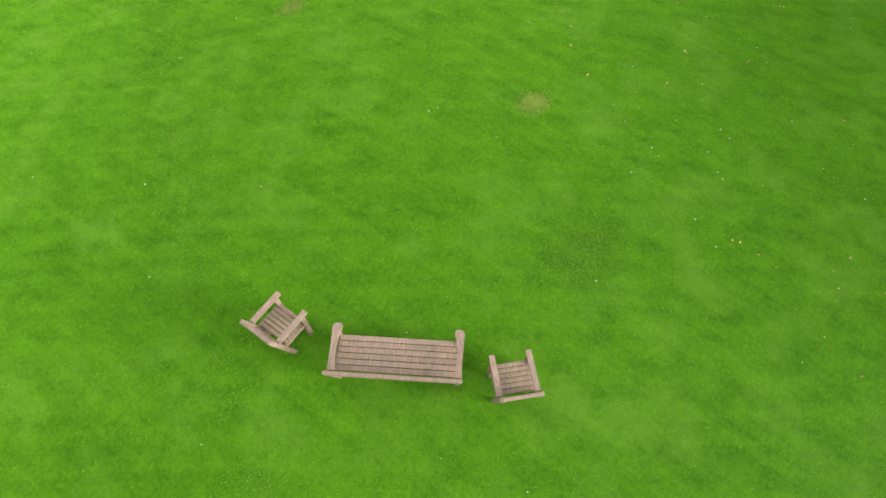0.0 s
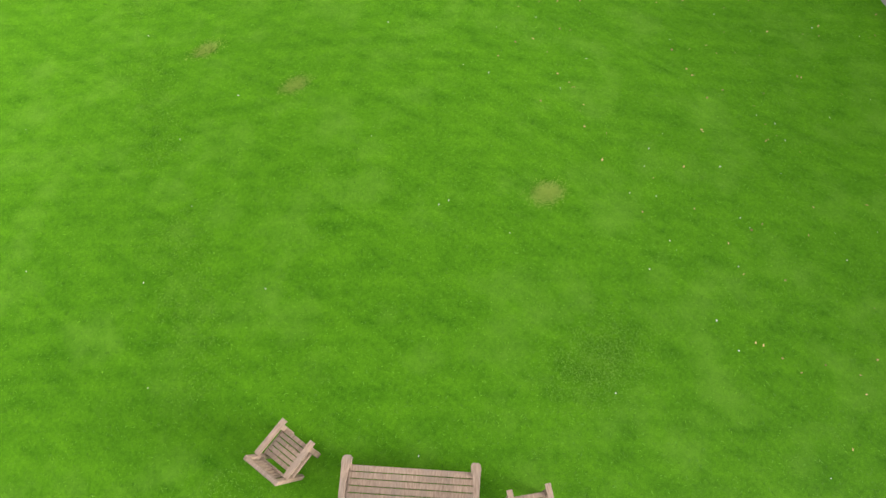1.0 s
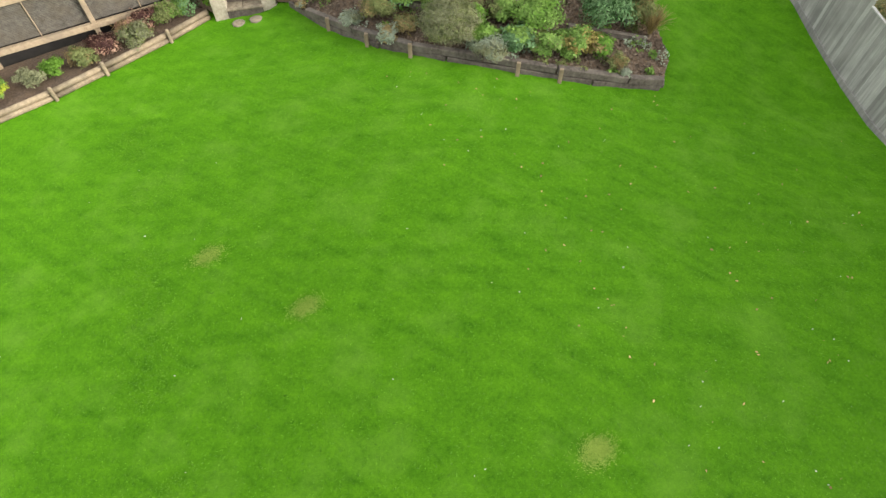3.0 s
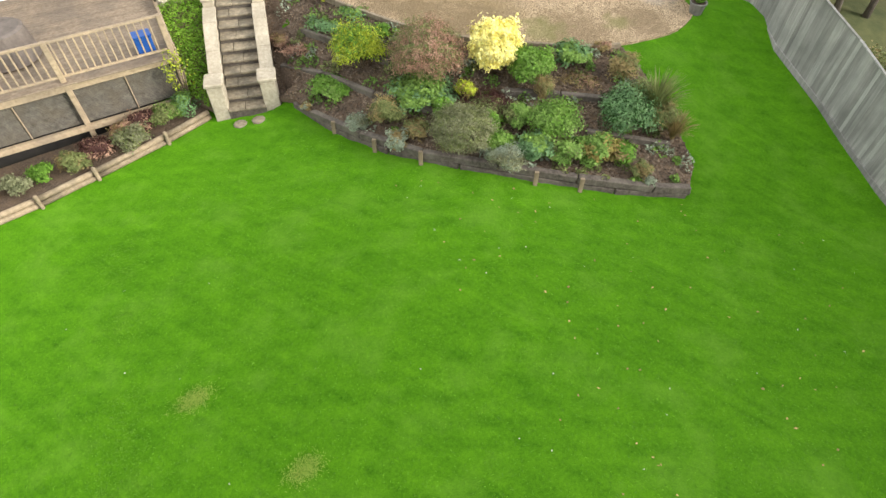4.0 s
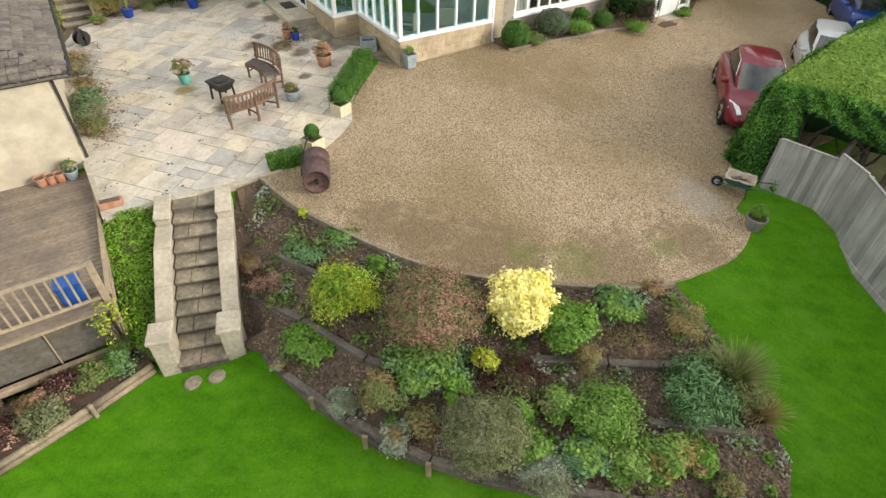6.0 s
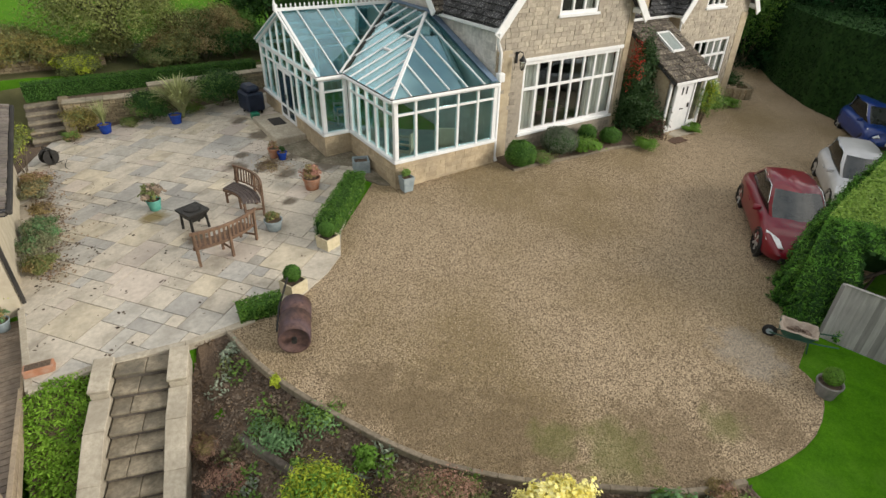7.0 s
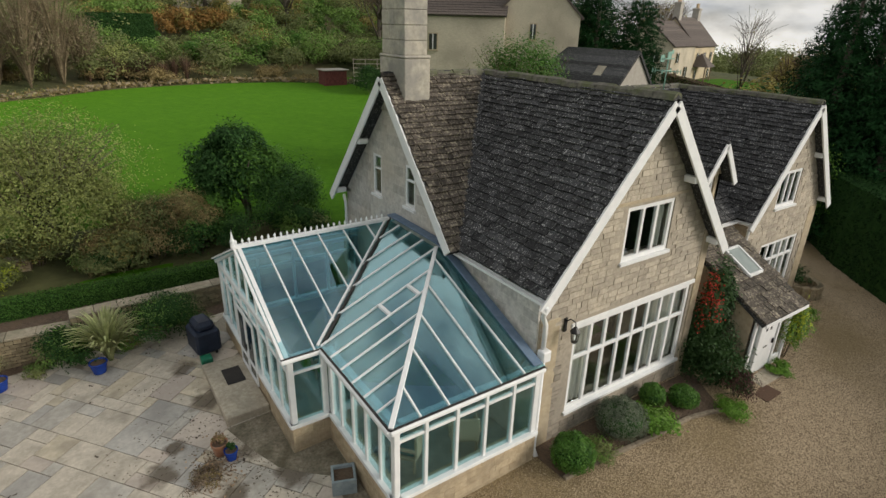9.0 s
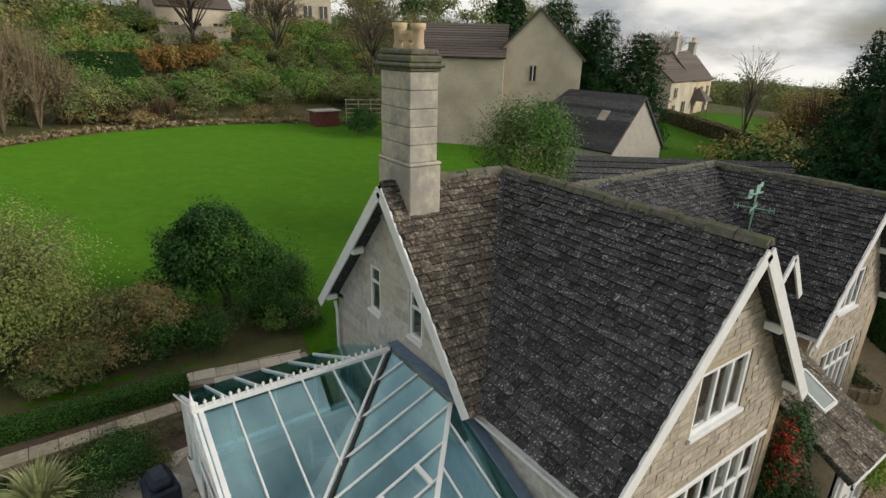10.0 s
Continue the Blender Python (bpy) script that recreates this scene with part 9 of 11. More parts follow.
P_RED, P_SILVER, P_BLUE = paint("deep red paint", (0.145, 0.002, 0.010), (0.18, 0.003, 0.014)), paint("silver paint", (0.56, 0.57, 0.58), (0.64, 0.65, 0.66), 0.2), paint("blue paint", (0.006, 0.03, 0.18), (0.01, 0.045, 0.24))
car((23.55, 17.45, z_upper(23.5, 17.5) + 0.01), 220.5, P_RED, "deep red coupe parked on the gravel beside the hedge")
car((27.95, 17.75, z_upper(27.9, 17.8) - 0.02), 214, P_SILVER, "silver hatchback parked on the gravel beside the red coupe", L=4.05, W=1.64, H=1.42, hood=0.78, boot=0.92, tail=-2.0, roof1=-1.35, base=2.58, wheel_r=0.31)
car((34.45, 19.9, z_upper(34.4, 19.9) - 0.02), 222, P_BLUE, "bright blue small hatchback parked farther up the drive", L=3.7, W=1.66, H=1.46, hood=0.80, boot=0.92, tail=-1.75, roof1=-1.2, base=2.35, wheel_r=0.29)

# ---- hedge, barrow and tub by the gravel ----
bh = thing("tall_hedge", (22.5, 15.0, 1.3), "tall shaggy conifer hedge with a flat clipped top and bare trunks", "hedge")
bh.matrix_world = Matrix.Identity(4)
HB = [(20.4, 15.55), (21.1, 16.05), (22.9, 16.35), (26.8, 16.95), (31.0, 17.4), (31.5, 12.0), (24.0, 10.9), (21.9, 11.8), (21.1, 13.2), (20.7, 14.5)]
HTOP = [(21.15, 15.75), (23.1, 16.15), (26.8, 16.7), (31.0, 17.1), (31.4, 12.2), (24.2, 11.6), (22.5, 12.5), (21.9, 13.5), (21.8, 14.6), (21.45, 15.2)]
HT = 3.55
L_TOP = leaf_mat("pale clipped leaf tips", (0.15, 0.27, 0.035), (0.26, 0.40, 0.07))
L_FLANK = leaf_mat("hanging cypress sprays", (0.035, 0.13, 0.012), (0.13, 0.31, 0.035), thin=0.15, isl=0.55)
pp, nn = [], []
def hedge_top(x, y): return HT + 0.05 * math.sin(1.7 * x) * math.cos(1.3 * y)
while len(pp) < 62000:
    x, y = NP.uniform(20.9, 31.5), NP.uniform(11.4, 17.2)
    if x > 25.5 and NP.random() < 0.5:
        continue
    if inside(x, y, HTOP):
        pp.append((x, y, hedge_top(x, y) + NP.normal(0, 0.02)))
        nn.append((NP.normal(0, 0.35), NP.normal(0, 0.35), 1.0))
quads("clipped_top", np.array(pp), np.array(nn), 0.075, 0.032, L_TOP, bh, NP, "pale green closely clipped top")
bm = bmesh.new()
prism(bm, HTOP, HT - 0.35, HT - 0.05)
part("top_mat", bm, L_FLANK, bh)
pp, nn = [], []
n_h = len(HB)
for i in range(n_h):
    (x0, y0), (x1, y1) = HB[i], HB[(i + 1) % n_h]
    (u0, v0), (u1, v1) = HTOP[i], HTOP[(i + 1) % n_h]
    L = math.dist((x0, y0), (x1, y1))
    north = i < 3 or i == n_h - 1
    ox, oy = (y0 - y1) / L, (x1 - x0) / L
    for k in range(int(L * (12000 if min(x0, x1) < 25 else 2000))):
        q, h = NP.random(), NP.random()
        bx_, by_ = x0 + q * (x1 - x0), y0 + q * (y1 - y0)
        if not north and h < 0.70 + 0.14 * math.sin(2.4 * bx_ + 1.9 * by_):
            continue
        g = h ** 2.2
        # hanging lobes, each a hand's width proud of the gaps between them
        lobe = math.sin(7.0 * (bx_ + by_) + 2.5 * math.sin(3.1 * h)) * math.cos(5.5 * h + 3.0 * (bx_ - by_))
        out = 0.16 * lobe + NP.normal(0, 0.07)
        pp.append((bx_ + (u0 + q * (u1 - u0) - bx_) * g + ox * out, by_ + (v0 + q * (v1 - v0) - by_) * g + oy * out, 1.35 + (HT - 1.35) * h + 0.05 * lobe))
        nn.append((ox + NP.normal(0, 0.45), oy + NP.normal(0, 0.45), 0.75 + NP.normal(0, 0.35)))
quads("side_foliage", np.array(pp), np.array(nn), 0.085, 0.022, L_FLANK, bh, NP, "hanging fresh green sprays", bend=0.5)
# darker leaves set further in give the hedge its inner shade by colour
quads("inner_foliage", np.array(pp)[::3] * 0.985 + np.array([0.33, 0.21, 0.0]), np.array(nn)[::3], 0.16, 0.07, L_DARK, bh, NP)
# dark block stands in for the shade deep in the hedge
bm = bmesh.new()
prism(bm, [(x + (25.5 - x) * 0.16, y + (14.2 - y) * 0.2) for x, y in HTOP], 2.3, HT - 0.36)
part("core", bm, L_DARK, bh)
for x, y, h in ((21.2, 13.9, 1.9), (21.9, 12.9, 2.0), (22.7, 12.2, 2.0), (21.5, 14.9, 1.6), (23.6, 11.8, 2.0), (22.3, 13.6, 2.0)):
    a = NP.uniform(-1.3, 0.6) if x < 21.95 else NP.uniform(0, 6)
    pipe("trunk", [(x, y, z_ground(x, y) - 0.2), (x + 0.08 * math.cos(a), y + 0.08 * math.sin(a), 1.6), (x + 0.25 * math.cos(a), y + 0.25 * math.sin(a), 1.1 + h * 0.6), (x + 0.6 * math.cos(a), y + 0.6 * math.sin(a), 1.2 + h)], [0.11, 0.09, 0.07, 0.03], M_BARK, bh, 8)
    for j in range(4):
        b = NP.uniform(-1.3, 0.6) if x < 21.95 else a + NP.uniform(-2, 2)
        pipe("limb", [(x + 0.1 * math.cos(a), y + 0.1 * math.sin(a), 1.5 + 0.25 * j), (x + 0.5 * math.cos(b), y + 0.5 * math.sin(b), 1.8 + 0.25 * j), (x + 0.9 * math.cos(b), y + 0.9 * math.sin(b), 2.3 + 0.2 * j)], [0.045, 0.035, 0.015], M_BARK, bh, 6)
wbm = thing("wheelbarrow", (19.62, 14.92, z_upper(19.62, 14.92) + 0.02), "green metal wheelbarrow lined with a pale sack holding rubble", "wheelbarrow", "", -66)
wbm.scale = (0.72, 0.72, 0.72)
M_BARROW = material("green barrow paint", (0.02, 0.07, 0.05), (0.04, 0.11, 0.08), grain=8, rough=0.5, bump=0.1)
bm = bmesh.new()
ring0 = [(-0.30, -0.18), (0.30, -0.2), (0.30, 0.2), (-0.30, 0.18)]
ring1 = [(-0.48, -0.30), (0.45, -0.32), (0.45, 0.32), (-0.48, 0.30)]
lo = [bm.verts.new((x, y, 0.30)) for x, y in ring0]
hi = [bm.verts.new((x, y, 0.58)) for x, y in ring1]
hi2 = [bm.verts.new((x * 0.93, y * 0.93, 0.575)) for x, y in ring1]
lo2 = [bm.verts.new((x * 0.95, y * 0.95, 0.32)) for x, y in ring0]
bm.faces.new(lo[::-1])
bm.faces.new(lo2)
for a, b in ((lo, hi), (hi, hi2), (hi2, lo2)):
    for k in range(4):
        bm.faces.new((a[k], a[(k + 1) % 4], b[(k + 1) % 4], b[k]))
part("tray", bm, M_BARROW, wbm)
M_RUBBLE = material("brown rubble", (0.08, 0.06, 0.05), (0.24, 0.18, 0.14), grain=8, bump=0.4)
# the sack lines the tray: a crumpled skin folded over the rim
bm = bmesh.new()
rings = []
for q, zz_ in ((1.06, 0.565), (1.0, 0.605), (0.9, 0.595), (0.78, 0.5), (0.66, 0.42)):
    loop = []
    for k in range(32):
        a = 2 * math.pi * k / 32
        c_, s_ = math.cos(a), math.sin(a)
        e = max(abs(c_), abs(s_))
        loop.append(bm.verts.new((q * 0.455 * c_ / e ** 0.8 + 0.012 * math.sin(7 * a), q * 0.315 * s_ / e ** 0.8, zz_ + 0.016 * math.sin(5 * a + 9 * q) + 0.012 * math.sin(11 * a))))
    rings.append(loop)
for r0, r1 in zip(rings, rings[1:]):
    for k in range(32):
        bm.faces.new((r0[k], r0[(k + 1) % 32], r1[(k + 1) % 32], r1[k]))
bm.faces.new(rings[-1])
part("sack", bm, material("pale sack", (0.30, 0.245, 0.195), (0.46, 0.385, 0.315), grain=9, bump=0.3), wbm, "pale crumpled sack", True)
for k in range(14):
    s = NP.uniform(0.04, 0.09)
    bm = bmesh.new()
    bmesh.ops.create_icosphere(bm, subdivisions=1, radius=s, matrix=Matrix.Translation((NP.uniform(-0.26, 0.26), NP.uniform(-0.15, 0.15), 0.44 + NP.uniform(-0.02, 0.05))))
    part("rubble", bm, M_RUBBLE, wbm)
bm = bmesh.new()
lathe(bm, [(0.08, -0.05), (0.17, -0.05), (0.19, 0), (0.17, 0.05), (0.08, 0.05)], 20)
part("wheel", bm, M_TYRE, wbm, "", True).matrix_local = pose(-0.62, 0, 0.19, 90, 0, 0)
bm = bmesh.new()
lathe(bm, [(0, -0.055), (0.09, -0.055), (0.1, 0), (0.09, 0.055), (0, 0.055)], 14)
part("hub", bm, M_GREYPOT, wbm, "pale wheel hub").matrix_local = pose(-0.62, 0, 0.19, 90, 0, 0)
for sy in (-1, 1):
    pipe("handle", [(-0.62, sy * 0.07, 0.19), (-0.2, sy * 0.2, 0.28), (0.5, sy * 0.27, 0.42), (0.95, sy * 0.28, 0.52)], 0.02, M_BARROW, wbm, 8)
    pipe("leg", [(0.3, sy * 0.22, 0.36), (0.36, sy * 0.25, 0.0)], 0.018, M_BARROW, wbm, 8)
pot((18.9, 13.9, z_upper(18.9, 13.9) - 0.04), 0.215, 0.34, M_WOODTUB, "grey half-barrel tub with a clipped box ball on the lawn edge", None, "barrel_tub", "planter")
n = 2600
d = NP.normal(size=(n, 3))
d /= np.linalg.norm(d, axis=1, keepdims=True)
tt = thing("box_ball", (18.9, 13.9, z_upper(18.9, 13.9) + 0.24), "bright green clipped box ball growing in the barrel tub", "shrub")
quads("foliage", d * 0.17 * NP.uniform(0.8, 1.04, (n, 1)) + np.array([0, 0, 0.2]), d + NP.normal(size=(n, 3)) * 0.4, 0.035, 0.02, L_BRIGHT, tt, NP)
bm = bmesh.new()
bmesh.ops.create_icosphere(bm, subdivisions=2, radius=0.14, matrix=Matrix.Translation((0, 0, 0.2)))
# core darker than the leaves, for the shade inside the ball
part("core", bm, L_DARK, tt)
L_DEEP = leaf_mat("deep green hedge leaves", (0.005, 0.018, 0.005), (0.017, 0.048, 0.013), thin=0.05, spec=0.05)
# big clipped hedge along the drive
hedge("drive_hedge", [(33.0, 14.5), (36.4, 20.2), (37.6, 22.6), (39.8, 25.2), (44.0, 29.0), (50, 34.5), (58, 41)], 3.0, 3.6, lambda x, y: 1.3, L_DEEP, "tall dark clipped hedge along the drive", 26000, (0.13, 0.07))

# ---- trees and the view beyond ----
def tree(name, at, h, crown_w, crown_h, mat, label, n=5000, leaf=(0.16, 0.1), trunk=0.16, second=None, lumps=28, limbs=8, bare=0.0, share=0.35):
    """A tree: tapered trunk, limbs and a crown of many leaves in lumps."""
    x, y, z = at
    t = thing(name, (x, y, z), label, "tree")
    cz = h - crown_h / 2
    pipe("trunk", [(0, 0, -0.3), (0.05, 0.02, h * 0.2), (-0.04, 0.05, h * 0.45), (0.03, 0, h * 0.8)], [trunk, trunk * 0.8, trunk * 0.55, trunk * 0.15], M_BARK, t, 8)
    for k in range(limbs):
        a = k * 2.4 + NP.uniform(-0.4, 0.4)
        z0 = h * NP.uniform(0.15, 0.55)
        r = crown_w * 0.5 * NP.uniform(0.55, 0.9)
        z1 = min(h * 0.97, z0 + (h - z0) * NP.uniform(0.35, 0.8))
        pipe("limb", [(0, 0, z0), (r * 0.45 * math.cos(a), r * 0.45 * math.sin(a), z0 + (z1 - z0) * 0.45), (r * math.cos(a), r * math.sin(a), z1)], [trunk * 0.45, trunk * 0.28, trunk * 0.07], M_BARK, t, 6)
    if n:
        pts, nrm = cloud(NP, n, (0, 0, cz), (crown_w / 2, crown_w / 2, crown_h / 2), lumps=lumps, shell=0.35)
        quads("crown", pts, nrm, leaf[0], leaf[1], mat, t, NP)
        if second is not None:
            pts, nrm = cloud(NP, int(n * share), (0, 0, cz), (crown_w / 2, crown_w / 2, crown_h / 2), lumps=lumps, shell=0.35)
            quads("second_crown", pts, nrm, leaf[0], leaf[1], second, t, NP)
    if bare:
        vs = ([], [])
        for k in range(int(bare)):
            a, b = NP.uniform(0, 6.28), NP.uniform(0.2, 1.3)
            r0 = crown_w * 0.5 * NP.uniform(0.1, 0.6)
            p = Vector((r0 * math.cos(a), r0 * math.sin(a), h * NP.uniform(0.4, 0.8)))
            q = p + Vector((math.cos(a) * math.cos(b), math.sin(a) * math.cos(b), math.sin(b))) * NP.uniform(0.1, 0.22) * h
            e = q - p
            s = e.cross(Vector((0.3, 0.5, 0.8))).normalized() * 0.012 * h / 6
            u = e.cross(s).normalized() * 0.012 * h / 6
            box_lists(vs, p, e, s, u)
        from_lists("twig", *vs, M_TWIG, t, kind="stuff")
    return t


def conifer(name, at, h, w, label, n=6000, mat=None, leaf=(0.3, 0.12), group="", full=0.7):
    """A conifer: straight trunk and drooping whorls of sprays, ragged at the edge."""
    t = thing(name, at, label, "tree", group)
    pipe("trunk", [(0, 0, -0.3), (0, 0, h * 0.5), (0, 0, h * 0.96)], [0.035 * h, 0.02 * h, 0.004 * h], M_BARK, t, 8)
    q = 1 - NP.random(n) ** (1 / (1 + full))
    q = q * 0.97
    tiers = np.round(q * 22) / 22
    a = NP.uniform(0, 2 * np.pi, n)
    lob = 0.75 + 0.25 * np.sin(a * 5 + tiers * 40)
    r = (w / 2) * (1 - tiers) ** full * lob * np.sqrt(NP.uniform(0.3, 1, n))
    z = h * (0.04 + 0.96 * tiers) - r * 0.22 + NP.normal(0, 0.012 * h, n)
    pts = np.stack([r * np.cos(a), r * np.sin(a), z], 1)
    nrm = np.stack([np.cos(a) * 0.5, np.sin(a) * 0.5, np.full(n, 0.8)], 1) + NP.normal(size=(n, 3)) * 0.4
    quads("needles", pts, nrm, leaf[0], leaf[1], mat or L_PINE, t, NP)
    return t


def gz(x, y): return (x, y, z_ground(x, y) - 0.05)


tree("willow_tree", gz(10.9, 39.6), 5.0, 6.5, 5.4, L_WILLOW, "rounded pale olive willow-like tree beyond the stone wall", 36000, (0.10, 0.042), 0.2, L_OLIVE, 60, 18, 420, share=0.25)
bt = tree("bushy_tree", gz(17.5, 39.6), 4.1, 3.0, 3.9, L_DARK, "dense dark green bushy tree beside the house, wider on one side", 9000, (0.12, 0.06), 0.16, L_HEDGE, 22, 8, share=0.4)
for dx, dy, cz, cw, ch, cm in ((-1.3, 0.2, 1.9, 2.6, 2.9, L_DARK), (-0.5, 0.0, 3.35, 1.7, 1.7, L_DARK), (1.2, -0.3, 1.5, 2.8, 2.9, L_DARK), (1.9, -0.7, 1.1, 2.2, 2.2, L_HEDGE), (0.5, -0.5, 2.5, 1.9, 1.8, L_HEDGE), (-1.6, -0.3, 1.0, 1.8, 1.7, L_HEDGE)):
    pts, nrm = cloud(NP, 6400, (dx, dy, cz), (cw / 2, cw / 2, ch / 2), lumps=14, shell=0.35, spill=0.05)
    quads("crown", pts, nrm, 0.13, 0.065, cm, bt, NP)
for x, y, w, h, m1, m2, lb in ((13.6, 39.2, 2.4, 1.9, L_OLIVE, L_TAN, "loose olive shrub with dry stems beyond the hedge"), (15.1, 38.6, 1.8, 2.0, L_TAN, L_OLIVE, "tall straw coloured shrub beyond the hedge"), (7.5, 39.0, 2.6, 1.5, L_AUTUMN, L_OLIVE, "yellowing rough shrub beyond the wall"), (4.5, 40.5, 3.0, 1.6, L_OLIVE, L_AUTUMN, "rough olive shrub by the field wall"), (1.0, 40.0, 3.0, 1.8, L_AUTUMN, L_TAN, "brown autumn shrub by the field wall"), (9.2, 37.8, 1.5, 0.8, L_OLIVE, L_LIME, "yellow-green weeds above the stone wall"), (12.2, 37.6, 1.6, 0.8, L_OLIVE, L_TAN, "dry weeds above the stone wall"), (18.6, 37.6, 1.6, 1.3, L_DARK, L_GREEN, "dark shrub behind the house corner")):
    shrub("rough_shrub", gz(x, y), w, h, m1, lb, n=4200, leaf=(0.15, 0.035), second=m2, lumps=22, group="rough shrubs by the field")

for k in range(26):
    x, v = NP.uniform(-4, 18.5), NP.uniform(1.5, 6.0)
    y = v + 35.2 - 0.10 * (x - 12)
    m1, m2, lb = ((L_TAN, L_OLIVE, "dry brown stemmed shrub in the rough by the field"), (L_OLIVE, L_AUTUMN, "olive and yellow rough shrub by the field"), (L_GREEN, L_OLIVE, "low green shrub in the rough by the field"))[k % 3]
    shrub("rough_shrub", gz(x, y), NP.uniform(1.2, 2.2), NP.uniform(0.7, 1.5), m1, lb, n=1500, leaf=(0.15, 0.035), second=m2, lumps=18, group="rough shrubs by the field")
for x, y, w, h, m1, m2, lb in ((12.4, 37.6, 1.8, 1.0, L_DARK, L_OLIVE, "low dark shrub behind the clipped hedge"), (13.9, 37.7, 1.9, 1.2, L_TAN, L_DARK, "brown stemmed shrub behind the clipped hedge"), (15.2, 37.5, 1.8, 1.3, L_DARK, L_HEDGE, "dark evergreen shrub behind the clipped hedge"),
                               (16.5, 37.4, 1.9, 1.4, L_DARK, L_HEDGE, "dark evergreen shrub behind the clipped hedge"), (18.4, 37.9, 2.4, 2.3, L_DARK, L_HEDGE, "dark twiggy shrub beside the house corner"), (14.6, 38.6, 2.0, 1.9, L_TAN, L_DARK, "tall dry stemmed shrub before the bushy tree"), (19.2, 39.0, 2.6, 2.9, L_DARK, L_HEDGE, "dark evergreen shrub leaning on the bushy tree"), (19.3, 37.2, 1.5, 1.0, L_DARK, L_OLIVE, "low dark shrub at the house corner")):
    shrub("shrub", gz(x, y), w, h, m1, lb, n=1400, leaf=(0.11, 0.045), second=m2, lumps=16, group="shrubs behind the clipped hedge")
# far hillside planting: one mass of lumps on the bank beyond the field
def wood(name, spots, mat, label, leaf, per):
    P, N = [], []
    for x, y, w, h in spots:
        pts, nrm = cloud(NP, per, (x, y, z_ground(x, y) + h * 0.45), (w / 2, w / 2, h / 2), lumps=11, shell=0.4, spill=0.0)
        P.append(pts)
        N.append(nrm)
    return quads(name, np.concatenate(P), np.concatenate(N), leaf[0], leaf[1], mat, None, NP, label, "stuff", "woodland")


def scatter(n, x0, x1, v0, v1, w, h):
    out = []
    for _ in range(n):
        x, v = NP.uniform(x0, x1), NP.uniform(v0, v1)
        y = v + 35.2 - 0.10 * (x - 12)
        s = NP.uniform(0.7, 1.3)
        if 20 < x < 60 and 50 < v < 84:
            s *= 0.45
        if 24 < x < 58 and v >= 78:
            continue
        out.append((x, y, NP.uniform(*w) * s, NP.uniform(*h) * s))
    return out


wood("bank_shrub", scatter(90, -35, 52, 43, 54, (3, 6), (2.4, 4.2)), L_OLIVE, "olive green shrubs on the bank beyond the field", (0.24, 0.12), 1000)
wood("bank_bush", scatter(130, -35, 85, 45, 74, (3, 7), (2.8, 5.0)), L_GREEN, "green bushes climbing the bank", (0.25, 0.13), 1000)
wood("bank_holly", scatter(40, -35, 60, 44, 70, (3, 5), (2.8, 4.6)), L_HEDGE, "dark green bushes on the bank", (0.25, 0.13), 900)
wood("bank_sallow", scatter(34, -30, 60, 43, 66, (3.5, 6), (3.0, 4.6)), L_WILLOW, "pale yellow-green bushes on the bank", (0.24, 0.10), 900)
def low(n, x0, x1, v0, v1, w, h):
    out = []
    for _ in range(n):
        x, v = NP.uniform(x0, x1), NP.uniform(v0, v1)
        out.append((x, v + 35.2 - 0.10 * (x - 12), NP.uniform(*w), NP.uniform(*h)))
    return out


wood("hillside_bush", low(90, 14, 75, 47, 82, (4, 7), (2.2, 3.6)), L_GREEN, "rounded green bushes below the hilltop houses", (0.28, 0.15), 700)
wood("hillside_shrub", low(80, 14, 75, 47, 84, (4, 7), (2.0, 3.4)), L_OLIVE, "olive shrubs below the hilltop houses", (0.28, 0.15), 700)
wood("hillside_thicket", low(60, 14, 75, 50, 84, (4, 6), (2.0, 3.6)), L_AUTUMN, "yellowing thicket below the hilltop houses", (0.30, 0.145), 450)
wood("bramble", scatter(80, -50, 34, 42, 45, (2.5, 5), (1.0, 1.8)), L_TAN, "brown brambles at the field edge", (0.34, 0.06), 300)
wood("autumn_tree", scatter(55, -45, 36, 54, 95, (5, 9), (5, 9)), L_AUTUMN, "yellow-brown autumn trees on the hillside", (0.38, 0.22), 450)
wood("hillside_tree", scatter(70, -60, 90, 60, 130, (6, 11), (6, 10)), L_OLIVE, "trees on the far hillside", (0.6, 0.35), 420)
wood("dark_hillside_tree", scatter(35, -60, 80, 62, 135, (6, 10), (6, 11)), L_DARK, "dark trees on the far hillside", (0.6, 0.35), 420)
wood("orange_shrub", [(22.9 + 1.3 * k, 90.2 - 0.1 * k + 0.5 * (k % 2), 3.2, 3.4) for k in range(6)], L_ORANGE, "spreading orange autumn shrub on the bank", (0.26, 0.12), 900)
hedge("bank_hedge", [(15.8, 89.4), (18.5, 89.2), (22.0, 88.8)], 1.8, 3.0, lambda x, y: z_ground(x, y), L_DARK, "dark clipped hedge on the bank beyond the field", 9000, (0.2, 0.1))
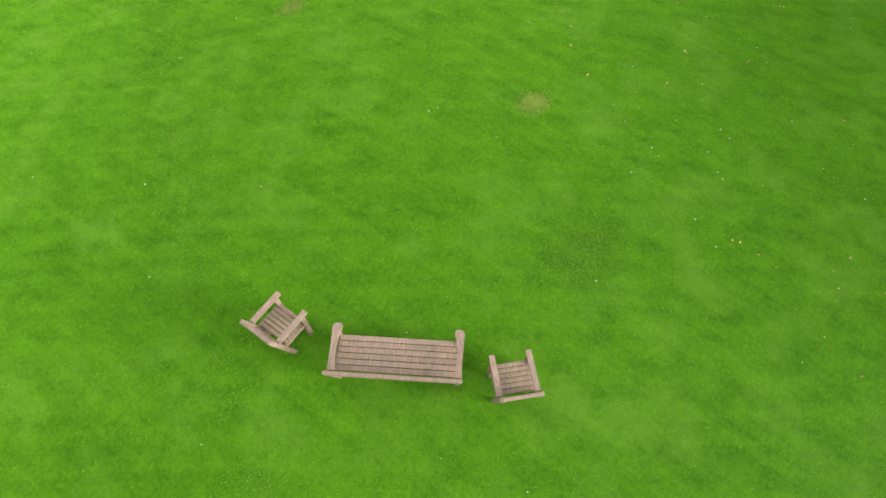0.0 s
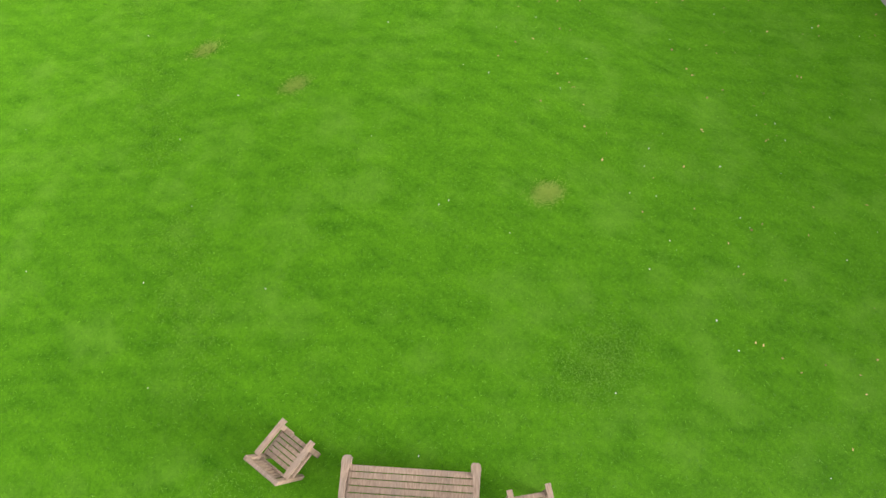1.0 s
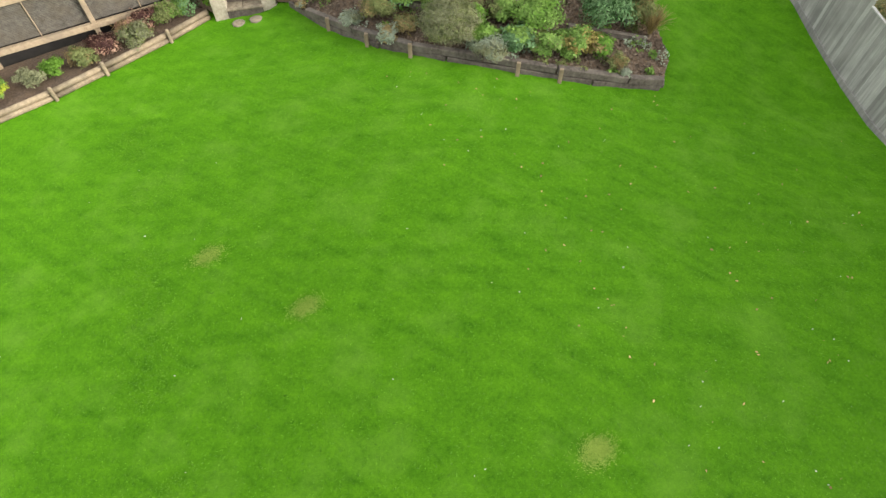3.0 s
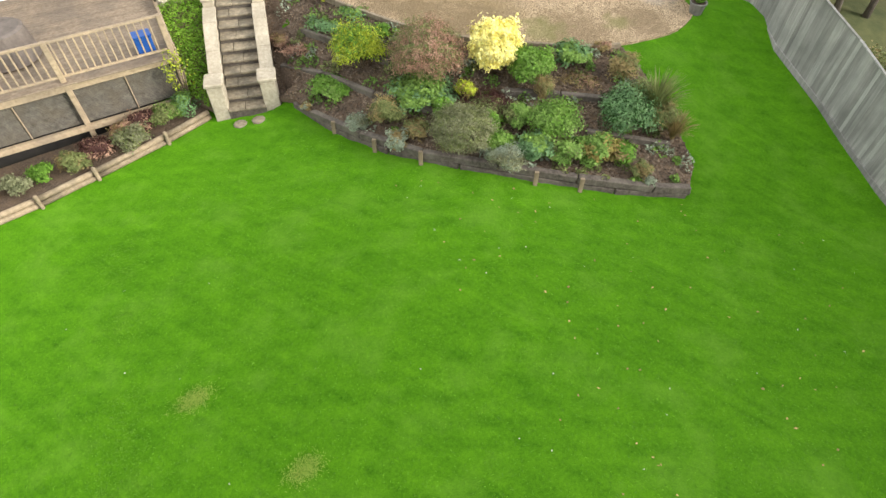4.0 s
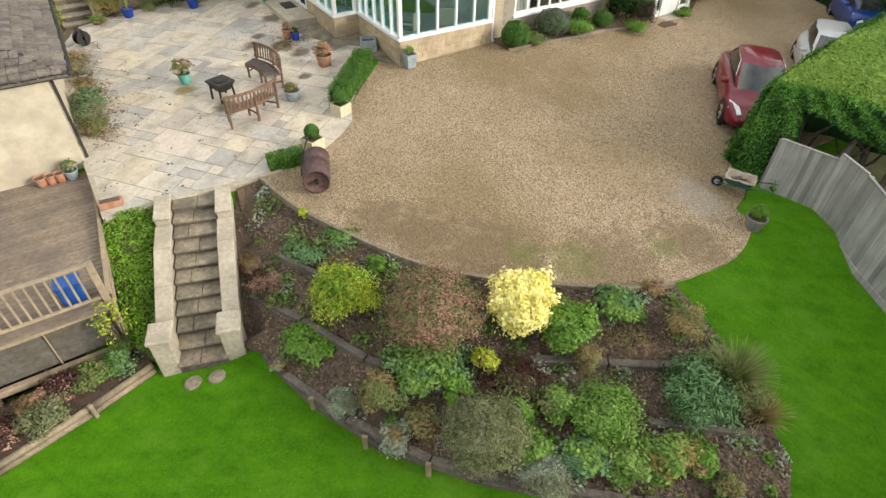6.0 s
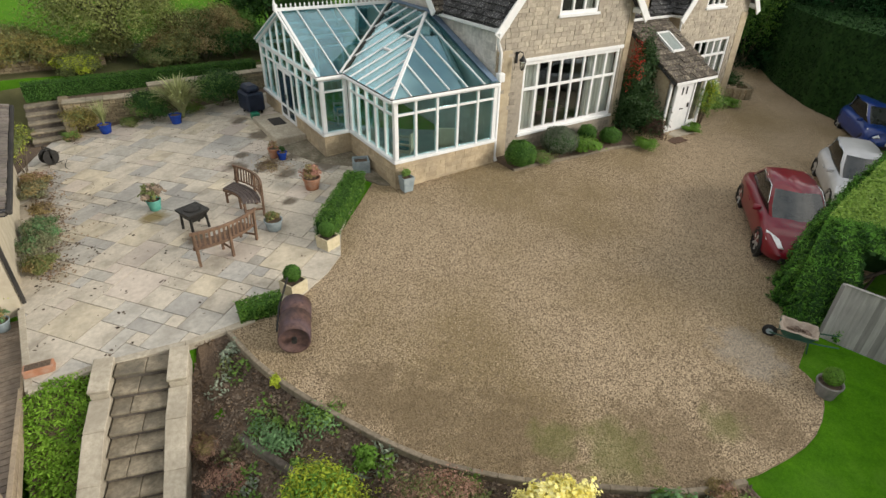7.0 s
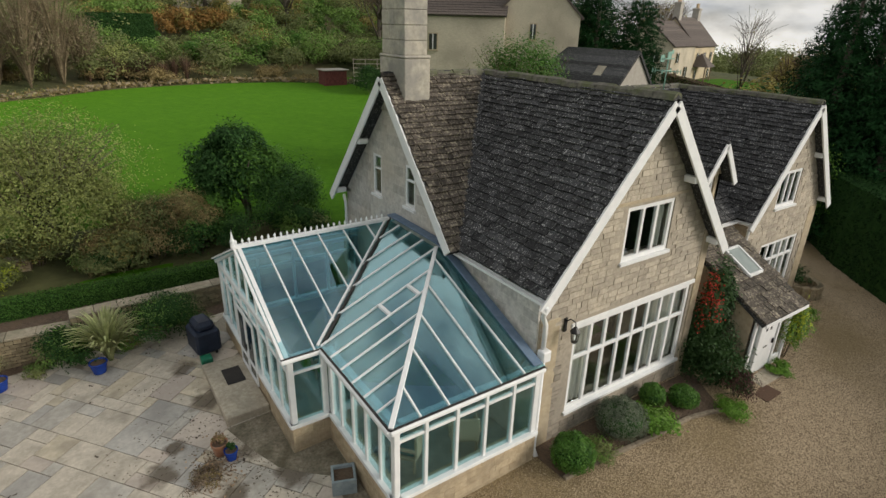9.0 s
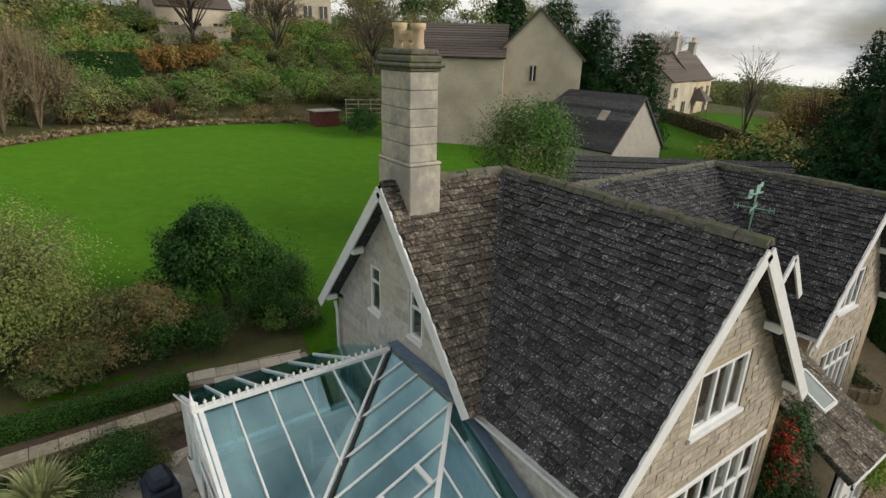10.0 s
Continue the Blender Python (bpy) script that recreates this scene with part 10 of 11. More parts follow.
# field edge: rough grass and a tumbled stone wall
EDGE = smooth_line([(-12, 66.0), (2, 68.6), (10.0, 71.7), (15.5, 74.5), (20.0, 75.4), (25.9, 75.7), (32, 74.6), (37.9, 71.8)], 1.0)
sheet("rough_edge", EDGE + [(39.5, 74.5), (33, 79.5), (26, 80.5), (15, 80.0), (2, 77), (-12, 76)], z_ground, M_ROUGH, "rough grass strip at the far edge of the field", "ground", step=1.2, lift=0.04)
stones = ([], [])
for (x0, y0), (x1, y1) in zip(EDGE, EDGE[1:]):
    for k in range(5):
        q = NP.random()
        x, y = x0 + (x1 - x0) * q, y0 + (y1 - y0) * q + 0.3 + NP.normal(0, 0.16)
        w, d, h = NP.uniform(0.2, 0.5), NP.uniform(0.15, 0.3), NP.uniform(0.1, 0.22)
        a = NP.uniform(0, 3.14)
        box_lists(stones, Vector((x, y, z_ground(x, y) + NP.choice([0.0, 0.16, 0.3]))), Vector((w * math.cos(a), w * math.sin(a), 0.03)), Vector((-d * math.sin(a), d * math.cos(a), 0.02)), Vector((0, 0, h)))
from_lists("field_wall", *stones, M_DRY, None, "tumbled low stone wall along the field edge", "stuff", "stone wall")
tufts = []
while len(tufts) < 2600:
    k = int(NP.integers(0, len(EDGE) - 1))
    x, y = EDGE[k][0] + NP.normal(0, 0.6), EDGE[k][1] + abs(NP.normal(0.5, 1.0))
    tufts.append((x, y, z_ground(x, y) + NP.uniform(0.05, 0.4)))
quads("rough_grass", np.array(tufts), NP.normal(size=(len(tufts), 3)) * 0.6 + np.array([0, -0.5, 0.6]), 0.45, 0.09, L_TAN, None, NP, "dry straw grass along the field wall", "stuff", "grass")
L_STEM = leaf_mat("pale brown bare stems", (0.16, 0.125, 0.075), (0.32, 0.255, 0.16), thin=0.1, isl=0.5)
L_DRYSTEM = leaf_mat("dark brown dead stems", (0.075, 0.045, 0.03), (0.17, 0.11, 0.075), thin=0.1, isl=0.5)
for x, y, w, h in ((10.2, 77.0, 7.5, 7.4), (12.6, 77.8, 7.0, 8.0), (8.0, 78.4, 7.5, 6.8), (14.4, 78.8, 5.5, 5.6), (11.4, 79.4, 7.5, 8.2), (5.6, 77.4, 6.5, 6.0)):
    bw = blades("brown_willow", gz(x, y), w, h, L_STEM, "bushy bare pale brown willow stems at the field edge", 420, "tree", 0.055, 0.35)
    pts, nrm = cloud(NP, 2600, (0, 0, h * 0.55), (w * 0.5, w * 0.5, h * 0.5), lumps=22, spill=0.06)
    quads("twig_haze", pts, nrm, 0.34, 0.03, L_STEM, bw, NP, kind="stuff")
    pts, nrm = cloud(NP, 700, (0, 0, h * 0.5), (w * 0.45, w * 0.45, h * 0.45), lumps=16)
    quads("foliage", pts, nrm, 0.22, 0.07, L_OLIVE, bw, NP)
for k in range(9):
    x = 14.6 + 1.0 * k
    blades("dead_stems", gz(x, 78.3 - 0.12 * k + 0.4 * (k % 2)), 2.2, 2.0 + 0.3 * (k % 3), L_DRYSTEM, "dead brown upright stems at the field edge", 150, "shrub", 0.06, 0.15)
shrub("field_shrub", gz(36.6, 66.2), 3.0, 2.6, L_DARK, "dark evergreen shrub at the field corner", n=3000, leaf=(0.16, 0.08), second=L_HEDGE, lumps=20)
# bare white rails of an open garden frame
gf = thing("rail_trellis", gz(39.0, 70.6), "open trellis of pale rails beside the timber store", "trellis", "", -24)
for k in range(4):
    board("post", (-1.8 + 1.2 * k, 0, -0.1), (-1.8 + 1.2 * k, 0, 2.7), 0.08, 0.08, M_PALESTONE, gf, up=(0, 1, 0))
for k in range(6):
    board("rail", (-1.9, 0.06, 0.5 + 0.42 * k), (1.9, 0.06, 0.5 + 0.42 * k), 0.05, 0.09, M_PALESTONE, gf)
bm = bmesh.new()
block(bm, -4.4, 4.4, -0.3, 0.3, -0.6, 2.1, 0.03)
block(bm, -4.5, 4.5, -0.36, 0.36, 2.1, 2.25, 0.03)
tw = part("retaining_wall", bm, M_PALESTONE, None, "pale stone retaining wall below the hilltop houses", False, "", "wall")
tw.matrix_world = pose(31.0, 102.5, z_ground(31.0, 102.5) - 0.2, 0, 0, 2)


# neighbouring houses
def plain_house(name, label, at, turn, L, W, eave, ridge_h, wall_mat, roof_mat, windows, chimney=True, group=""):
    """A gabled house along x with openings: windows (face, a, z, w, h)."""
    t = thing(name, at, label, "house", group, turn)
    hw, hl = W / 2, L / 2
    bm = bmesh.new()
    prof = [(-hw, -1.0), (hw, -1.0), (hw, eave), (0, ridge_h), (-hw, eave)]
    a = [bm.verts.new((-hl, y, z)) for y, z in prof]
    b = [bm.verts.new((hl, y, z)) for y, z in prof]
    bm.faces.new(a[::-1])
    bm.faces.new(b)
    for i in range(5):
        bm.faces.new((a[i], a[(i + 1) % 5], b[(i + 1) % 5], b[i]))
    bmesh.ops.recalc_face_normals(bm, faces=bm.faces[:])
    part("wall", bm, wall_mat, t)
    sl = Vector((0, hw, eave - ridge_h))
    for s in (-1, 1):
        bm = bmesh.new()
        e = Vector((0, s * hw, eave)) + Vector((0, s * 0.3, (eave - ridge_h) / hw * 0.3))
        pts = [Vector((-hl - 0.15, 0, ridge_h + 0.12)), Vector((hl + 0.15, 0, ridge_h + 0.12)), Vector((hl + 0.15, e.y, e.z + 0.12)), Vector((-hl - 0.15, e.y, e.z + 0.12))]
        if (pts[1] - pts[0]).cross(pts[2] - pts[0]).z < 0:
            pts = pts[::-1]
        slab3(bm, pts, 0.14)
        part("roof", bm, roof_mat, t)
        lists = ([], [])
        n = int(math.hypot(hw, eave - ridge_h) / 0.3)
        for k in range(n):
            p, q = Vector((-hl - 0.15, 0, ridge_h + 0.13)).lerp(Vector((-hl - 0.15, e.y, e.z + 0.13)), (k + 1) / n), Vector((hl + 0.15, 0, ridge_h + 0.13)).lerp(Vector((hl + 0.15, e.y, e.z + 0.13)), (k + 1) / n)
            box_lists(lists, p, q - p, Vector((0, -s * 0.32 * 0.7, 0.32 * 0.7 * (ridge_h - eave) / hw)), Vector((0, s * 0.02, 0.035)))
        from_lists("roof_course", *lists, roof_mat, t, kind="stuff")
    for face, c, z, w, h in windows:
        wi = new("window")
        wi.parent = t
        m = {"s": pose(c, -hw, z), "n": pose(c, hw, z, 0, 0, 180), "e": pose(hl, c, z, 0, 0, 90), "w": pose(-hl, c, z, 0, 0, -90)}[face]
        wi.matrix_local = m
        for nm, x0, x1, z0, z1, y0, mt in (("frame", -w / 2 - 0.08, w / 2 + 0.08, -0.08, h + 0.08, -0.06, M_DRESSED), ("pane", -w / 2, w / 2, 0, h, -0.075, M_CARGLASS), ("mullion", -0.04, 0.04, 0, h, -0.09, M_WHITE), ("sill", -w / 2 - 0.15, w / 2 + 0.15, -0.16, -0.07, -0.14, M_DRESSED)):
            bm = bmesh.new()
            block(bm, x0, x1, y0, 0.04, z0, z1, 0.0)
            part(nm, bm, mt, wi)
    if chimney:
        bm = bmesh.new()
        block(bm, -hl + 0.3, -hl + 1.2, -0.4, 0.4, ridge_h - 0.5, ridge_h + 1.3, 0.03)
        block(bm, -hl + 0.25, -hl + 1.25, -0.45, 0.45, ridge_h + 1.15, ridge_h + 1.25, 0.02)
        part("chimney", bm, wall_mat, t)
    return t


M_NB = material("neighbour stone", (0.47, 0.41, 0.31), (0.64, 0.57, 0.45), grain=6, stretch=(1, 1, 4), bump=0.3, stain=(0.28, 0.24, 0.18), stain_scale=0.4, stain_amount=0.5)
M_NBROOF = material("brown-grey roof", (0.075, 0.06, 0.052), (0.15, 0.125, 0.11), grain=9, bump=0.4, per_island=0.2)
M_NBGREY = material("grey rendered gable", (0.36, 0.33, 0.29), (0.44, 0.41, 0.36), grain=3, bump=0.1)

nb_group = "neighbouring houses"
plain_house("neighbour_house", "tall pale stone neighbouring house with its gable to the garden", (51.4, 59.9, 3.0), 46.6, 10, 7.4, 8.5, 12.2, M_NB, M_NBROOF, [("w", 0.3, 6.6, 0.5, 1.2), ("w", -1.2, 4.0, 1.6, 0.9)], False, nb_group)
plain_house("neighbour_house_wing", "lower wing of the pale stone neighbouring house", (45.0, 62.6, 3.0), -43.4, 7.5, 6.5, 8.5, 11.0, M_NB, M_NBROOF, [("s", -2.6, 5.5, 0.7, 1.3), ("s", -2.6, 2.0, 0.7, 1.3)], False, nb_group)
sh = plain_house("shed", "outbuilding with a grey gable, slate roof and roof light", (50.2, 51.2, 1.9), 92, 8.5, 6.2, 3.4, 7.0, M_NBGREY, M_TILE, [], False, "outbuildings")
bm = bmesh.new()
slab3(bm, [Vector((-2.2, 1.15, 5.92)), Vector((-1.4, 1.15, 5.92)), Vector((-1.4, 1.75, 5.22)), Vector((-2.2, 1.75, 5.22))], 0.08)
part("roof_light", bm, M_PALESTONE, sh, "pale framed roof light")
plain_house("shed", "low outbuilding with a dark slate roof behind the house", (37.9, 36.0, 1.5), -37, 11, 4.6, 3.9, 5.7, M_NB, M_TILE, [], False, "outbuildings")
M_HONEY = material("honey stone", (0.50, 0.41, 0.27), (0.68, 0.58, 0.40), grain=5, stretch=(1, 1, 4), bump=0.3, stain=(0.34, 0.29, 0.21), stain_scale=0.5, stain_amount=0.5)
fh = plain_house("far_house", "honey stone house across the valley with tall stone chimneys", (96.0, 74.0, 2.9), 16, 10.4, 7.2, 5.6, 9.4, M_HONEY, M_NBROOF, [("s", -3.2, 3.2, 1.1, 1.3), ("s", 0.2, 3.2, 1.1, 1.3), ("s", 3.4, 3.2, 1.1, 1.3), ("s", -3.2, 0.6, 1.1, 1.4), ("s", 3.4, 0.6, 1.1, 1.4)], False, "far houses")
for cx, cz in ((-4.5, 11.6), (4.4, 11.0)):
    bm = bmesh.new()
    block(bm, cx - 0.6, cx + 0.6, -0.5, 0.5, 8.2, cz, 0.03)
    block(bm, cx - 0.7, cx + 0.7, -0.6, 0.6, cz - 0.3, cz - 0.1, 0.03)
    ch = part("chimney", bm, M_NBGREY, fh)
    for k in (-0.3, 0.3):
        bm = bmesh.new()
        lathe(bm, [(0.17, cz), (0.15, cz + 0.5), (0.19, cz + 0.55), (0.19, cz + 0.65), (0, cz + 0.65)], 10, (cx + k, 0, 0))
        part("chimney_pot", bm, M_POT, ch)
plain_house("far_house_wing", "lower grey stone wing of the honey stone house", (86.3, 71.3, 3.2), 16, 9.6, 7.6, 5.4, 8.5, M_NB, M_NBROOF, [("s", -2.6, 3.1, 1.2, 1.3), ("s", -2.6, 0.7, 1.2, 1.4), ("s", 1.6, 0.9, 1.5, 1.5), ("w", -1.4, 0.7, 1.3, 1.5), ("w", -1.4, 3.2, 1.2, 1.3)], False, "far houses")
fpo = thing("far_porch", (94.4, 69.2, 3.1), "open timber porch with a hipped brown roof at the far house", "porch", "", 16)
for sx in (-1.4, 1.4):
    for sy in (-1.2, 1.2):
        board("post", (sx, sy, -0.3), (sx, sy, 2.4), 0.16, 0.16, M_STAKE, fpo, up=(0, 1, 0))
bm = bmesh.new()
lo4 = [bm.verts.new((sx * 1.8, sy * 1.7, 2.4)) for sx, sy in ((-1, -1), (1, -1), (1, 1), (-1, 1))]
top2 = [bm.verts.new((sx * 0.25, 0, 4.3)) for sx in (-1, 1)]
bm.faces.new(lo4[::-1])
bm.faces.new((lo4[0], lo4[1], top2[1], top2[0]))
bm.faces.new((lo4[2], lo4[3], top2[0], top2[1]))
bm.faces.new((lo4[1], lo4[2], top2[1]))
bm.faces.new((lo4[3], lo4[0], top2[0]))
part("hipped_roof", bm, M_NBROOF, fpo)
hedge("far_hedge", [(82.6, 66.6), (79.5, 61.0), (76.2, 55.3), (72.6, 49.8)], 1.3, 1.7, lambda x, y: z_ground(x, y) - 0.1, L_DRYSTEM, "brown winter hedge below the far house", 9000, (0.24, 0.1), second=L_OLIVE)
for x, y, w, h, n in ((68.6, 43.6, 5.0, 6.5, 420), (67.6, 41.6, 6.0, 7.5, 520), (70.5, 45.6, 4.5, 5.0, 320)):
    tb_ = blades("willow_clump", gz(x, y), w, h, L_DRYSTEM, "loose willow clump of bare stems and yellowing leaves", n, "tree", 0.09, 0.1)
    pts, nrm = cloud(NP, 1600, (0, 0, h * 0.62), (w * 0.5, w * 0.5, h * 0.34), lumps=16, spill=0.05)
    quads("foliage", pts, nrm, 0.24, 0.1, L_AUTUMN, tb_, NP)
plain_house("far_house", "grey stone house high on the hillside", (31.5, 110.0, 12.0), 8, 10, 7, 4.5, 8.0, M_NB, M_NBROOF, [("s", -3, 1.2, 1.3, 1.2), ("s", 0, 1.2, 1.3, 1.2), ("s", 3, 1.2, 1.3, 1.2)], True, "far houses")
plain_house("far_house", "broad stone house on the hilltop with rows of windows", (47.0, 112.0, 11.4), -12, 12, 8, 8.2, 11.0, M_NB, M_NBROOF, [("s", -4.8 + 2.4 * k, 3.6 * r + 0.8, 1.2, 1.7) for k in range(5) for r in range(2)], True, "far houses")
tree("tree", (30.6, 38.6, 2.4), 7.9, 5.2, 5.0, L_HEDGE, "loose dark olive tree behind the house roof", 9000, (0.15, 0.06), 0.16, L_OLIVE, 30, 8, 160)
for x, y, h, w in ((56.5, 62.5, 15.0, 9.0), (60.0, 60.0, 13.5, 9.5), (63.5, 57.5, 11.5, 9.0), (61.5, 62.5, 12.5, 9.0)):
    conifer("conifer", (x, y, 2.8), h, w, "dark green conifer behind the neighbouring outbuilding", 24000, leaf=(0.30, 0.09), group="conifers behind the outbuilding", full=0.4)
for x, y, h, w in ((44.5, 30.2, 12.2, 9), (47.5, 27.2, 14.5, 10), (43.0, 27.0, 10.0, 8), (49.0, 32.5, 12.5, 9), (52, 23, 14, 10), (42.0, 23.0, 8.0, 7.5), (46.0, 29.4, 14.5, 9.5)):
    conifer("conifer", (x, y, 1.4), h, w, "tall dark conifer beside the drive", 24000, leaf=(0.26, 0.07), group="conifers beside the drive")
shrub("laurel", (40.8, 29.3, 1.6), 3.2, 4.2, L_HEDGE, "light green leafy shrub under the conifers", n=3200, leaf=(0.16, 0.07), second=L_BRIGHT, lumps=20)
tree("bare_tree", (69.3, 48.7, 2.7), 10.6, 3.2, 8.0, L_AUTUMN, "slender bare winter tree across the valley", 160, (0.16, 0.08), 0.15, None, 20, 14, 150)
for x, y in ((100.5, 82.0), (106.0, 84.0), (95.0, 82.5)):
    tree("bare_tree", (x, y, 3.4), 13.0, 8.0, 8.0, L_AUTUMN, "bare winter tree behind the far house", 300, (0.3, 0.15), 0.25, None, 20, 14, 420)
for x, y, h in ((47, 84, 12), (38, 92, 13), (55, 80, 11), (30, 100, 12)):
    tree("bare_tree", (x, y, z_ground(x, y) - 0.2), h, 9, 8.5, L_AUTUMN, "spreading bare winter tree on the bank", 500, (0.3, 0.15), 0.3, None, 24, 16, 700)
for x, y, h, w in ((70, 84, 16, 6), (74, 92, 13, 5)):
    conifer("conifer", (x, y, z_ground(x, y) - 0.3), h, w, "dark conifer on the skyline", 3000, leaf=(0.6, 0.25), group="conifers on the skyline")
wood("valley_bush", [(x, y, w, h) for x, y, w, h in [(NP.uniform(58, 120), NP.uniform(34, 62), NP.uniform(4, 8), NP.uniform(2.5, 5)) for _ in range(130)] if not (54 < x < 106 and 36 + 0.35 * (x - 54) < y < 74)], L_AUTUMN, "brown-green thickets across the valley", (0.5, 0.25), 240)
wood("valley_tree", [(x, y, w, h) for x, y, w, h in [(NP.uniform(75, 200), NP.uniform(40, 130), NP.uniform(6, 11), NP.uniform(4, 9)) for _ in range(140)] if not (x < 108 and 48 < y < 84)], L_OLIVE, "wooded slopes across the valley", (0.5, 0.28), 520)
wood("far_wood", [(NP.uniform(150, 270), NP.uniform(50, 190), NP.uniform(14, 24), NP.uniform(7, 12)) for _ in range(60)], L_OLIVE, "wooded hills on the skyline", (1.0, 0.6), 700)
wood("near_thicket", [(NP.uniform(52, 66), NP.uniform(28, 44), NP.uniform(4, 7), NP.uniform(3, 5.5)) for _ in range(24)], L_AUTUMN, "yellowing thicket beyond the drive", (0.35, 0.16), 420)
wood("thicket_dark", [(NP.uniform(50, 70), NP.uniform(22, 40), NP.uniform(5, 8), NP.uniform(4, 7)) for _ in range(24)], L_DARK, "dark undergrowth beyond the drive", (0.4, 0.2), 380)
# planting beyond the fence, seen under the hedge
for x, y in ((21.6, 10.5), (22.8, 9.6), (21.2, 8.5)):
    shrub("rough_shrub", gz(x, y), 1.3, 0.7, L_OLIVE, "low rough shrub beyond the fence", n=900, leaf=(0.09, 0.05), second=L_TAN, group="shrubs beyond the fence")
# unseen trees added here to take light off the lawn by the fence
for x, y, h, w in ((22.4, 7.4, 4.6, 3.4), (21.6, 3.8, 5.4, 3.8), (20.6, 0.2, 5.8, 4.0), (19.4, -3.4, 6.2, 4.2), (18.0, -7.2, 6.4, 4.4)):
    tree("shade_tree", gz(x, y), h, w, h * 0.85, L_HEDGE, "leafy dark green tree added beyond the fence to shade the lawn", 7000, (0.15, 0.08), 0.12, L_DARK, 22, 7, share=0.6)
# pile of garden rubbish with a tarpaulin at the field edge
tp = thing("log_store", (35.5, 72.4, z_ground(35.5, 72.4)), "small red-brown timber store at the field edge", "log store")
bm = bmesh.new()
block(bm, -1.2, 1.2, -0.8, 0.8, -0.2, 1.4, 0.03)
part("body", bm, material("red-brown boards", (0.10, 0.03, 0.025), (0.18, 0.06, 0.05), grain=6, bump=0.3), tp)
bm = bmesh.new()
block(bm, -1.4, 1.4, -1.0, 1.0, 1.4, 1.5, 0.02)
part("lid", bm, M_NBGREY, tp)

# ---- lawn grass, daisies and leaves ----
def lawn_ok(x, y):
    u, s = across(x, y)
    return s < lerp_table(u, FOOT) - 0.25 and u > -11


M_BLADE = leaf_mat("grass blades", (0.055, 0.17, 0.003), (0.115, 0.28, 0.010), thin=0.3, isl=0.35)
n = 72000
xy = np.stack([NP.uniform(-4, 18, n), NP.uniform(-4, 16, n)], 1)
keep = np.array([lawn_ok(x, y) for x, y in xy])
xy = xy[keep]
zz = np.array([z_ground(x, y) for x, y in xy])
pts = np.column_stack([xy, zz + 0.007])
quads("grass_blades", pts, NP.normal(size=(len(pts), 3)) * 0.35 + np.array([0, 0, 1.0]), 0.05, 0.009, M_BLADE, None, NP, "short mown grass blades of the lawn", "stuff", "grass")
L_STRAW = leaf_mat("dead straw grass", (0.205, 0.325, 0.04), (0.27, 0.38, 0.06), thin=0.3, isl=0.2)
L_PALE = leaf_mat("pale grass", (0.085, 0.225, 0.008), (0.125, 0.28, 0.018), thin=0.3, isl=0.2)
for px, py, pr, pn, pm, lb in ((8.1, 4.2, 0.15, 520, L_STRAW, "worn yellow patch in the lawn"), (5.5, 8.45, 0.15, 260, L_STRAW, "faded yellow patch in the lawn"), (4.4, 10.5, 0.16, 260, L_STRAW, "thin yellow patch in the lawn"), (7.2, 1.6, 0.5, 700, L_PALE, "pale worn patch beside the garden bench")):
    pn, pr = pn * 6, pr * 0.75
    q = NP.normal(size=(pn, 2)) * pr * np.array([1.2, 0.8]) + np.array([px, py])
    quads("grass_patch", np.column_stack([q, [z_ground(*p) + 0.016 for p in q]]), NP.normal(size=(pn, 3)) * 0.3 + np.array([0, 0, 1.0]), 0.03, 0.007, pm, None, NP, lb, "stuff", "grass")
q = np.column_stack([NP.normal(0, 0.32, 9000), NP.uniform(-6, 15, 9000)])
q = np.column_stack([2.2 + q[:, 0] + 0.16 * (q[:, 1] - 4), q[:, 1]])
q = np.array([p for p in q if lawn_ok(*p) and math.sin(3.1 * p[1]) + math.sin(1.3 * p[1] + 1) > -0.6])
quads("grass_strip", np.column_stack([q, [z_ground(*p) + 0.015 for p in q]]), NP.normal(size=(len(q), 3)) * 0.3 + np.array([0, 0, 1.0]), 0.045, 0.008, L_PALE, None, NP, "pale mowing strip along the lawn", "stuff", "grass")
M_LEAFLIT = material("fallen leaves", (0.22, 0.14, 0.05), (0.46, 0.34, 0.14), grain=2, bump=0, per_island=0.4)
lx = np.stack([NP.uniform(9, 18, 200), NP.uniform(-3, 13, 200)], 1)
lx = np.array([p for p in lx if lawn_ok(*p)])
quads("fallen_leaves", np.column_stack([lx, [z_ground(*p) + 0.03 for p in lx]]), NP.normal(size=(len(lx), 3)) * 0.4 + np.array([0, 0, 1]), 0.05, 0.032, M_LEAFLIT, None, NP, "scattered fallen leaves on the lawn", "stuff", "leaves")
M_DAISY = material("pale specks", (0.6, 0.6, 0.5), (0.75, 0.75, 0.66), grain=2, bump=0)
dx = np.stack([NP.uniform(-2, 18, 260), NP.uniform(-4, 15, 260)], 1)
dx = np.array([p for p in dx if lawn_ok(*p) and (p[0] > 9 or NP.random() < 0.3)])
quads("daisies", np.column_stack([dx, [z_ground(*p) + 0.035 for p in dx]]), NP.normal(size=(len(dx), 3)) * 0.3 + np.array([0, 0, 1]), 0.024, 0.02, M_DAISY, None, NP, "pale daisies and seed heads in the lawn", "stuff", "flowers")

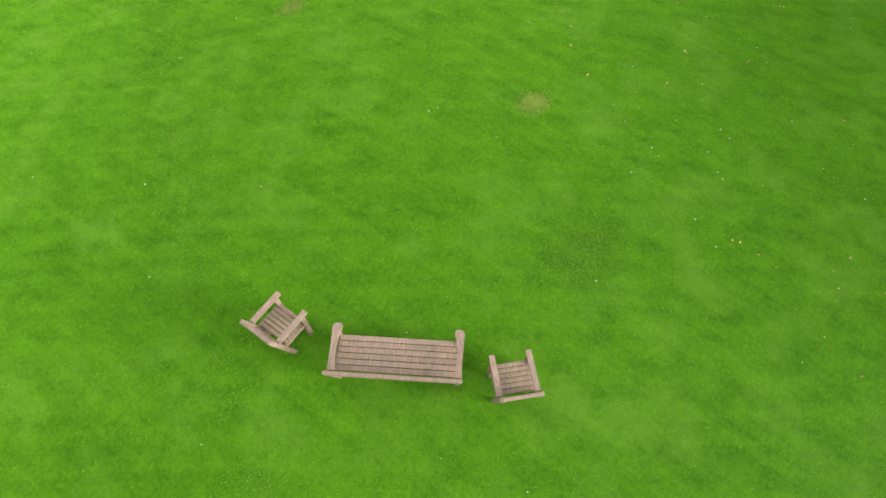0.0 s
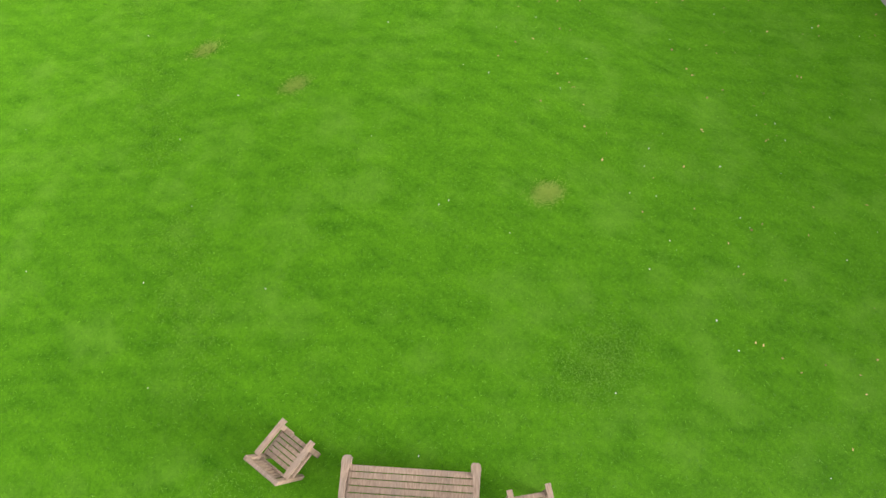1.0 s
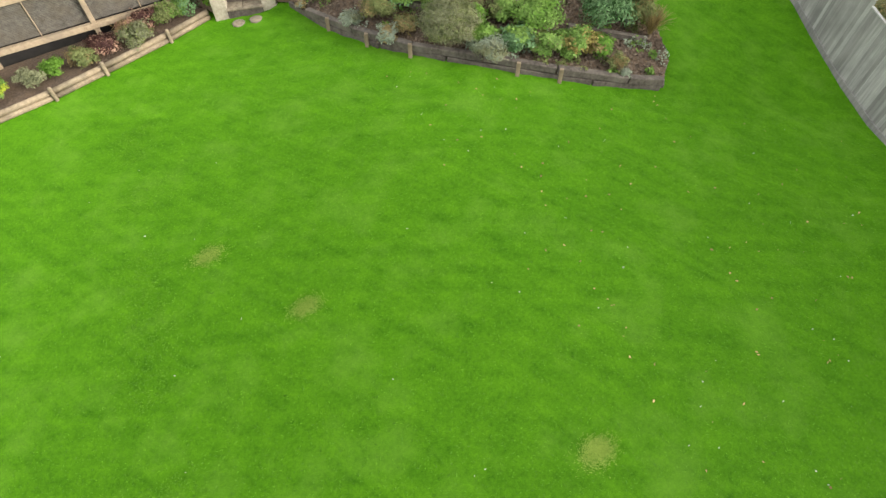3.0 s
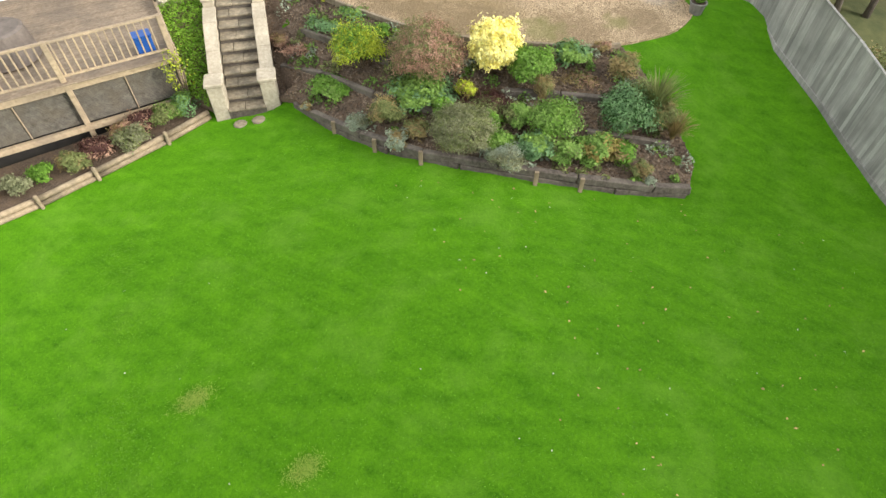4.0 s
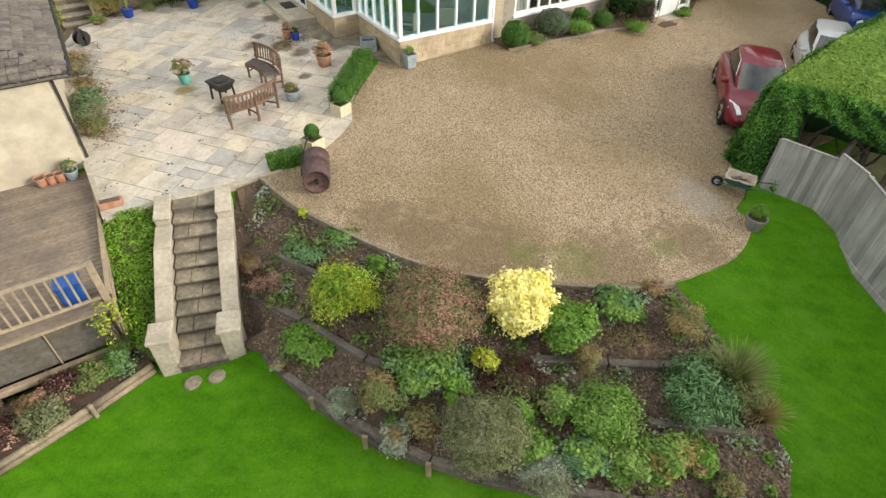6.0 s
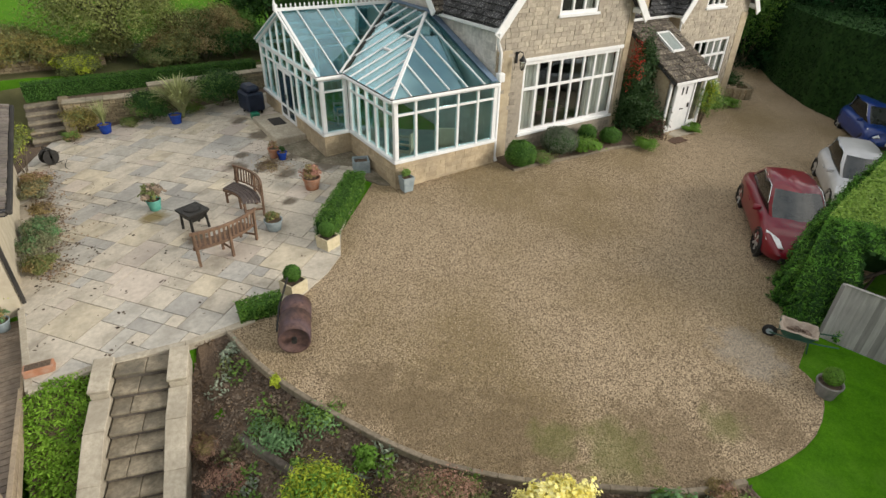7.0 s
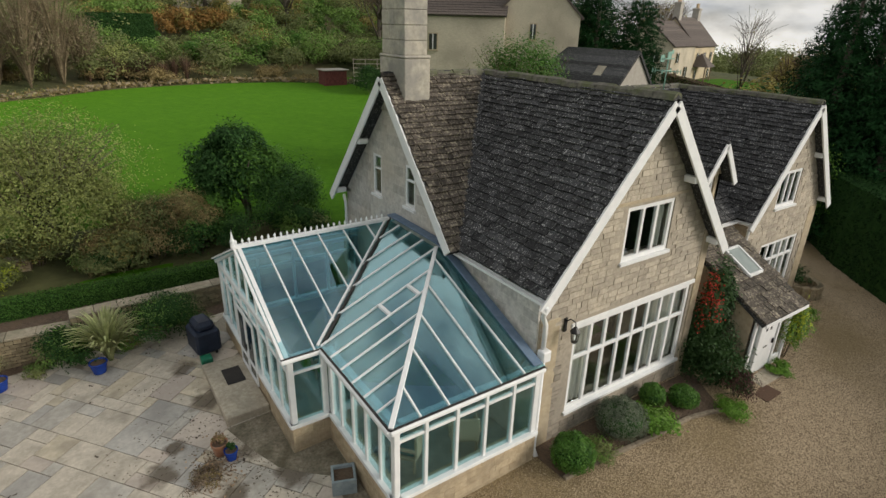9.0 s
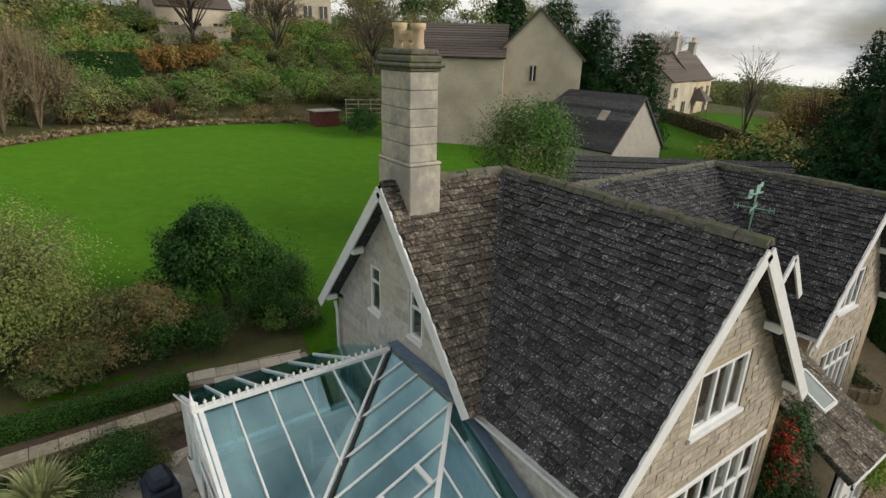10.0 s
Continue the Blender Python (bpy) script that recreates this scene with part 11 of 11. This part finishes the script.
# ---- loose gravel ----
M_PEBBLE = material("gravel stones", (0.15, 0.105, 0.065), (0.50, 0.40, 0.275), grain=1.5, bump=0, per_island=0.45)
gp = []
while len(gp) < 36000:
    x, y = NP.uniform(10, 30), NP.uniform(13.4, 24)
    if inside(x, y, DRIVE) and NP.random() < 1.25 - 0.05 * (x - 10):
        gp.append((x, y, z_upper(x, y) + 0.024))
quads("loose_gravel", np.array(gp), NP.normal(size=(36000, 3)) * 0.45 + np.array([0, 0, 1]), 0.033, 0.025, M_PEBBLE, None, NP, "loose buff gravel stones on the drive", "stuff", "gravel", bend=0.5)

# ---- patio slabs ----
def cut_to(rect, poly):
    """The part of a polygon that lies within a convex rectangle (counter-clockwise)."""
    out = list(poly)
    for i in range(len(rect)):
        (ax, ay), (bx_, by) = rect[i], rect[(i + 1) % len(rect)]
        def side(p): return (bx_ - ax) * (p[1] - ay) - (by - ay) * (p[0] - ax)
        src, out = out, []
        for j in range(len(src)):
            p, q = src[j], src[(j + 1) % len(src)]
            sp, sq = side(p), side(q)
            if sp >= 0:
                out.append(p)
            if (sp >= 0) != (sq >= 0):
                t = sp / (sp - sq)
                out.append((p[0] + (q[0] - p[0]) * t, p[1] + (q[1] - p[1]) * t))
        if not out:
            return []
    clean = []
    for p in out:
        if not clean or math.dist(p, clean[-1]) > 0.004:
            clean.append(p)
    if len(clean) > 2 and math.dist(clean[0], clean[-1]) < 0.004:
        clean.pop()
    return clean


def slab_mesh(name, mat):
    bm = bmesh.new()
    block(bm, 0, 1, 0, 1, 0, 1)
    me = bpy.data.meshes.new(name)
    bm.to_mesh(me)
    bm.free()
    me.materials.append(mat)
    return me


M_SLAB2 = material("buff yellow slab", (0.48, 0.42, 0.31), (0.61, 0.54, 0.42), grain=9, rough=0.75, bump=0.25, per_object=0.09, stain=(0.24, 0.21, 0.16), stain_scale=1.9, stain_amount=0.55)
M_SLAB3 = material("grey slab", (0.37, 0.35, 0.31), (0.52, 0.49, 0.43), grain=9, rough=0.75, bump=0.25, per_object=0.09, stain=(0.23, 0.21, 0.175), stain_scale=1.6, stain_amount=0.6)
def damp(mat, spots, colour, amount):
    """Damp ragged stains on the slabs round the pots and the doorstep: (x, y, radius) each."""
    n, l = mat.node_tree.nodes, mat.node_tree.links
    b = n["Principled BSDF"]
    old = b.inputs["Base Color"].links[0].from_socket
    ge = n.new("ShaderNodeNewGeometry")
    wob = n.new("ShaderNodeTexNoise")
    wob.inputs["Scale"].default_value, wob.inputs["Detail"].default_value = 3.2, 6.0
    l.new(ge.outputs["Position"], wob.inputs["Vector"])
    flat = n.new("ShaderNodeVectorMath")
    flat.operation = "MULTIPLY"
    flat.inputs[1].default_value = (1, 1, 0)
    l.new(ge.outputs["Position"], flat.inputs[0])
    last = None
    for x, y, r in spots:
        d = n.new("ShaderNodeVectorMath")
        d.operation = "DISTANCE"
        d.inputs[1].default_value = (x, y, 0)
        l.new(flat.outputs["Vector"], d.inputs[0])
        m = n.new("ShaderNodeMapRange")
        m.inputs["From Min"].default_value, m.inputs["From Max"].default_value = 0.0, r * 1.5
        m.inputs["To Min"].default_value, m.inputs["To Max"].default_value = 0.5, -0.5
        l.new(d.outputs["Value"], m.inputs["Value"])
        if last is None:
            last = m.outputs["Result"]
        else:
            mx = n.new("ShaderNodeMath")
            mx.operation = "MAXIMUM"
            l.new(last, mx.inputs[0])
            l.new(m.outputs["Result"], mx.inputs[1])
            last = mx.outputs["Value"]
    add = n.new("ShaderNodeMath")
    add.operation = "ADD"
    l.new(last, add.inputs[0])
    l.new(wob.outputs["Fac"], add.inputs[1])
    edge = n.new("ShaderNodeMapRange")
    edge.inputs["From Min"].default_value, edge.inputs["From Max"].default_value = 0.38, 0.72
    edge.inputs["To Max"].default_value = amount
    l.new(add.outputs["Value"], edge.inputs["Value"])
    mix = n.new("ShaderNodeMix")
    mix.data_type = "RGBA"
    l.new(edge.outputs["Result"], mix.inputs[0])
    for s in mix.inputs:
        if s.type == "RGBA" and s.name == "A":
            l.new(old, s)
        if s.type == "RGBA" and s.name == "B":
            s.default_value = (*colour, 1)
    l.new([o for o in mix.outputs if o.type == "RGBA"][0], b.inputs["Base Color"])


M_SLAB4 = material("pinkish slab", (0.48, 0.415, 0.345), (0.60, 0.53, 0.45), grain=9, rough=0.75, bump=0.25, per_object=0.08, stain=(0.30, 0.26, 0.23), stain_scale=0.7, stain_amount=0.6)
M_SLAB5 = material("grey-buff slab", (0.36, 0.345, 0.315), (0.51, 0.485, 0.435), grain=9, rough=0.75, bump=0.25, per_object=0.09, stain=(0.24, 0.23, 0.21), stain_scale=0.7, stain_amount=0.6)
WET = [(10.44, 24.56, 0.4), (12.65, 28.5, 0.3), (12.26, 27.86, 0.45), (13.22, 27.44, 0.45), (13.39, 26.51, 0.4), (14.2, 27.64, 0.55), (14.56, 26.43, 0.5), (13.65, 29.74, 0.55), (13.36, 31.36, 0.4), (12.88, 25.0, 0.28), (15.02, 26.87, 0.4)]
for gm in (M_GRAVEL, M_PEBBLE):
    damp(gm, [(13.2, 16.0, 1.5), (11.8, 18.2, 1.0), (15.2, 14.6, 1.3), (17.2, 14.2, 1.0), (12.4, 17.2, 1.2)], (0.155, 0.112, 0.062), 0.6)
    damp(gm, [(14.65, 15.0, 0.8), (16.6, 14.4, 0.5), (13.9, 15.7, 0.5)], (0.15, 0.165, 0.045), 0.5)
    damp(gm, [(18.6, 15.2, 0.9)], (0.36, 0.35, 0.33), 0.35)
for sm in (M_SLAB, M_SLAB2, M_SLAB3, M_SLAB4, M_SLAB5):
    damp(sm, WET, (0.11, 0.088, 0.062), 0.88)
    damp(sm, [(9.72, 26.26, 0.42)], (0.24, 0.185, 0.07), 0.9)
meshes = [slab_mesh("slab", M_SLAB), slab_mesh("slab", M_SLAB), slab_mesh("slab", M_SLAB), slab_mesh("slab", M_SLAB2), slab_mesh("slab", M_SLAB3), slab_mesh("slab", M_SLAB4), slab_mesh("slab", M_SLAB5)]
patio = bpy.data.objects["patio"]
ang = radians(37)
ca, sa = math.cos(ang), math.sin(ang)
unit = 0.32
cells = {}
prng = random.Random(5)
order = [(i, j) for j in range(-40, 60) for i in range(-40, 60)]
count = 0
far_lists = ([], [])
for i, j in order:
    if (i, j) in cells:
        continue
    opts = [(2, 2), (3, 2), (2, 3), (2, 1), (3, 3), (1, 2), (2, 2), (3, 2), (1, 1)]
    prng.shuffle(opts)
    for w, h in opts + [(1, 1)]:
        if all((i + a, j + b) not in cells for a in range(w) for b in range(h)):
            break
    for a in range(w):
        for b in range(h):
            cells[(i + a, j + b)] = True
    x0, y0, x1, y1 = i * unit, j * unit, (i + w) * unit, (j + h) * unit
    cx, cy = (x0 + x1) / 2, (y0 + y1) / 2
    def rot(px, py): return (11.0 + px * ca - py * sa, 22.0 + px * sa + py * ca)
    corners = [rot(x0, y0), rot(x1, y0), rot(x1, y1), rot(x0, y1)]
    wx, wy = rot(cx, cy)
    hits = sum(inside(px, py, PATIO) for px, py in corners)
    if hits == 0 and not inside(wx, wy, PATIO):
        continue
    if wx > 14.7 and wy > 26.6 or wx > 15.6 and wy > 24:
        continue
    g = 0.008
    o = Vector((*rot(x0 + g, y0 + g), 0))
    p = Vector((*rot(x1 - g, y0 + g), 0))
    q = Vector((*rot(x0 + g, y1 - g), 0))
    dz = prng.uniform(-0.003, 0.004)
    for v in (o, p, q):
        v.z = z_upper(v.x, v.y) + 0.004
    ea, eb, ec = p - o, q - o, Vector((0, 0, 0.034 + dz))
    if hits < 4:
        cl_poly = cut_to([rot(x0 + g, y0 + g), rot(x1 - g, y0 + g), rot(x1 - g, y1 - g), rot(x0 + g, y1 - g)], PATIO)
        if len(cl_poly) < 3:
            continue
        bm = bmesh.new()
        prism(bm, cl_poly, lambda x, y: z_upper(x, y) + 0.004, lambda x, y: z_upper(x, y) + 0.038)
        bmesh.ops.recalc_face_normals(bm, faces=bm.faces[:])
        part("cut_slab", bm, prng.choice((M_SLAB, M_SLAB, M_SLAB3)), patio)
        continue
    if count < 300:
        piece("slab", prng.choice(meshes), o, ea, eb, ec, patio)
        count += 1
    else:
        box_lists(far_lists, o, ea, eb, ec)
if far_lists[0]:
    from_lists("slab_field", *far_lists, M_SLAB3, patio, kind="stuff")
# edging of the patio above the bank
for (x0, y0), (x1, y1) in zip(PATIO[:4], PATIO[1:5]):
    bm = bmesh.new()
    beam(bm, (x0, y0, z_upper(x0, y0) - 0.02), (x1, y1, z_upper(x1, y1) - 0.02), 0.16, 0.16, 0.012)
    part("edging", bm, M_PALESTONE, patio)

# flagged path behind the house corner
PATH_POLY = [(14.7, 36.7), (15.2, 35.9), (17.1, 35.3), (18.95, 35.2), (18.95, 38.2), (18.2, 38.2), (16.8, 37.5)]
bp_ = sheet("back_path", PATH_POLY, lambda x, y: 2.66, M_JOINT, "flagged stone path behind the house corner", "path", step=1.0)
for i in range(-2, 9):
    for j in range(-2, 9):
        px, py = 14.6 + i * 0.62 + 0.18 * j, 35.0 + j * 0.55 - 0.12 * i
        if inside(px + 0.3, py + 0.25, PATH_POLY):
            piece("slab", prng.choice(meshes), Vector((px, py, 2.675)), Vector((0.6, -0.116, 0)), Vector((0.1, 0.52, 0)), Vector((0, 0, 0.035 + prng.uniform(0, 0.01))), bp_)
